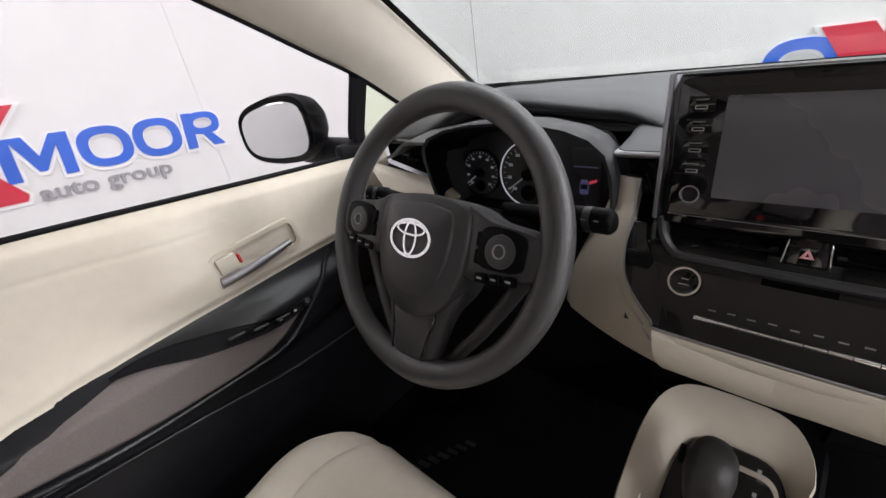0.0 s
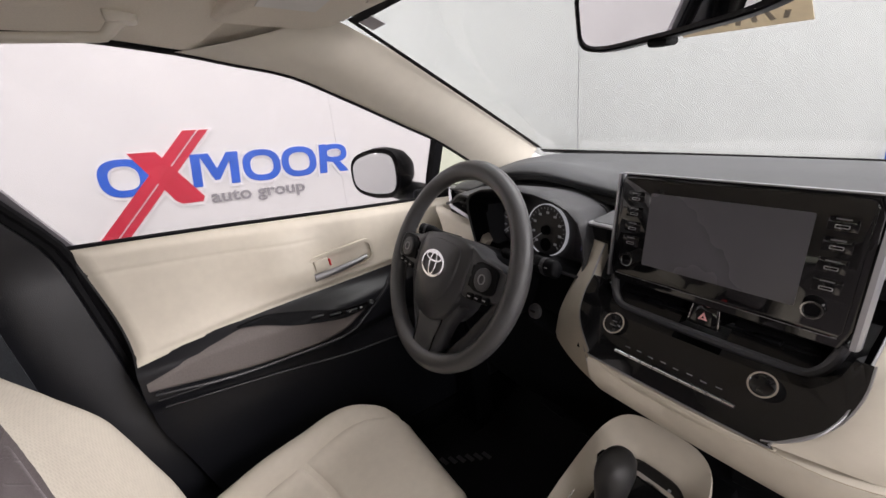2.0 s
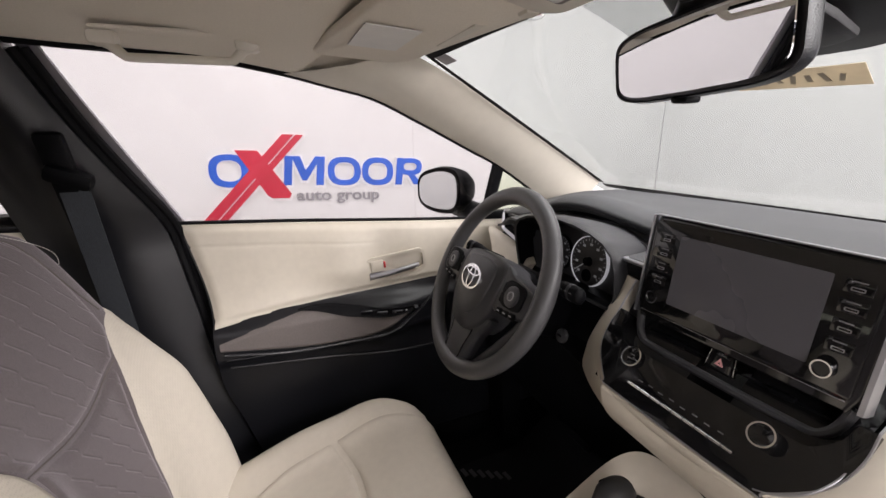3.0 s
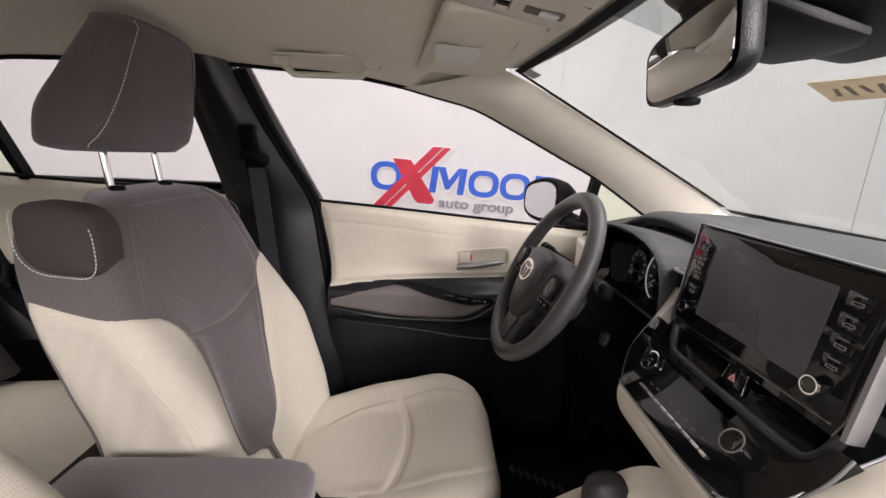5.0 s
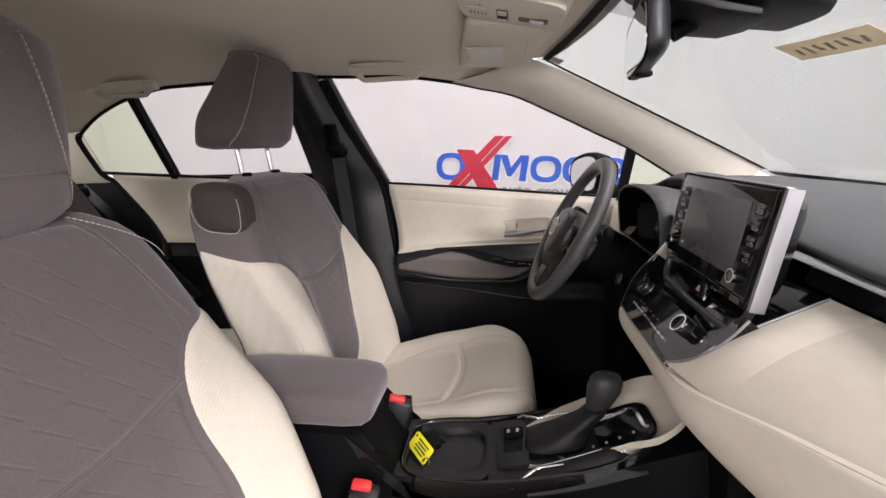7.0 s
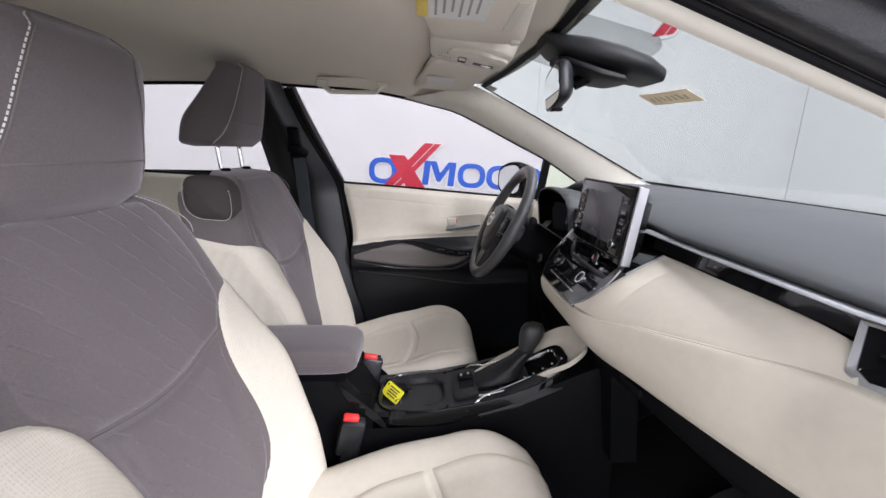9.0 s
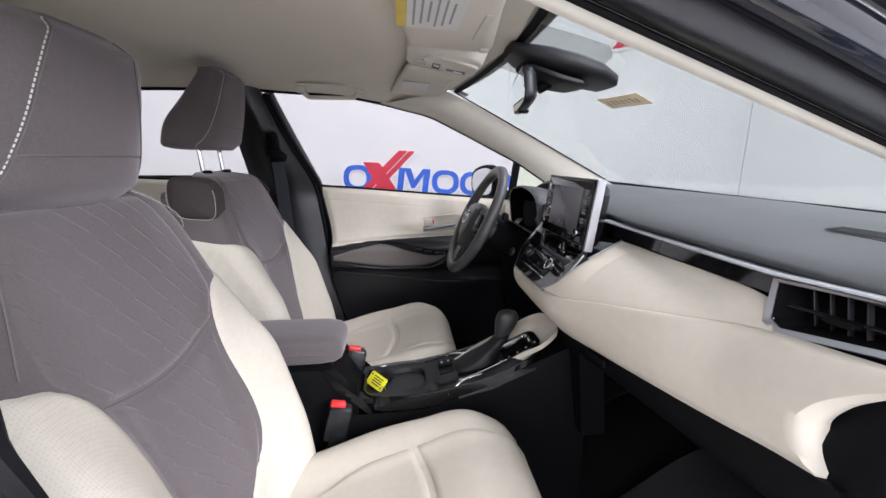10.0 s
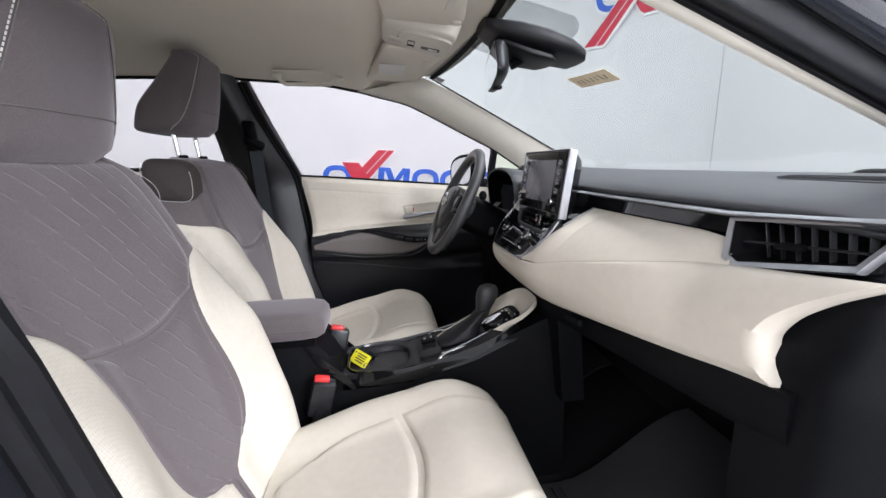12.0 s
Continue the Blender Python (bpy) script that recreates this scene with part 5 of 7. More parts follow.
    rings = [[Vector((s * x, vy(z) + 0.004, z)) for x, z in o], [Vector((s * x, vy(z) - 0.002, z)) for x, z in o], [Vector((s * (x * 0.7 + x2 * 0.3), vy(z) - 0.008, z * 0.7 + z2 * 0.3)) for (x, z), (x2, z2) in zip(o, i)],
             [Vector((s * x, vy(z) - 0.005, z)) for x, z in i], [Vector((s * x, vy(z) - 0.001, z)) for x, z in i]]
    vent = part("side_vent", bm_loft(rings, True, False), M_SILVER, dash, "silver-framed side air vent")
    part("vent_well", bm_loft([[Vector((s * (0.612 + (x - 0.612) * k), vy(z) + dy, 1.018 + (z - 1.018) * k)) for x, z in i] for dy, k in ((-0.0035, 1), (0.060, 0.98), (0.062, 0.05))], True, False), M_RUBBER, vent, "dark vent recess")
    for k in range(7):
        x = 0.556 + 0.0195 * k
        part("blade", bm_box((s * x, 0.682, 1.016 + 0.014 * (k / 7)), (0.0014, 0.009, 0.046), 0.0004, pose(0, 0, 0, 0, s * -10, (24 - 7 * k) * s)), M_HUB, vent)
    part("slat", bm_box((s * 0.612, 0.664, 1.019), (0.142, 0.009, 0.0024), 0.0008, pose(0, 0, 0, 0, s * -5, 0)), M_TRAY, vent)
    part("vent_tab", bm_box((s * 0.612, 0.652, 1.019), (0.032, 0.014, 0.008), 0.003, pose(0, 0, 0, 0, s * -4, 0)), M_BLACK, vent, "black vent adjuster")
# beige horn between the column and the climate panel
HORN_R = ((0.0, (-0.168, 0.608, 1.029)), (0.25, (-0.166, 0.582, 0.995)), (0.5, (-0.160, 0.554, 0.957)), (0.66, (-0.147, 0.530, 0.920)), (0.78, (-0.128, 0.512, 0.893)), (0.88, (-0.112, 0.505, 0.868)), (1.0, (-0.096, 0.516, 0.832)))
HORN_L = ((0.0, (-0.200, 0.618, 1.030)), (0.3, (-0.208, 0.610, 0.990)), (0.6, (-0.234, 0.604, 0.930)), (0.82, (-0.254, 0.598, 0.868)), (1.0, (-0.256, 0.592, 0.828)))


def horn(u, v):
    a, b = Vector(curve(HORN_L, v)), Vector(curve(HORN_R, v))
    k = math.sin(math.pi * (0.12 + 0.88 * u)) ** 0.7
    return a.lerp(b, u) + Vector((0.0, -0.016, 0.004)) * k * (0.4 + 0.6 * v)


part("beige_horn", bm_shell(horn, 14, 24, (0.0, 0.020, -0.004)), M_BEIGE, dash, "beige padded horn beside the climate panel", 60)
part("horn_edge", bm_tube([Vector(curve(HORN_R, k / 20)) + Vector((0.002, -0.006, 0.002)) for k in range(18)], 0.0016, 6), M_SILVER, dash, "thin silver edge")
part("column_panel", bm_shell(lambda u, v: Vector((-0.50 + 0.300 * u, 0.606 - 0.012 * v, 0.870 + (0.082 + 0.065 * smooth(0.92, 0.98, u)) * (1 - v))), 40, 6, (0, 0.03, 0)), M_BLACK, dash, "black panel round the steering column")
# knee panels and glove box
UNDER = ((0.0, (0.0, 0.0)), (0.25, (0.003, -0.045)), (0.40, (0.010, -0.068)), (0.48, (0.022, -0.077)), (0.60, (0.070, -0.086)), (1.0, (0.290, -0.150)))
part("lower_panel", bm_shell(lambda u, v: Vector((0.06 + 0.62 * u, 0.578 + 0.025 * u + curve(UNDER, v)[0], 0.806 + 0.066 * u + curve(UNDER, v)[1])), 20, 30, (0, 0.03, 0.004)), M_BLACK, dash, "black glove box panel below the beige band")
part("glove_latch", bm_box((0.245, 0.574, 0.792), (0.07, 0.012, 0.018), 0.005, pose(0, 0, 0, 0, -6, 2)), M_BLACK, dash, "black glove box latch")
part("knee_panel", bm_shell(lambda u, v: Vector((-0.70 + 0.60 * u, 0.585 - 0.045 * math.sin(math.pi * min(1, u * 1.25)) + 0.09 * v, 0.862 - 0.034 * smooth(0.6, 0.8, u) - 0.27 * v)), 20, 12, (0, 0.05, 0)), M_BLACK, dash, "black knee panel under the column")
part("tunnel_front", bm_shell(lambda u, v: Vector((-0.13 + 0.26 * u, 0.585 + 0.03 * v, 0.82 - 0.30 * v)), 8, 8, (0, 0.06, 0)), M_BLACK, dash, "black centre tunnel front")

# ---- instrument cluster ----
cl = thing("instrument_cluster", (-0.335, 0.56, 0.99), "hooded instrument cluster with two dials and a lit display", "instrument cluster")
CX = -0.352


def bin_ring(y, grow, lean=0.0, drop=0.0, aside=0.0, sink=0.0):
    top, bot = 1.098 + grow, 0.982 - grow - sink
    keys = [(-0.143, 0.0), (-0.150, 0.25), (-0.156, 0.55), (-0.153, 0.70), (-0.138, 0.82), (-0.10, 0.92), (-0.05, 0.98), (0.0, 1.0), (0.05, 0.985), (0.095, 0.93), (0.125, 0.85), (0.145, 0.72), (0.153, 0.52), (0.155, 0.25), (0.150, 0.0)]
    out = []
    n = len(keys)
    for k in range(n):
        for j in range(4):
            a, b = keys[k], keys[(k + 1) % n]
            x, f = a[0] + (b[0] - a[0]) * j / 4, a[1] + (b[1] - a[1]) * j / 4
            z = bot + (top - bot) * f
            out.append(Vector((CX + aside + x * (1 + grow * 6), y - lean * (z - 1.0), z - drop)))
    return out


part("hood", bm_loft([bin_ring(0.74, -0.012, 0.0, 0.012, -0.02, 0.062), bin_ring(0.640, 0.002, 0.0, 0.0, 0.0, 0.046), bin_ring(0.605, 0.008, 0.06, 0.0, 0.0, 0.026), bin_ring(0.590, 0.009, 0.08, 0.0, 0.0, 0.016), bin_ring(0.583, 0.006, 0.08, 0.0, 0.0, 0.014), bin_ring(0.585, 0.001, 0.08, 0.0, 0.0, 0.014)], True, False), M_HOOD, cl, "black cluster hood", 50)
part("hood_lining", bm_loft([bin_ring(0.586, 0.0005, 0.08, 0.0, 0.0, 0.014), bin_ring(0.630, -0.004, 0.0, 0.008, -0.006, 0.034), bin_ring(0.70, -0.014, 0.0, 0.014, -0.022, 0.042)], True, False), M_BLACK, cl)
FACE = axes((-0.378, 0.698, 0.998), (1, 0, 0), (0, 0.12, 1))
face = part("dial_plate", bm_prism(rounded(0.300, 0.136, 0.03), 0.004, FACE), M_DIAL, cl, "dark dial plate")


def dial(cx, cy, r, ring, name):
    m = FACE @ Matrix.Translation((cx, cy, 0.004))
    d = part(name, bm_lathe(((0, 0), (r, 0), (r, 0.004), (r * 0.985, 0.006), (0, 0.005)), m, 48), M_DIAL, face, "dark round dial")
    part("dial_ring", ring_plate(ellipse(r * 1.015, r * 1.015, 60), ellipse(r * 0.98, r * 0.98, 60), 0.008, m), M_RINGGLOW if ring else M_BLACK, d, "chrome dial ring given a glow for its shine" if ring else "")
    for k in range(25):
        a = radians(225 - 270 * k / 24)
        long = 0.13 if k % 3 == 0 else 0.07
        c = Vector((math.cos(a), math.sin(a), 0)) * r * (0.90 - long / 2)
        part("tick", bm_box((0, 0, 0), (r * long, 0.0009, 0.0008), 0, (m @ Matrix.Translation(c + Vector((0, 0, 0.0062)))) @ pose(0, 0, 0, 0, 0, math.degrees(a))), M_MARKS, d)
        if k % 3 == 0:
            c = Vector((math.cos(a), math.sin(a), 0)) * r * 0.68
            part("numeral_bar", bm_box((0, 0, 0), (r * 0.14, r * 0.09, 0.0006), 0, m @ Matrix.Translation(c + Vector((0, 0, 0.0060)))), M_MARKS, d)
    a = radians(218)
    part("needle", bm_box((0, 0, 0), (r * 0.72, 0.0022, 0.0015), 0.0005, m @ Matrix.Translation(Vector((math.cos(a), math.sin(a), 0)) * r * 0.48 + Vector((0, 0, 0.010))) @ pose(0, 0, 0, 0, 0, 218)), M_MARKS, d, "white lit needle")
    part("needle_cap", bm_lathe(((0, 0.006), (r * 0.2, 0.006), (r * 0.17, 0.014), (0, 0.015)), m, 24), M_BLACK, d)
    part("sub_dial", bm_lathe(((0, 0.005), (r * 0.26, 0.005), (r * 0.25, 0.007), (0, 0.0065)), m @ Matrix.Translation((0, -r * 0.58, 0)), 24), M_BLACK, d)


dial(0.004, -0.006, 0.056, True, "speedometer")
dial(-0.098, -0.010, 0.043, False, "rev_counter")
mid = part("display", bm_prism(rounded(0.050, 0.090, 0.004), 0.003, FACE @ Matrix.Translation((0.103, -0.004, 0.004))), M_SCREEN, face, "small colour display")
part("display_line", bm_prism([(-0.020, 0.0), (0.020, 0.0), (0.020, 0.0012), (-0.020, 0.0012)], 0.0006, FACE @ Matrix.Translation((0.103, 0.012, 0.0072))), M_VIOLET, mid, "violet lit line")
part("car_icon", bm_prism([(-0.007, -0.024), (0.007, -0.024), (0.0075, -0.010), (0.005, -0.001), (-0.005, -0.001), (-0.0075, -0.010)], 0.0006, FACE @ Matrix.Translation((0.103, -0.006, 0.0072))), M_VIOLET, mid, "violet lit car shape")
part("icon_roof", bm_prism([(-0.006, -0.016), (0.006, -0.016), (0.005, -0.008), (-0.005, -0.008)], 0.0006, FACE @ Matrix.Translation((0.103, -0.006, 0.0080))), M_SCREEN, mid)
part("door_icon", bm_prism([(0.008, -0.008), (0.020, -0.003), (0.020, 0.001), (0.008, -0.003)], 0.0006, FACE @ Matrix.Translation((0.103, -0.006, 0.0082))), M_REDGLOW, mid, "red lit door mark")

# ---- steering wheel ----
sw_tilt = 0.4586
WC = Vector((-0.3686, 0.4273, 0.9924))
wheel_x, wheel_y = Vector((1, 0, 0)), Vector((0, math.sin(sw_tilt), math.cos(sw_tilt)))
WM = axes(WC, wheel_x, wheel_y)
wheel = thing("steering_wheel", WC, "black three-spoke steering wheel with chrome oval badge", "steering wheel")


def wp(a, b, c=0.0):
    return WM @ Vector((a, b, c))


R = 0.1774
rim = []
for k in range(80):
    a = 2 * math.pi * k / 80
    fat = 0.0165 + 0.0018 * (math.cos(2 * a) ** 2)
    c = Vector((math.cos(a), math.sin(a), 0))
    rim.append([WM @ (c * (R + fat * math.cos(2 * math.pi * j / 16)) + Vector((0, 0, fat * 0.95 * math.sin(2 * math.pi * j / 16)))) for j in range(16)])
rim.append(rim[0])
rb = bm_loft(rim, True, False)
bmesh.ops.remove_doubles(rb, verts=rb.verts, dist=1e-6)
part("rim", rb, M_WHEEL, wheel, "dark grey grained rim")
HUB = [(-0.072, 0.062), (-0.050, 0.072), (0.0, 0.076), (0.050, 0.072), (0.072, 0.062), (0.078, 0.030), (0.074, -0.010), (0.062, -0.045), (0.040, -0.072), (0.018, -0.082), (0.0, -0.084), (-0.018, -0.082), (-0.040, -0.072), (-0.062, -0.045), (-0.074, -0.010), (-0.078, 0.030)]


def smooth_poly(poly, n=4):
    out = []
    m = len(poly)
    for k in range(m):
        p0, p1, p2, p3 = (Vector(poly[(k + j - 1) % m]) for j in range(4))
        for j in range(n):
            t = j / n
            out.append(tuple(0.5 * ((2 * p1) + (p2 - p0) * t + (2 * p0 - 5 * p1 + 4 * p2 - p3) * t * t + (3 * p1 - p0 - 3 * p2 + p3) * t**3)))
    return out


hub = smooth_poly(HUB)


def scaled(poly, k, z, up=0.0):
    return [wp(a * k, b * k + up - 0.022, z) for a, b in poly]


hubp = part("airbag_cover", bm_loft([scaled(hub, 0.98, -0.045), scaled(hub, 1.0, 0.006), scaled(hub, 0.985, 0.014), scaled(hub, 0.94, 0.019), scaled(hub, 0.80, 0.021), scaled(hub, 0.78, 0.0225), scaled(hub, 0.5, 0.027), scaled(hub, 0.2, 0.028)]), M_HUB, wheel, "dark grey airbag cover", 50)
part("cover_panel", bm_loft([scaled(hub, 0.74, 0.0205, 0.008), scaled(hub, 0.735, 0.0255, 0.008), scaled(hub, 0.70, 0.0275, 0.008), scaled(hub, 0.4, 0.0305, 0.008), scaled(hub, 0.1, 0.031, 0.008)]), M_HUB, hubp, "raised centre of the airbag cover", 50)
BM = WM @ Matrix.Translation((0, -0.004, 0.0295))
badge = part("badge", bm_lathe(((0, 0), (1, 0), (0.96, 0.004), (0, 0.004)), BM @ Matrix.Diagonal((0.034, 0.023, 1, 1)), 40), M_HUB, wheel, "chrome oval badge")
part("badge_ring", ring_plate(ellipse(0.0355, 0.0245), ellipse(0.0312, 0.0208), 0.0065, BM), M_CHROME, badge)
part("badge_oval", ring_plate(ellipse(0.0115, 0.0220), ellipse(0.0082, 0.0190), 0.0060, BM), M_CHROME, badge)
part("badge_oval", ring_plate(ellipse(0.0245, 0.0085, cy=0.0115), ellipse(0.0215, 0.0058, cy=0.0115), 0.0062, BM), M_CHROME, badge)
for s in (-1, 1):
    sp = [(0.060, 0.045), (0.100, 0.036), (0.150, 0.030), (0.172, 0.020), (0.170, -0.018), (0.140, -0.030), (0.100, -0.038), (0.062, -0.030)]
    spo = smooth_poly([(s * a, b) for a, b in sp])
    ctr = (s * 0.112, 0.003)

    def sc(k, z):
        return [wp(ctr[0] + (a - ctr[0]) * k, ctr[1] + (b - ctr[1]) * k, z) for a, b in spo]
    spoke = part("spoke", bm_loft([sc(0.95, -0.030), sc(1.0, -0.004), sc(0.97, 0.009), sc(0.9, 0.0125), sc(0.5, 0.0155)]), M_HUB, wheel, "dark grey spoke with buttons")
    SM = WM @ Matrix.Translation((s * 0.122, 0.003, 0.0145))
    pod = part("button_pod", bm_prism(smooth_poly([(-0.026, 0.022), (0.0, 0.026), (0.026, 0.020), (0.030, 0.0), (0.026, -0.018), (0.0, -0.022), (-0.026, -0.020), (-0.030, 0.0)]), 0.004, SM, 0.0015), M_BLACK, spoke, "black button pod")
    part("pad_ring", bm_lathe(((0, 0.003), (0.019, 0.003), (0.0185, 0.007), (0.015, 0.0085), (0.0085, 0.0075), (0.0082, 0.0065), (0, 0.0065)), SM, 32), M_HUB, pod, "round rocker ring")
    part("pad_ring", ring_plate(ellipse(0.0082, 0.0082, 24), ellipse(0.0068, 0.0068, 24), 0.0088, SM), M_GREYINK, pod)
    for k in range(3):
        part("small_button", bm_box((0, 0, 0), (0.0165, 0.012, 0.008), 0.003, WM @ Matrix.Translation((s * (0.100 + 0.0185 * k), -0.031 + 0.002 * k, 0.0140)) @ pose(0, 0, 0, 0, 0, 5 * s)), M_BLACK, pod)
        part("button_mark", bm_box((0, 0, 0), (0.007, 0.002, 0.0005), 0, WM @ Matrix.Translation((s * (0.100 + 0.0185 * k), -0.031 + 0.002 * k, 0.0183))), M_GREYINK, pod)
    for k in range(2):
        part("side_button", bm_box((0, 0, 0), (0.010, 0.018, 0.008), 0.003, WM @ Matrix.Translation((s * 0.092, 0.012 - 0.020 * k, 0.0142))), M_BLACK, pod)
low = [(-0.064, -0.050), (0.064, -0.050), (0.052, -0.105), (0.040, -0.155), (0.030, -0.176), (-0.030, -0.176), (-0.040, -0.155), (-0.052, -0.105)]
lows = smooth_poly(low)


def lsc(k, z):
    return [wp(a * k, -0.118 + (b + 0.118) * k, z) for a, b in lows]


ls = part("spoke", bm_loft([lsc(0.96, -0.020), lsc(1.0, -0.006), lsc(0.97, 0.002), lsc(0.9, 0.005), lsc(0.5, 0.007)]), M_HUB, wheel, "dark grey lower spoke")
part("spoke_insert", bm_prism(smooth_poly([(-0.034, -0.092), (0.034, -0.092), (0.028, -0.13), (0.023, -0.160), (0.0, -0.164), (-0.023, -0.160), (-0.028, -0.13)]), 0.004, WM @ Matrix.Translation((0, 0, 0.0042)), 0.0015), M_HUB, ls, "dark spoke insert")
part("insert_edge", bm_tube([wp(a, b, 0.0078) for a, b in smooth_poly([(-0.037, -0.092), (-0.031, -0.13), (-0.026, -0.163), (0.0, -0.168), (0.026, -0.163), (0.031, -0.13), (0.037, -0.092), (0.0, -0.088)])], 0.0013, 6, True), M_PIANO, ls, "thin gloss edge round the insert")
for s in (-1, 1):
    part("rear_brace", bm_loft([[wp(s * (a + 0.012 * math.cos(q)), b, -0.022 + 0.010 * math.sin(q)) for q in [2 * math.pi * k / 10 for k in range(10)]] for a, b in ((0.145, -0.012), (0.118, -0.060), (0.090, -0.105), (0.058, -0.148), (0.040, -0.166))]), M_HUB, wheel, "dark brace behind the lower spokes", 60)

col = thing("steering_column", (-0.368, 0.55, 0.90), "black steering column shroud with wiper and light stalks", "steering column")


def col_ring(c, w, h):
    return [WM @ Vector((w * math.copysign(abs(math.cos(a)) ** 0.6, math.cos(a)), -0.012 + h * math.copysign(abs(math.sin(a)) ** 0.6, math.sin(a)), c)) for a in [2 * math.pi * k / 28 for k in range(28)]]


part("shroud", bm_loft([col_ring(-0.035, 0.060, 0.055), col_ring(-0.042, 0.072, 0.062), col_ring(-0.10, 0.075, 0.062), col_ring(-0.17, 0.072, 0.055)]), M_BLACK, col, "black column shroud", 50)
for name, a, b, r in (("wiper_stalk", (-0.300, 0.505, 1.010), (-0.150, 0.473, 1.029), 0.0105), ("light_stalk", (-0.440, 0.505, 1.000), (-0.545, 0.475, 1.012), 0.0125)):
    a, b = Vector(a), Vector(b)
    st = part(name, bm_tube([a, a.lerp(b, 0.45), a.lerp(b, 0.62), a.lerp(b, 0.66), a.lerp(b, 0.97), b], lambda t, r=r: r * (0.72, 0.72, 0.9, 1.05, 1.05, 0.8)[round(t * 5)], 16, flat=1.25), M_BLACK, col, "black control stalk", 60)
    part("stalk_collar", bm_tube((a.lerp(b, 0.80), a.lerp(b, 0.86)), r * 1.09, 16, flat=1.25), M_HUB, st)
    for k in range(3):
        part("stalk_mark", bm_box(a.lerp(b, 0.70 + 0.10 * k) + Vector((0, -r * 1.12, 0.004)), (0.005, 0.001, 0.0016), 0), M_DIMINK, st)
part("lock_barrel", bm_lathe(((0, 0), (0.014, 0), (0.013, 0.006), (0.008, 0.008), (0, 0.008)), axes((-0.250, 0.528, 0.904), (1, 0, 0), (0, 0.3, 1)), 28), M_HUB, col, "small grey round plug")
part("lock_slot", bm_box((-0.250, 0.5195, 0.9065), (0.010, 0.003, 0.003), 0.0005), M_BLACK, col)

# ---- centre screen ----
scr = thing("centre_screen", (0, 0.60, 0.99), "tablet-like gloss black centre screen with silver side edges", "touchscreen")
SCM = axes((0, 0.589, 1.071), (1, 0, 0), (0, 0.13, 1))


def scp(a, b, c=0.0):
    return SCM @ Vector((a, b, c))


hous = [(-0.134, 0.078), (0.134, 0.078), (0.141, 0.060), (0.140, -0.060), (0.132, -0.083), (-0.132, -0.083), (-0.140, -0.060), (-0.141, 0.060)]
housd = []
for k in range(len(hous)):
    a, b = hous[k], hous[(k + 1) % len(hous)]
    housd += [(a[0] + (b[0] - a[0]) * j / 3, a[1] + (b[1] - a[1]) * j / 3) for j in range(3)]


def hsc(kx, ky, z):
    return [scp(a * kx, b * ky, z) for a, b in housd]


part("housing", bm_loft([hsc(0.78, 0.76, -0.048), hsc(0.95, 0.93, -0.022), hsc(0.995, 0.99, -0.006), hsc(0.985, 0.98, 0.0), hsc(0.96, 0.955, 0.002)]), M_PIANO, scr, "gloss black screen housing")
for s in (-1, 1):
    part("side_edge", bm_loft([[scp(s * x, b, z) for x, z in ((0.1385, 0.003), (0.1430, 0.002), (0.1448, -0.003), (0.1448, -0.015), (0.1385, -0.018))] for b in [0.078 - 0.156 * k / 10 for k in range(11)]]), M_SILVER, scr, "satin silver side edge")
part("top_edge", bm_box((0, 0, 0), (0.276, 0.0022, 0.010), 0.0008, SCM @ Matrix.Translation((0, 0.0785, -0.003))), M_SILVER, scr, "thin silver top edge")
inner_face = part("face", bm_prism(rounded(0.262, 0.143, 0.008), 0.003, SCM @ Matrix.Translation((0, 0.002, 0.0015)), 0.001), M_PIANO, scr, "gloss black face")
part("display", bm_prism(rounded(0.176, 0.102, 0.002), 0.0010, SCM @ Matrix.Translation((0, 0.004, 0.0046))), M_SCREEN, inner_face, "switched-off grey display")
for s in (-1, 1):
    for k in range(4):
        z = 0.0475 - 0.0215 * k
        bt = part("button", bm_box((0, 0, 0), (0.024, 0.015, 0.0012), 0.0004, SCM @ Matrix.Translation((s * 0.1095, z, 0.0045))), M_PIANO, inner_face, "gloss black button")
        part("button_rim", ring_plate(rounded(0.0115, 0.0038, 0.001), rounded(0.0098, 0.0022, 0.0008), 0.0010, SCM @ Matrix.Translation((s * 0.1095, z - 0.003, 0.0050))), M_SILVER, bt, "bright button outline")
        part("button_label", bm_box((0, 0, 0), (0.012, 0.0016, 0.0004), 0, SCM @ Matrix.Translation((s * 0.1095, z + 0.0045, 0.0054))), M_DIMINK, bt)
    KM = SCM @ Matrix.Translation((s * 0.1060, -0.043, 0.004))
    kn = part("knob", bm_lathe(((0, 0), (0.0090, 0), (0.0090, 0.009), (0.0085, 0.0120), (0.0073, 0.0126), (0.0068, 0.0118), (0, 0.0118)), KM, 36), M_PIANO, inner_face, "round knob with bright ring")
    part("knob_ring", ring_plate(ellipse(0.0096, 0.0096, 36), ellipse(0.0081, 0.0081, 36), 0.0032, KM @ Matrix.Translation((0, 0, 0.0098))), M_CHROME, kn, "chrome knob ring")
part("lower_line", bm_box((0, 0, 0), (0.255, 0.001, 0.001), 0, SCM @ Matrix.Translation((0, -0.0695, 0.0040))), M_SILVER, inner_face)

# ---- centre stack: vents and climate panel ----
stack = thing("climate_panel", (0, 0.53, 0.90), "gloss black climate panel with silver outline and chrome dials", "climate control")
HV = axes((0, 0.529, 0.940), (1, 0, 0), (0, 0.62, 0.78))


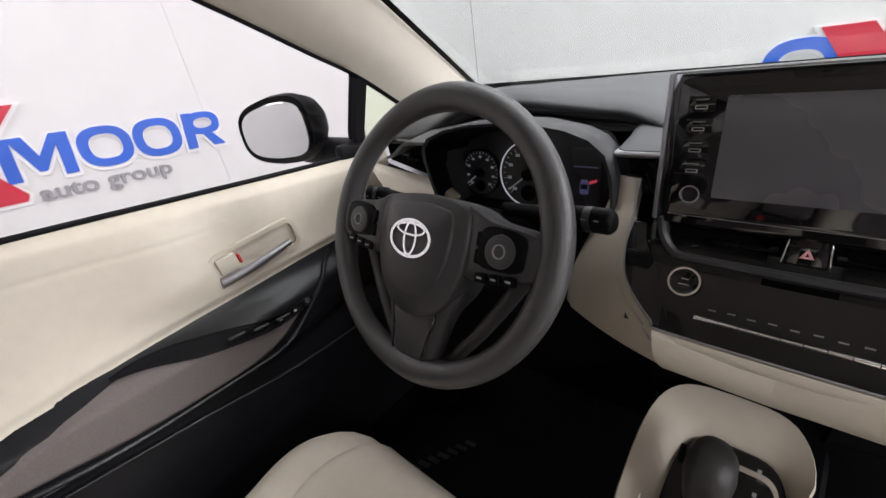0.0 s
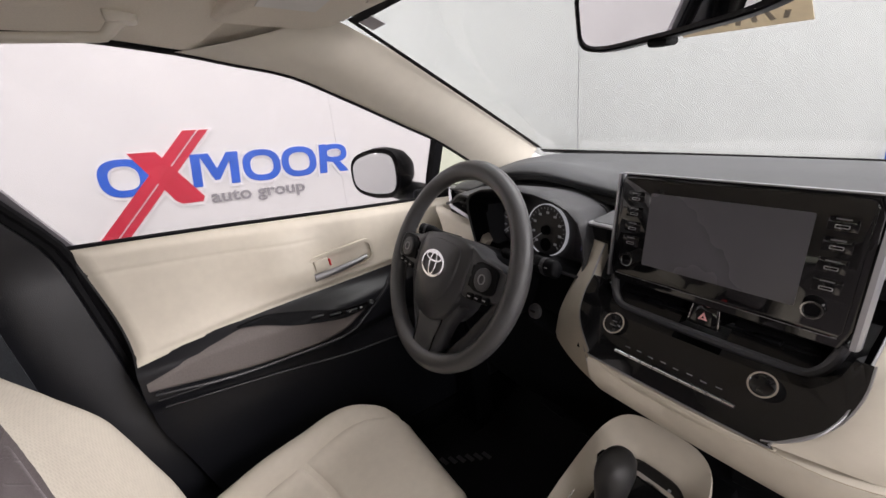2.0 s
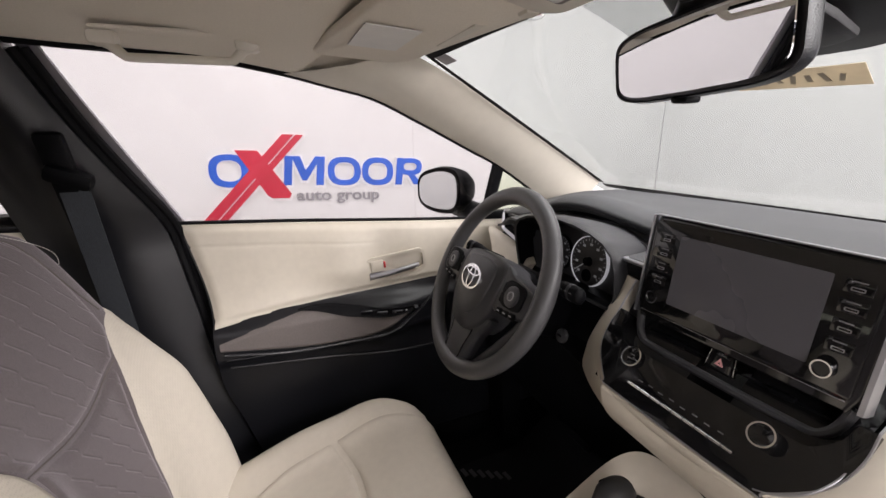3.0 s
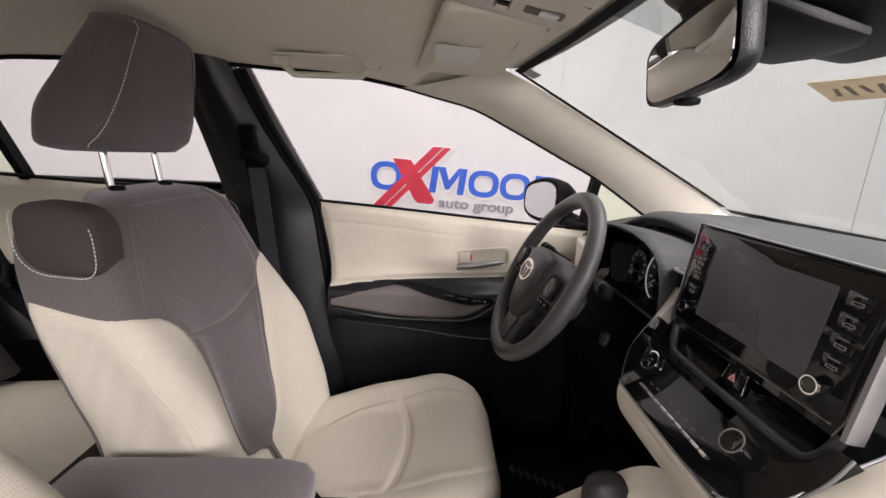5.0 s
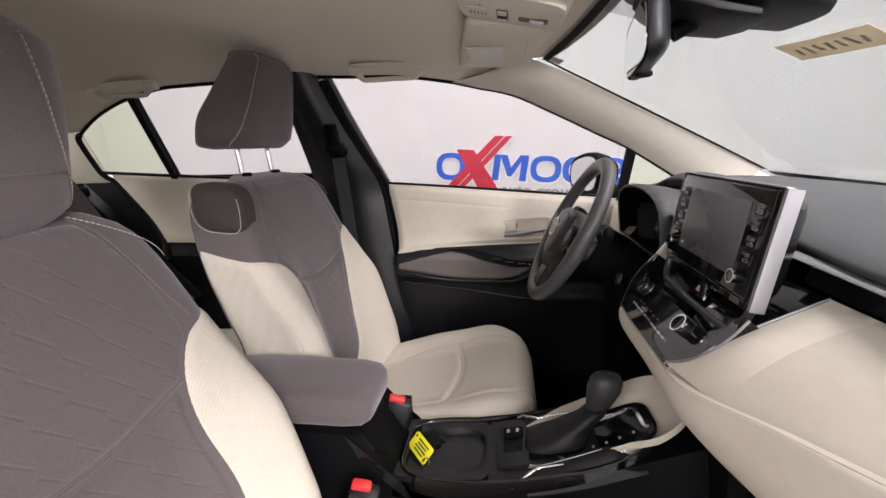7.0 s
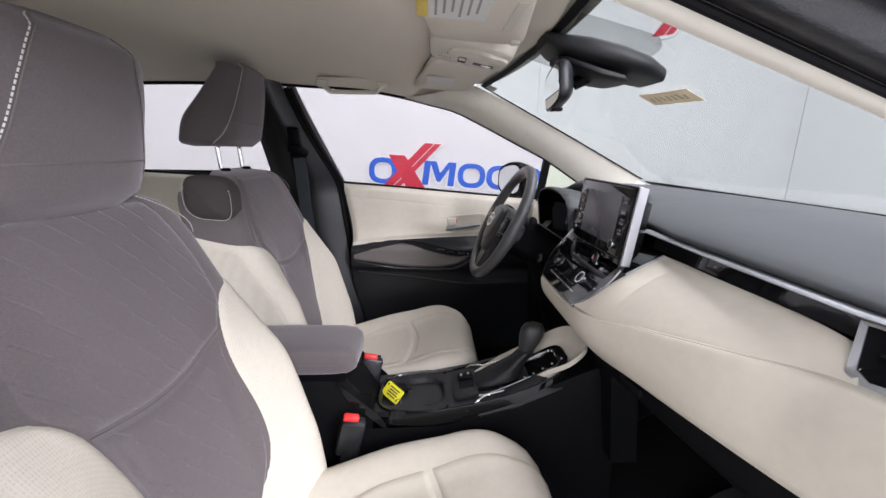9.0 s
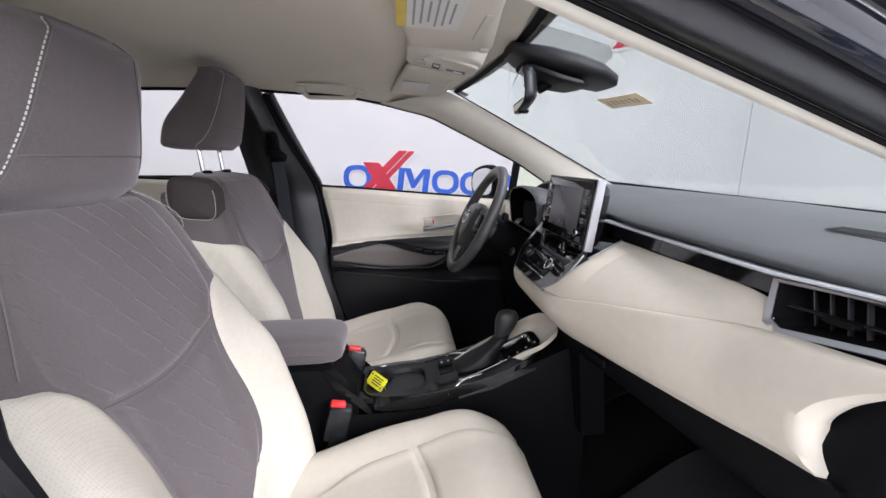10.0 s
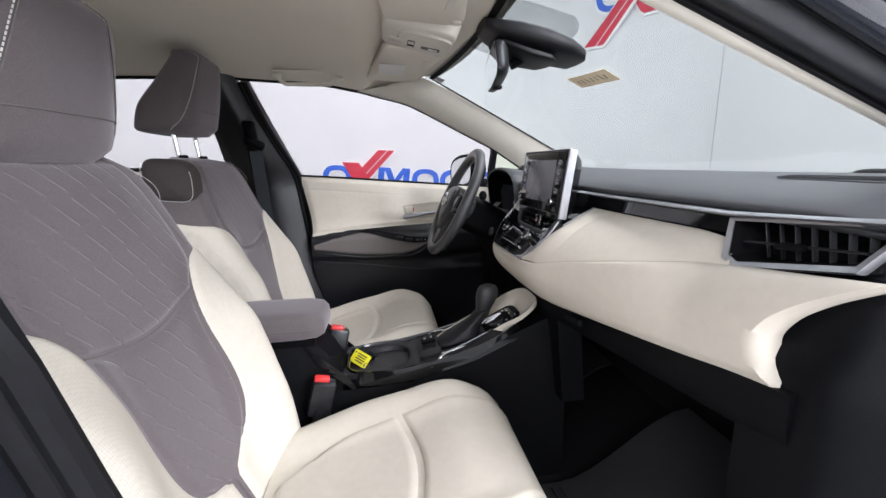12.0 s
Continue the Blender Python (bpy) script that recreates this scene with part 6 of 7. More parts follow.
OUTER = [(-0.160, 0.064), (-0.161, 0.030), (-0.150, -0.008), (-0.114, -0.046), (-0.095, -0.053), (0.095, -0.053), (0.114, -0.046), (0.150, -0.008), (0.161, 0.030), (0.160, 0.064)]
INNER = [(0.146, 0.064), (0.139, 0.036), (0.124, 0.022), (0.100, 0.018), (-0.100, 0.018), (-0.124, 0.022), (-0.139, 0.036), (-0.146, 0.064)]


def open_curve(pts, n=4):
    """A smooth open line through points."""
    out = []
    for k in range(len(pts) - 1):
        p0, p1, p2, p3 = (Vector(pts[min(len(pts) - 1, max(0, k + j - 1))]) for j in range(4))
        for j in range(n):
            t = j / n
            out.append(tuple(0.5 * ((2 * p1) + (p2 - p0) * t + (2 * p0 - 5 * p1 + 4 * p2 - p3) * t * t + (3 * p1 - p0 - 3 * p2 + p3) * t**3)))
    return out + [tuple(pts[-1])]


OUTER, INNER = open_curve(OUTER), open_curve(INNER)


def rim_strip(profile, first=0, last=99, taper=0.0):
    """Sweeps a profile of (outward, up) along the open outer edge of the panel."""
    rings = []
    chosen = list(enumerate(OUTER))[first:last]
    for i, (k, (x, y)) in enumerate(chosen):
        thin = 1 - taper * smooth(len(chosen) - 7, len(chosen) - 1, i)
        p, q = OUTER[max(0, k - 1)], OUTER[min(len(OUTER) - 1, k + 1)]
        t = Vector((q[0] - p[0], q[1] - p[1])).normalized()
        rings.append([HV @ Vector((x + t.y * o * thin, y - t.x * o * thin, h - 0.012 * (1 - thin))) for o, h in profile])
    return bm_loft(rings, True, True)


part("plate", bm_prism([(x, y) for x, y in OUTER + INNER], 0.045, HV @ Matrix.Translation((0, 0, -0.044)), 0.0012), M_PIANO, stack, "gloss black panel")
part("outline", rim_strip(((-0.0004, -0.002), (-0.0004, 0.0012), (0.0012, 0.0012), (0.0015, -0.0005), (0.0015, -0.002))), M_SILVER, stack, "thin silver outline")
part("surround", rim_strip(((0.003, -0.05), (0.003, -0.004), (0.009, -0.007), (0.014, -0.018), (0.016, -0.05)), 5, 28, 0.85), M_BEIGE, stack, "beige padded surround", 60)
for sx in (-1, 1):
    DM = HV @ Matrix.Translation((sx * 0.0925, 0.004, 0.001))
    r = 0.0150 if sx < 0 else 0.0132
    hgt = 0.004 if sx < 0 else 0.016
    dl = part("dial", bm_lathe(((0, 0), (r, 0), (r, hgt), (r * 0.92, hgt + 0.002), (r * 0.80, hgt + 0.001), (0, hgt)), DM, 40), M_PIANO, stack, "round push button" if sx < 0 else "temperature dial")
    part("dial_ring", ring_plate(ellipse(r * 1.05, r * 1.05), ellipse(r * 0.91, r * 0.91), 0.0025, DM @ Matrix.Translation((0, 0, hgt))), M_CHROME, dl, "chrome ring")
    if sx < 0:
        part("button_mark", bm_box((0, 0, 0), (0.010, 0.0014, 0.0006), 0, DM @ Matrix.Translation((0, -0.003, hgt + 0.0006))), M_DIMINK, dl)
        part("button_mark", bm_box((0, 0, 0), (0.007, 0.0014, 0.0006), 0, DM @ Matrix.Translation((0, 0.003, hgt + 0.0006))), M_DIMINK, dl)
part("toggle_bar", bm_loft([[HV @ Vector((x, -0.0300 + 0.0024 * math.cos(a), 0.002 + 0.0024 * math.sin(a))) for a in [2 * math.pi * k / 10 for k in range(10)]] for x in [-0.076 + 0.150 * j / 12 for j in range(13)]]), M_CHROME, stack, "bright row of climate toggles")
for k in range(8):
    part("toggle_gap", bm_box((0, 0, 0), (0.0006, 0.0052, 0.0050), 0, HV @ Matrix.Translation((-0.054 + 0.0165 * k, -0.030, 0.0022))), M_BLACK, stack)
    part("icon_bar", bm_box((0, 0, 0), (0.007, 0.0016, 0.0003), 0, HV @ Matrix.Translation((-0.062 + 0.0165 * k, -0.019 + 0.001 * (k % 2), 0.0017))), M_DIMINK, stack)

vents = thing("centre_vents", (0, 0.59, 0.965), "gloss black centre air vents with a hazard button between", "air vent")
VM = axes((0, 0.590, 0.972), (1, 0, 0), (0, 0.25, 1))
vo = [(-0.130, 0.026), (0.130, 0.026), (0.126, -0.006), (0.112, -0.022), (-0.112, -0.022), (-0.126, -0.006)]
vod = []
for k in range(6):
    a, b = vo[k], vo[(k + 1) % 6]
    vod += [(a[0] + (b[0] - a[0]) * j / 4, a[1] + (b[1] - a[1]) * j / 4) for j in range(4)]
part("vent_well", bm_loft([[VM @ Vector((x * 1.03, y * 1.1, 0.002)) for x, y in vod], [VM @ Vector((x, y, 0.004)) for x, y in vod], [VM @ Vector((x * 0.99, y * 0.95, -0.004)) for x, y in vod], [VM @ Vector((x * 0.97, y * 0.9, -0.05)) for x, y in vod]], True, False), M_BLACK, vents)
part("vent_lip", bm_tube([VM @ Vector((x, y, 0.010)) for x, y in [curve(((0, (-0.134, 0.020)), (0.12, (-0.126, -0.008)), (0.22, (-0.108, -0.024)), (0.5, (0, -0.026)), (0.78, (0.108, -0.024)), (0.88, (0.126, -0.008)), (1, (0.134, 0.020))), k / 40) for k in range(41)]], 0.006, 8), M_HUB, vents, "dark grey vent lip")
for sx in (-1, 1):
    for k in range(2):
        part("slat", bm_box((0, 0, 0), (0.094, 0.0030, 0.020), 0.001, VM @ Matrix.Translation((sx * 0.070, 0.012 - 0.016 * k, -0.010))), M_BLACK, vents)
    part("vent_tab", bm_box((0, 0, 0), (0.026, 0.006, 0.014), 0.002, VM @ Matrix.Translation((sx * 0.070, -0.003, -0.001))), M_BLACK, vents, "vent adjuster tab")
hz = part("hazard_button", bm_prism([(-0.014, 0.018), (0.014, 0.018), (0.017, -0.013), (-0.017, -0.013)], 0.012, VM @ Matrix.Translation((0, 0.0, -0.002)), 0.002), M_PIANO, vents, "gloss hazard light button")
part("hazard_triangle", ring_plate([(0, 0.0062), (-0.0058, -0.004), (0.0058, -0.004)], [(0, 0.0016), (-0.0018, -0.0020), (0.0018, -0.0020)], 0.0006, VM @ Matrix.Translation((0, 0.0, 0.0105))), M_PALERED, hz, "pale red warning triangle")
for sx in (-1, 1):
    part("bright_edge", bm_box((0, 0, 0), (0.0016, 0.026, 0.008), 0.0006, VM @ Matrix.Translation((sx * 0.0175, 0.0, 0.004)) @ pose(0, 0, 0, 0, 0, sx * 6)), M_CHROME, hz)

# ---- centre console ----
con = thing("centre_console", (-0.01, 0.15, 0.30), "black centre console with gloss trim, cup holders and shifter surround", "centre console")
CXC = -0.026


def con_z(y):
    return curve(((-0.35, 0.60), (0.05, 0.600), (0.22, 0.606), (0.30, 0.622), (0.40, 0.650), (0.50, 0.692), (0.60, 0.735)), y)


def con_top(y):
    return con_z(y) - (0.090 if 0.03 < y < 0.245 else 0.004)


part("side_wall", bm_loft([[Vector((CXC + x, y, z)) for x, z in ((-0.125, 0.28), (-0.118, 0.50), (-0.097, con_z(y) - 0.028), (-0.090, con_top(y) - 0.004), (0.090, con_top(y) - 0.004), (0.097, con_z(y) - 0.028), (0.118, 0.50), (0.125, 0.28))] for y in [-0.35 + 0.99 * k / 30 for k in range(31)]]), M_BLACK, con, "black console body", 50)
# gloss rim round the cup holder and shifter
rimo = []
for k in range(48):
    a = 2 * math.pi * k / 48
    c, sn = math.cos(a), math.sin(a)
    x = math.copysign(abs(c) ** 0.45, c) * 0.094
    y = 0.305 + math.copysign(abs(sn) ** 0.45, sn) * 0.235
    rimo.append((x, y))


def rr(k, dz, ky=1.0):
    return [Vector((CXC + x * k, 0.305 + (y - 0.305) * ky, con_z(0.305 + (y - 0.305) * ky) + dz)) for x, y in rimo]


part("gloss_rim", bm_loft([rr(1.035, -0.026, 1.010), rr(1.025, -0.023, 1.008), rr(1.0, 0.006, 1.0), rr(0.985, 0.009, 0.992), rr(0.93, 0.008, 0.970), rr(0.90, 0.002, 0.955), rr(0.89, -0.006, 0.95)], True, False), M_GLOSS, con, "gloss black console rim", 50)
for s in (-1, 1):
    part("silver_blade", bm_loft([[Vector((CXC + s * (x + w * math.cos(a)), y, con_z(y) + dz + w * 0.8 * math.sin(a))) for a in [2 * math.pi * k / 10 for k in range(10)]] for y, x, dz, w in ((0.281, 0.0945, -0.012, 0.0008), (0.290, 0.0920, -0.004, 0.0030), (0.312, 0.0830, 0.0085, 0.0042), (0.332, 0.0720, 0.0100, 0.0036), (0.345, 0.0680, 0.0085, 0.0020), (0.42, 0.0690, 0.0080, 0.0014), (0.52, 0.0690, 0.0080, 0.0012))]), M_CHROME, con, "bright silver console blade", 60)
part("top_plate", bm_shell(lambda u, v: (lambda y: Vector((CXC - 0.082 + 0.164 * u, y, con_z(y) + 0.0035)))(0.245 + 0.20 * v), 6, 12, (0, 0, -0.006)), M_TRAY, con, "charcoal console top plate")
# cup holder: a plate with one waisted well
def tray_ring(w, l, dz, waist=0.0, e=0.55):
    out = []
    for k in range(56):
        a = 2 * math.pi * k / 56
        c, sn = math.cos(a), math.sin(a)
        y = 0.146 + math.copysign(abs(sn) ** e, sn) * l
        x = math.copysign(abs(c) ** e, c) * w * (1 - waist * math.exp(-(((y - 0.155) / 0.022) ** 2)))
        out.append(Vector((CXC - 0.004 + x, y, con_z(y) + dz)))
    return out


tray = part("cup_tray", bm_loft([tray_ring(0.084, 0.102, -0.010, 0, 0.3), tray_ring(0.084, 0.102, 0.003, 0, 0.3), tray_ring(0.062, 0.092, 0.004, 0.2), tray_ring(0.059, 0.089, 0.001, 0.2), tray_ring(0.055, 0.085, -0.060, 0.2), tray_ring(0.046, 0.072, -0.066, 0.2)]), M_TRAY, con, "black cup holder tray with a waisted well", 50)
part("well_step", bm_shell(lambda u, v: Vector((CXC - 0.050 + 0.022 * u, 0.098 + 0.10 * v, 0.585 + 0.012 * u * (1 - v) + 0.010 * (1 - v))), 4, 8, (0, 0, -0.03)), M_BLACK, tray, "raised step in the well")
bk = part("brake_switch_panel", bm_prism(rounded(0.110, 0.060, 0.008), 0.008, axes((CXC + 0.004, 0.292, con_z(0.292) + 0.004), (1, 0, 0), (0, 1, 0.22)), 0.002), M_TRAY, con, "charcoal switch panel")
part("brake_switch", bm_box((-0.048, 0.292, con_z(0.292) + 0.0165), (0.028, 0.040, 0.012), 0.004, pose(0, 0, 0, 14, 0, 0)), M_BLACK, bk, "rocker switch")
for k in range(2):
    part("switch_mark", bm_box((-0.048, 0.282 + 0.018 * k, con_z(0.292) + 0.0206 + 0.0045 * k), (0.009, 0.006, 0.0016), 0, pose(0, 0, 0, 14, 0, 0)), M_GREYINK, bk)
part("switch_well", bm_box((-0.016, 0.292, con_z(0.292) + 0.0125), (0.030, 0.038, 0.006), 0.003, pose(0, 0, 0, 14, 0, 0)), M_RUBBER, bk)
# beige shifter surround: a raised ring, widest in front
so, si, sm = [], [], []
for k in range(48):
    a = 2 * math.pi * k / 48
    c, sn = math.cos(a), math.sin(a)
    sy = 0.440 + math.copysign(abs(sn) ** 0.55, sn) * 0.145
    so.append((math.copysign(abs(c) ** 0.55, c) * (0.066 + 0.022 * smooth(0.47, 0.535, sy) if c > 0 else 0.066 + 0.028 * smooth(0.30, 0.42, sy)), sy))
    si.append((0.010 + math.copysign(abs(c) ** 0.5, c) * 0.060, 0.420 + math.copysign(abs(sn) ** 0.5, sn) * 0.120))


def sring(pts, dz):
    return [Vector((CXC + x, y, con_z(y) + dz * (0.25 + 0.75 * smooth(0.30, 0.46, y)) + 0.020 * smooth(0.44, 0.58, y))) for x, y in pts]


def cheek_edge(y):
    """Inner top edge of the gloss cheek that stands against the beige surround."""
    return 0.060 + 0.026 * smooth(0.47, 0.535, y), con_z(y) + 0.0185 * (0.25 + 0.75 * smooth(0.30, 0.46, y)) + 0.019 * smooth(0.44, 0.58, y) + 0.001


def cheek(u, v):
    y = 0.315 + 0.195 * u
    x, z = cheek_edge(y)
    return Vector((CXC + 0.0985 + (x - 0.0985) * v, y, con_z(y) - 0.022 + (z - con_z(y) + 0.022) * math.sin(math.pi / 2 * v) ** 0.8 * (1 - 0.85 * smooth(0.70, 1.0, u))))


part("gloss_cheek", bm_shell(cheek, 24, 10, (-0.004, 0, -0.003)), M_TRAY, con, "charcoal cheek beside the shifter surround", 60)
part("cheek_line", bm_tube([Vector((CXC + cheek_edge(y)[0] + 0.003, y, cheek_edge(y)[1] + 0.0006)) for y in [0.318 + 0.125 * k / 24 for k in range(25)]], 0.0008, 6), M_SILVER, con, "thin bright line along the cheek")
part("shifter_surround", bm_loft([sring([(x * 1.005, 0.43 + (y - 0.43) * 1.003) for x, y in so], 0.004), sring(so, 0.012), sring([(x * 0.98, 0.43 + (y - 0.43) * 0.985) for x, y in so], 0.017), sring([(a[0] * 0.5 + b[0] * 0.5, a[1] * 0.5 + b[1] * 0.5) for a, b in zip(so, si)], 0.010), sring(si, -0.004), sring(si, -0.015)], True, False), M_BEIGE, con, "beige padded shifter surround", 60)
gate = part("shift_gate", bm_loft([sring([(0.010 + (x - 0.010) * 0.99, 0.42 + (y - 0.42) * 0.99) for x, y in si], -0.012), sring([(0.010 + (x - 0.010) * 0.99, 0.42 + (y - 0.42) * 0.99) for x, y in si], 0.000), sring([(0.010 + (x - 0.010) * 0.95, 0.42 + (y - 0.42) * 0.96) for x, y in si], 0.003), sring([(0.010 + (x - 0.010) * 0.3, 0.42 + (y - 0.42) * 0.3) for x, y in si], 0.002)]), M_GLOSS, con, "gloss black shift gate")
gl = [(x, y) for x, y in rounded(0.082, 0.150, 0.018)]
part("gate_line", bm_loft([[Vector((CXC + 0.016 + x * k, 0.445 + y * k, con_z(0.445 + y * k) + dz + 0.020 * smooth(0.44, 0.58, 0.445 + y * k))) for x, y in gl] for k, dz in ((1.0, 0.001), (1.0, 0.0075), (0.93, 0.0075), (0.92, 0.001))], True, False), M_CHROME, gate, "bright gate outline")
for k in range(5):
    y = 0.385 + 0.022 * k
    part("gate_letter_bar", bm_box((CXC + 0.036, y + 0.05, con_z(y + 0.05) + 0.004 + 0.020 * smooth(0.44, 0.58, y + 0.05)), (0.004, 0.005, 0.003), 0, pose(0, 0, 0, 20, 0, 0)), M_GREYINK, gate)
part("console_back", bm_loft([[Vector((CXC + x, y, z)) for x, z in ((-0.105, 0.30), (-0.092, 0.66), (-0.080, zt), (0.080, zt), (0.092, 0.66), (0.105, 0.30))] for y, zt in ((-0.36, 0.70), (0.0, 0.70), (0.035, 0.66), (0.065, 0.61))]), M_BLACK, con, "black rear console box")
for s in (-1, 1):
    part("gloss_flank", bm_shell(lambda u, v, s=s: Vector((CXC + s * (0.0935 + 0.004 * v), -0.02 + 0.10 * u + 0.03 * v, 0.695 - 0.09 * u - 0.05 * v)), 8, 4, (-s * 0.004, 0, 0)), M_GLOSS, con, "gloss black console flank")

AX = -0.010
arm = thing("armrest", (AX, -0.15, 0.70), "dark grey fabric-covered centre armrest lid", "armrest")
part("lid", bm_loft([[Vector((AX + x * w, y, 0.735 + zz + z * h)) for x, z in [(math.copysign(abs(math.cos(a)) ** 0.45, math.cos(a)), math.copysign(abs(math.sin(a)) ** 0.45, math.sin(a))) for a in [2 * math.pi * k / 36 for k in range(36)]]] for y, w, h, zz in ((-0.33, 0.060, 0.022, 0.0), (-0.32, 0.078, 0.034, 0.0), (-0.15, 0.080, 0.037, 0.002), (-0.02, 0.079, 0.036, 0.003), (0.012, 0.076, 0.031, 0.002), (0.026, 0.066, 0.022, 0.0), (0.030, 0.050, 0.012, -0.002))]), M_GREY, arm, "dark grey fabric lid", 60)

part("base", bm_loft([[Vector((AX + x, y, z)) for x, z in ((-0.070, 0.690), (-0.074, 0.708), (0.074, 0.708), (0.070, 0.690))] for y in (-0.31, -0.30, -0.02, 0.005)]), M_BLACK, arm, "black underside tray of the lid")
part("latch", bm_box((AX, 0.022, 0.706), (0.040, 0.014, 0.012), 0.004), M_BLACK, arm, "black latch lip")
part("lid_seam", bm_tube([(AX + 0.0800 * sx, y, 0.736) for sx, y in [(1, -0.31 + 0.31 * k / 12) for k in range(13)]], 0.0010, 5), M_PAD, arm, "sewn side seam")
# shifter
sh = thing("gear_shifter", (CXC, 0.40, 0.66), "black gear lever with leather boot and rounded knob", "gear lever")
BOOT = ((0.372, 0.644, 0.040, 0.060, 3.2), (0.374, 0.656, 0.039, 0.058, 3.0), (0.384, 0.668, 0.034, 0.049, 2.6), (0.400, 0.682, 0.029, 0.040, 2.3), (0.416, 0.695, 0.026, 0.033, 2.0), (0.430, 0.708, 0.023, 0.027, 2.0), (0.442, 0.724, 0.021, 0.024, 2.0))


def boot_ring(yc, z, w, l, e):
    out = []
    for k in range(40):
        a = 2 * math.pi * k / 40
        c, sn = math.cos(a), math.sin(a)
        fold = 1 + 0.05 * math.sin(5 * a + 40 * z) * smooth(0.645, 0.665, z) * smooth(0.72, 0.70, z)
        y = yc + math.copysign(abs(sn) ** (2 / e), sn) * l * fold
        out.append(Vector((CXC + math.copysign(abs(c) ** (2 / e), c) * w * fold, y, z + 0.24 * (y - yc))))
    return out


part("boot", bm_loft([boot_ring(*b) for b in BOOT]), M_TRAY, sh, "charcoal soft folded boot", 60)
part("boot_ring", bm_loft([boot_ring(0.372, 0.636, 0.044, 0.065, 3.4), boot_ring(0.372, 0.649, 0.044, 0.065, 3.4), boot_ring(0.372, 0.650, 0.039, 0.060, 3.2)], True, False), M_BLACK, sh, "black frame under the boot")
part("knob", bm_loft([[Vector((CXC - 0.006 + math.copysign(abs(math.cos(a)) ** 0.8, math.cos(a)) * w, yc + 0.012 + math.sin(a) * l, z)) for a in [2 * math.pi * k / 28 for k in range(28)]] for yc, z, w, l in ((0.430, 0.706, 0.016, 0.018), (0.434, 0.724, 0.018, 0.020), (0.439, 0.742, 0.022, 0.025), (0.444, 0.762, 0.0245, 0.030), (0.447, 0.779, 0.023, 0.029), (0.448, 0.789, 0.018, 0.023), (0.448, 0.794, 0.010, 0.012))]), M_KNOB, sh, "rounded black knob", 60)
part("knob_button", bm_box((CXC - 0.034, 0.464, 0.764), (0.006, 0.016, 0.018), 0.004), M_BLACK, sh)

# key tag lying in the cup holder
tag = thing("key_tag", (-0.012, 0.10, 0.612), "bright yellow key tag with a metal ring in the cup holder", "key tag")
TM = axes((-0.014, 0.106, 0.612), (0.74, 0.66, -0.10), (-0.56, 0.40, 0.68))
part("card", bm_prism(rounded(0.062, 0.036, 0.005), 0.0018, TM, 0.0004), M_YELLOW, tag, "yellow plastic tag")
for k in range(4):
    part("writing_bar", bm_box((0, 0, 0), (0.036 - 0.006 * (k % 2), 0.0030, 0.0004), 0, TM @ Matrix.Translation((0.002, 0.010 - 0.0065 * k, 0.0021))), M_INK, tag)
for sx in (-1, 1):
    part("hole_dot", bm_lathe(((0, 0), (0.0028, 0), (0.0028, 0.0004), (0, 0.0004)), TM @ Matrix.Translation((sx * 0.025, -sx * 0.010, 0.0019)), 14), M_INK, tag)
part("key_ring", bm_tube([TM @ Vector((0.034 + 0.009 * math.cos(a), -0.010 + 0.009 * math.sin(a), 0.003)) for a in [2 * math.pi * k / 24 for k in range(24)]], 0.0009, 6, True), M_CHROME, tag, "steel key ring")
part("fob", bm_box((-0.040, 0.112, 0.600), (0.03, 0.06, 0.014), 0.005, pose(0, 0, 0, 5, 10, 20)), M_BLACK, tag, "black key fob")
part("fob_button", bm_box((-0.030, 0.095, 0.608), (0.010, 0.010, 0.003), 0.001), M_RED, tag)
part("second_card", bm_box((0.012, 0.178, 0.572), (0.026, 0.034, 0.002), 0.0005, pose(0, 0, 0, 12, -8, 30)), M_YELLOW, tag, "second yellow tag partly hidden")

# ---- overhead ----
def grab(name, y0, y1, x0, x1, z):
    h = thing(name, (x0, y0, z), "beige fold-up grab handle on the headliner", "grab handle", "grab handles")
    pts = [Vector((x0 + (x1 - x0) * t, y0 + (y1 - y0) * t, z - 0.022 * smooth(0, 0.14, min(t, 1 - t)))) for t in [k / 24 for k in range(25)]]
    part("bar", bm_tube(pts, lambda t: 0.0085 + 0.003 * (1 - smooth(0, 0.15, min(t, 1 - t))), 12, flat=0.8), M_TRIM, h, "beige grab bar")
    for t in (0, 1):
        part("mount", bm_box((x0 + (x1 - x0) * t, y0 + (y1 - y0) * t, z + 0.004), (0.030, 0.038, 0.022), 0.007), M_TRIM, h)
    part("recess", bm_box(((x0 + x1) / 2 + 0.004, (y0 + y1) / 2, z + 0.017), (0.034, abs(y1 - y0) * 1.12, 0.006), 0.003, pose(0, 0, 0, 0, 0, math.degrees(math.atan2(-(x1 - x0), y1 - y0)))), M_HEAD, h)
    return h


grab("grab_handle", -0.155, 0.045, -0.520, -0.515, 1.416)
grab("grab_handle", -1.04, -0.84, -0.530, -0.545, 1.412)
grab("grab_handle", -0.155, 0.045, 0.520, 0.515, 1.440)


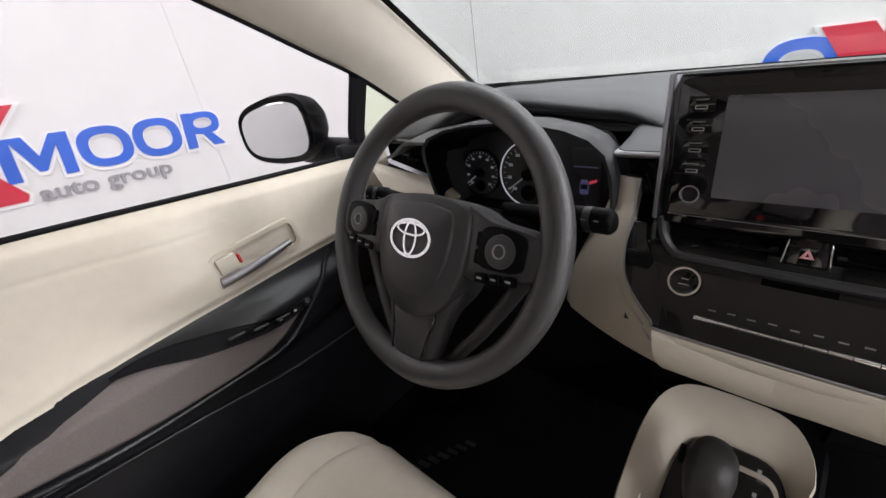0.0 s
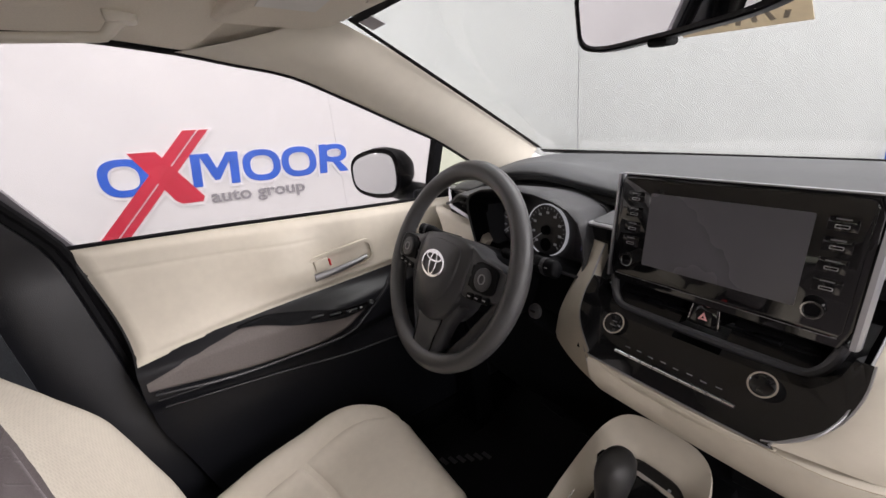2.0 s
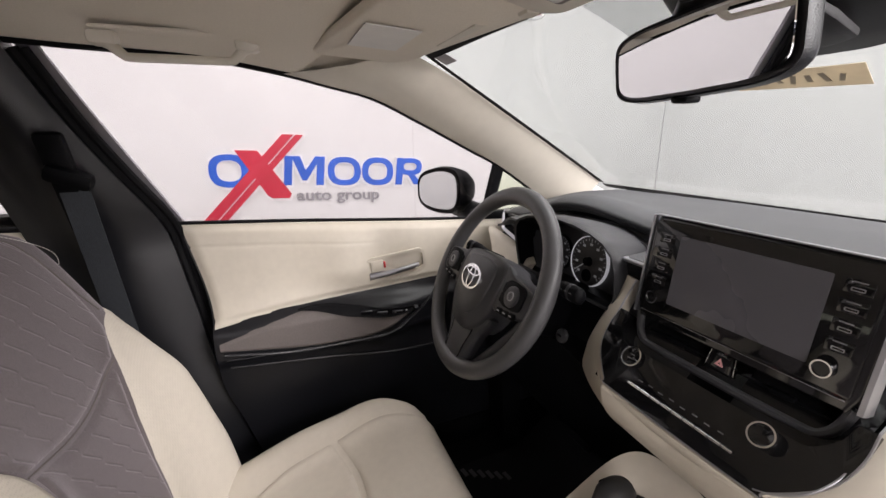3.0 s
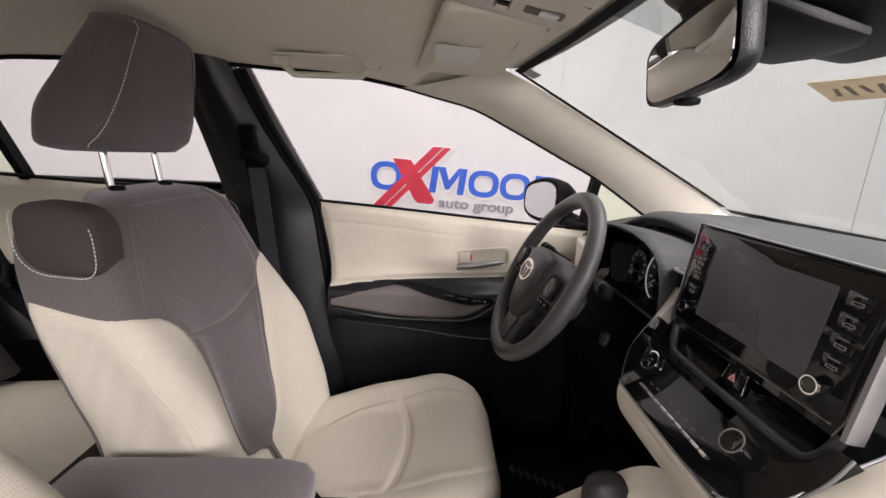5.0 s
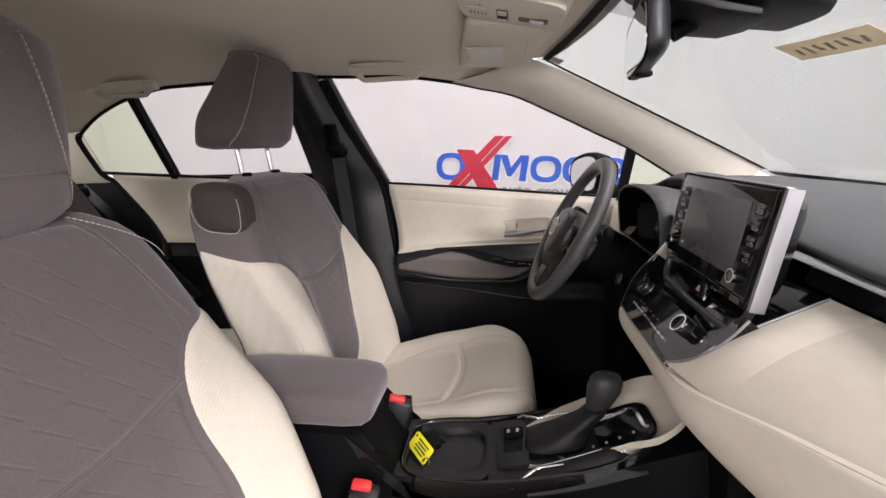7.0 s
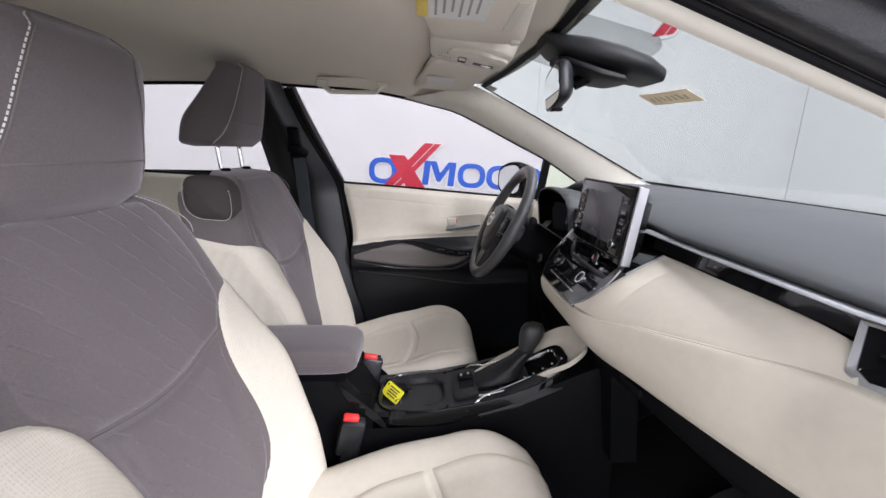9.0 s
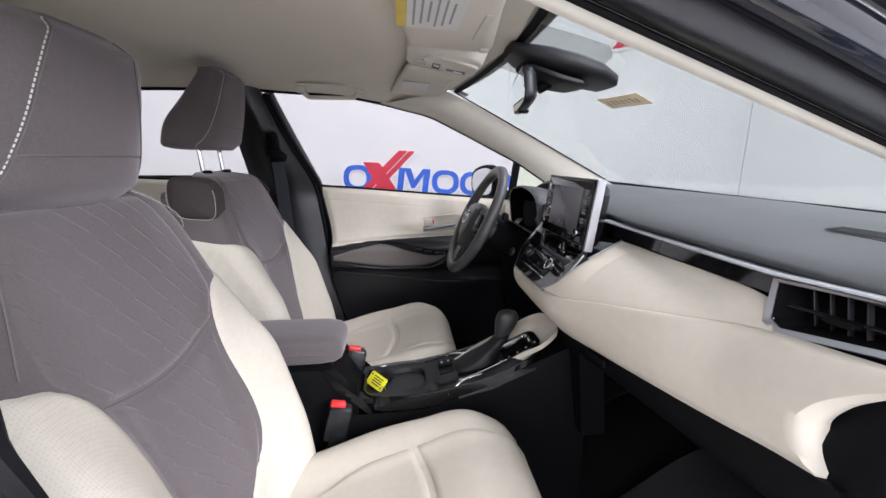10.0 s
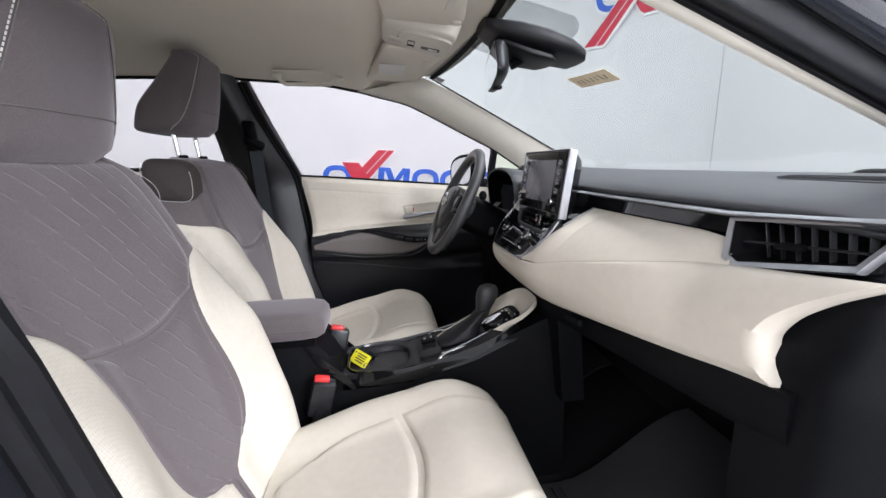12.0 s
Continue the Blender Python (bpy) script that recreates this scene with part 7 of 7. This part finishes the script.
def visor(cx, label, sticker):
    v = thing("sun_visor", (cx, 0.25, 1.43), label, "sun visor", "sun visors")
    sgn = math.copysign(1, cx)

    def vr(k, z):
        return [Vector((cx + a * k, 0.245 + b * k + 0.03 * (1 - (a / 0.2) ** 2) - 0.028 * (sgn * a / 0.2), z - 0.06 * (b * k))) for a, b in rounded(0.400, 0.165, 0.035, 6)]
    body = part("board", bm_loft([vr(0.96, 1.421), vr(0.99, 1.418), vr(1.0, 1.413), vr(0.99, 1.407), vr(0.96, 1.404), vr(0.5, 1.402)]), M_HEAD, v, "beige-grey visor board", 50)
    part("hinge_rod", bm_tube(((cx - 0.15, 0.325, 1.4090), (cx + 0.15, 0.325, 1.4090)), 0.006, 10), M_TRIM, v)
    part("clip", bm_box((cx - sgn * 0.17, 0.345, 1.4050), (0.022, 0.020, 0.020), 0.005), M_TRIM, v, "beige visor clip")
    part("pull_edge", bm_box((cx - sgn * 0.04, 0.318, 1.4010), (0.13, 0.016, 0.006), 0.002, pose(0, 0, 0, 3, 0, 0)), M_TRIM, v, "beige vanity cover edge")
    if sticker:
        pl = part("label", bm_box((cx + 0.02, 0.235, 1.4015), (0.150, 0.085, 0.0015), 0, pose(0, 0, 0, -3.4, 0, 0)), M_PAPER, v, "white printed warning label")
        part("label_band", bm_box((cx + 0.02, 0.184, 1.4045), (0.150, 0.016, 0.0016), 0, pose(0, 0, 0, -3.4, 0, 0)), M_YPAPER, pl, "yellow label band")
        for k in range(6):
            part("print_bar", bm_box((cx + 0.02, 0.203 + 0.0115 * k, 1.4024 - 0.0007 * k), (0.125 - 0.02 * (k % 3), 0.0035, 0.0006), 0, pose(0, 0, 0, -3.4, 0, 0)), M_GREYINK, pl)
    else:
        pl = part("label", bm_box((cx - 0.015, 0.225, 1.4020), (0.130, 0.075, 0.0015), 0, pose(0, 0, 0, -3.4, 0, 0)), M_PAPER, v, "pale label on the visor")
    return v


visor(-0.295, "beige-grey driver sun visor folded up with a pale label", False)
visor(0.300, "beige-grey passenger sun visor folded up with a printed label", True)

oh = thing("overhead_console", (-0.01, 0.28, 1.43), "beige overhead console with map lamps and switches", "overhead console")
OM = axes((-0.012, 0.280, 1.420), (1, 0, 0), (0, -1, 0.20))


def oring(k, z, kb=1.0):
    return [OM @ Vector((a * k, b * k * kb, z)) for a, b in rounded(0.184, 0.172, 0.032, 6)]


part("body", bm_loft([oring(1.04, -0.016), oring(1.0, 0.002), oring(0.97, 0.012), oring(0.92, 0.017), oring(0.4, 0.020)]), M_TRIM, oh, "beige moulded body", 50)
part("storage_lid", bm_prism(smooth_poly([(0.012, 0.040), (0.050, 0.040), (0.068, 0.010), (0.068, -0.050), (0.050, -0.076), (0.020, -0.070), (0.034, -0.040), (0.030, 0.0)]), 0.010, OM @ Matrix.Translation((0, 0, 0.0150)), 0.003), M_TRIM, oh, "beige curved lip of the glasses holder")
# Dark strip laid on the body as the groove's shadow.
part("lip_groove", bm_tube([OM @ Vector((a, b, 0.0195)) for a, b in [curve(((0, (0.006, 0.046)), (0.4, (0.024, 0.004)), (0.75, (0.026, -0.036)), (1, (0.010, -0.074))), k / 20) for k in range(21)]], 0.0016, 6), M_PAD, oh, "dark strip drawn for the shadow groove beside the lip")
lens = part("map_lamp", bm_prism(rounded(0.034, 0.032, 0.004), 0.002, OM @ Matrix.Translation((-0.022, 0.050, 0.0190)), 0.0008), M_TRIM, oh, "beige ribbed lamp cover")
for k in range(5):
    part("lens_rib", bm_box((0, 0, 0), (0.012, 0.0012, 0.0012), 0, OM @ Matrix.Translation((-0.026, 0.038 + 0.006 * k, 0.0214))), M_PAD, lens)
lamp = part("map_lamp", bm_prism(rounded(0.020, 0.046, 0.003), 0.002, OM @ Matrix.Translation((-0.034, -0.036, 0.0190)), 0.0008), M_PAD, oh, "small lamp in a dark frame")
part("lamp_lens", bm_prism(rounded(0.013, 0.022, 0.002), 0.0015, OM @ Matrix.Translation((-0.034, -0.042, 0.0208)), 0.0005), M_LENS, lamp, "clear lamp lens")
block = part("switch_block", bm_prism(rounded(0.050, 0.018, 0.003), 0.002, OM @ Matrix.Translation((-0.026, 0.012, 0.0192)), 0.0008), M_PAD, oh, "dark switch block")
for k in range(3):
    part("switch", bm_box((0, 0, 0), (0.012, 0.014, 0.005), 0.0015, OM @ Matrix.Translation((-0.042 + 0.016 * k, 0.012, 0.0222))), M_TRIM if k != 1 else M_BLACK, block)

mir = thing("rear_view_mirror", (0, 0.50, 1.345), "black-framed rear-view mirror on the windscreen", "rear-view mirror")
RV = axes((-0.012, 0.463, 1.345), (0.988, -0.156, 0.03), (0.0, -0.11, 1))


def rvo(k, z, grow=0.0):
    pts = []
    for i in range(44):
        a = 2 * math.pi * i / 44
        c, s_ = math.cos(a), math.sin(a)
        x = math.copysign(abs(c) ** 0.32, c) * (0.108 + grow)
        y = math.copysign(abs(s_) ** 0.36, s_) * (0.036 + grow) * (1 - 0.10 * abs(c))
        pts.append(RV @ Vector((x * k, y * k, z)))
    return pts


part("shell", bm_loft([rvo(1.0, 0.003, 0.002), rvo(1.0, 0.006, 0.004), rvo(1.0, -0.004, 0.006), rvo(0.97, -0.014, 0.004), rvo(0.85, -0.022), rvo(0.5, -0.027)]), M_DOORBLACK, mir, "black mirror shell", 50)
part("mirror_glass", bm_loft([rvo(0.965, 0.0062), rvo(0.96, 0.0072)]), M_MIRROR, mir, "silvered mirror glass")
part("stem", bm_tube(((0.0, 0.50, 1.352), (0.003, 0.525, 1.365), (0.004, 0.55, 1.385), (0.004, 0.545, 1.41)), 0.013, 12), M_BLACK, mir, "black mirror stem")
part("tilt_tab", bm_box((-0.020, 0.474, 1.303), (0.02, 0.022, 0.008), 0.003), M_BLACK, mir)

ch = thing("camera_cover", (0.0, 0.55, 1.40), "black plastic sensor cover behind the rear-view mirror", "sensor cover")


def chr_(y, w, h, z):
    return [Vector((0.005 + math.copysign(abs(math.cos(a)) ** 0.6, math.cos(a)) * w, y, z + math.copysign(abs(math.sin(a)) ** 0.6, math.sin(a)) * h)) for a in [2 * math.pi * k / 28 for k in range(28)]]


part("cover", bm_loft([chr_(0.425, 0.045, 0.012, 1.432), chr_(0.45, 0.060, 0.018, 1.421), chr_(0.50, 0.080, 0.023, 1.408), chr_(0.56, 0.088, 0.023, 1.394), chr_(0.62, 0.080, 0.019, 1.380), chr_(0.66, 0.060, 0.014, 1.366), chr_(0.675, 0.030, 0.006, 1.362)]), M_TRAY, ch, "black sensor cover", 50)

part("lower_panel", bm_loft([chr_(0.452, 0.030, 0.006, 1.396), chr_(0.47, 0.050, 0.008, 1.390), chr_(0.53, 0.066, 0.010, 1.366), chr_(0.58, 0.060, 0.008, 1.357), chr_(0.60, 0.035, 0.004, 1.355)]), M_TRAY, ch, "black service panel")

# papers on the glass
def on_glass(name, u, v, w, h, turn, mat, label, category, bars):
    p = ws_point(u, v)
    a = (ws_point(u + 0.05, v) - ws_point(u - 0.05, v)).normalized()
    b = (ws_point(u, v - 0.03) - ws_point(u, v + 0.03)).normalized()
    m = axes(p, a, b) @ pose(0, 0, 0, 0, 0, turn) @ Matrix.Translation((0, 0, 0.006))
    t = thing(name, p, label, category)
    sh_ = part("sheet", bm_shell(lambda x, y: m @ Vector(((x - 0.5) * w, (y - 0.5) * h, 0.002 * math.sin(3 * x) * math.sin(2 * y))), 8, 4, (0, 0.001, 0.001)), mat, t)
    for k in range(bars):
        part("writing_bar", bm_box((0, 0, 0), (w * 0.040, h * (0.34 + 0.08 * (k % 2)), 0.0006), 0, m @ Matrix.Translation(((-0.34 + 0.68 * k / max(1, bars - 1)) * w, h * 0.02 * (k % 3), 0.0022)) @ pose(0, 0, 0, 0, 0, 12 * (k % 3 - 1))), M_TANINK, sh_)
    return t


on_glass("stock_note", -0.125, 0.415, 0.155, 0.058, -8, M_KRAFT, "tan paper note with handwriting taped inside the windscreen", "paper note", 7)
on_glass("glass_sticker", -0.935, 0.035, 0.035, 0.030, 0, M_GREYSIGN, "small grey sticker in the windscreen corner", "sticker", 0)

# ---- floor ----
mat_d = solid("driver_floor_mat", bm_shell(lambda u, v: Vector((-0.62 + 0.46 * u, 0.25 + 0.68 * v, 0.292 + 0.16 * smooth(0.55, 1.0, v))), 12, 16, (0, 0, -0.008)), M_CARPET, "black carpet mat in the driver footwell", "floor mat", "floor mats")
mb = bmesh.new()
for k in range(7):
    y = 0.46 + 0.022 * k
    bm_box((-0.60 + 0.012 * k, y, 0.297), (0.030, 0.012, 0.002), 0, pose(0, 0, 0, 0, 0, 10), bm=mb)
part("writing_bars", mb, M_DIAL, mat_d, "faint pale woven marks")
mat_p = solid("passenger_floor_mat", bm_shell(lambda u, v: Vector((0.14 + 0.50 * u, 0.25 + 0.72 * v, 0.292 + 0.18 * smooth(0.5, 1.0, v))), 12, 16, (0, 0, -0.008)), M_MAT, "black ribbed mat in the passenger footwell", "floor mat", "floor mats")
for k in range(14):
    part("rib", bm_box((0.39, 0.30 + 0.024 * k, 0.295), (0.46, 0.008, 0.006), 0.002), M_MAT, mat_p)
for px, pw, nm in ((-0.30, 0.055, "accelerator_pedal"), (-0.43, 0.085, "brake_pedal")):
    pd = thing(nm, (px, 0.80, 0.40), "black rubber-faced foot pedal", "pedal", "foot pedals")
    part("pad", bm_box((px, 0.78, 0.46), (pw, 0.02, 0.07), 0.006, pose(0, 0, 0, -35, 0, 0)), M_RUBBER, pd)
    part("arm", bm_tube(((px, 0.79, 0.48), (px, 0.86, 0.60), (px, 0.90, 0.74)), 0.008, 8), M_BLACK, pd)
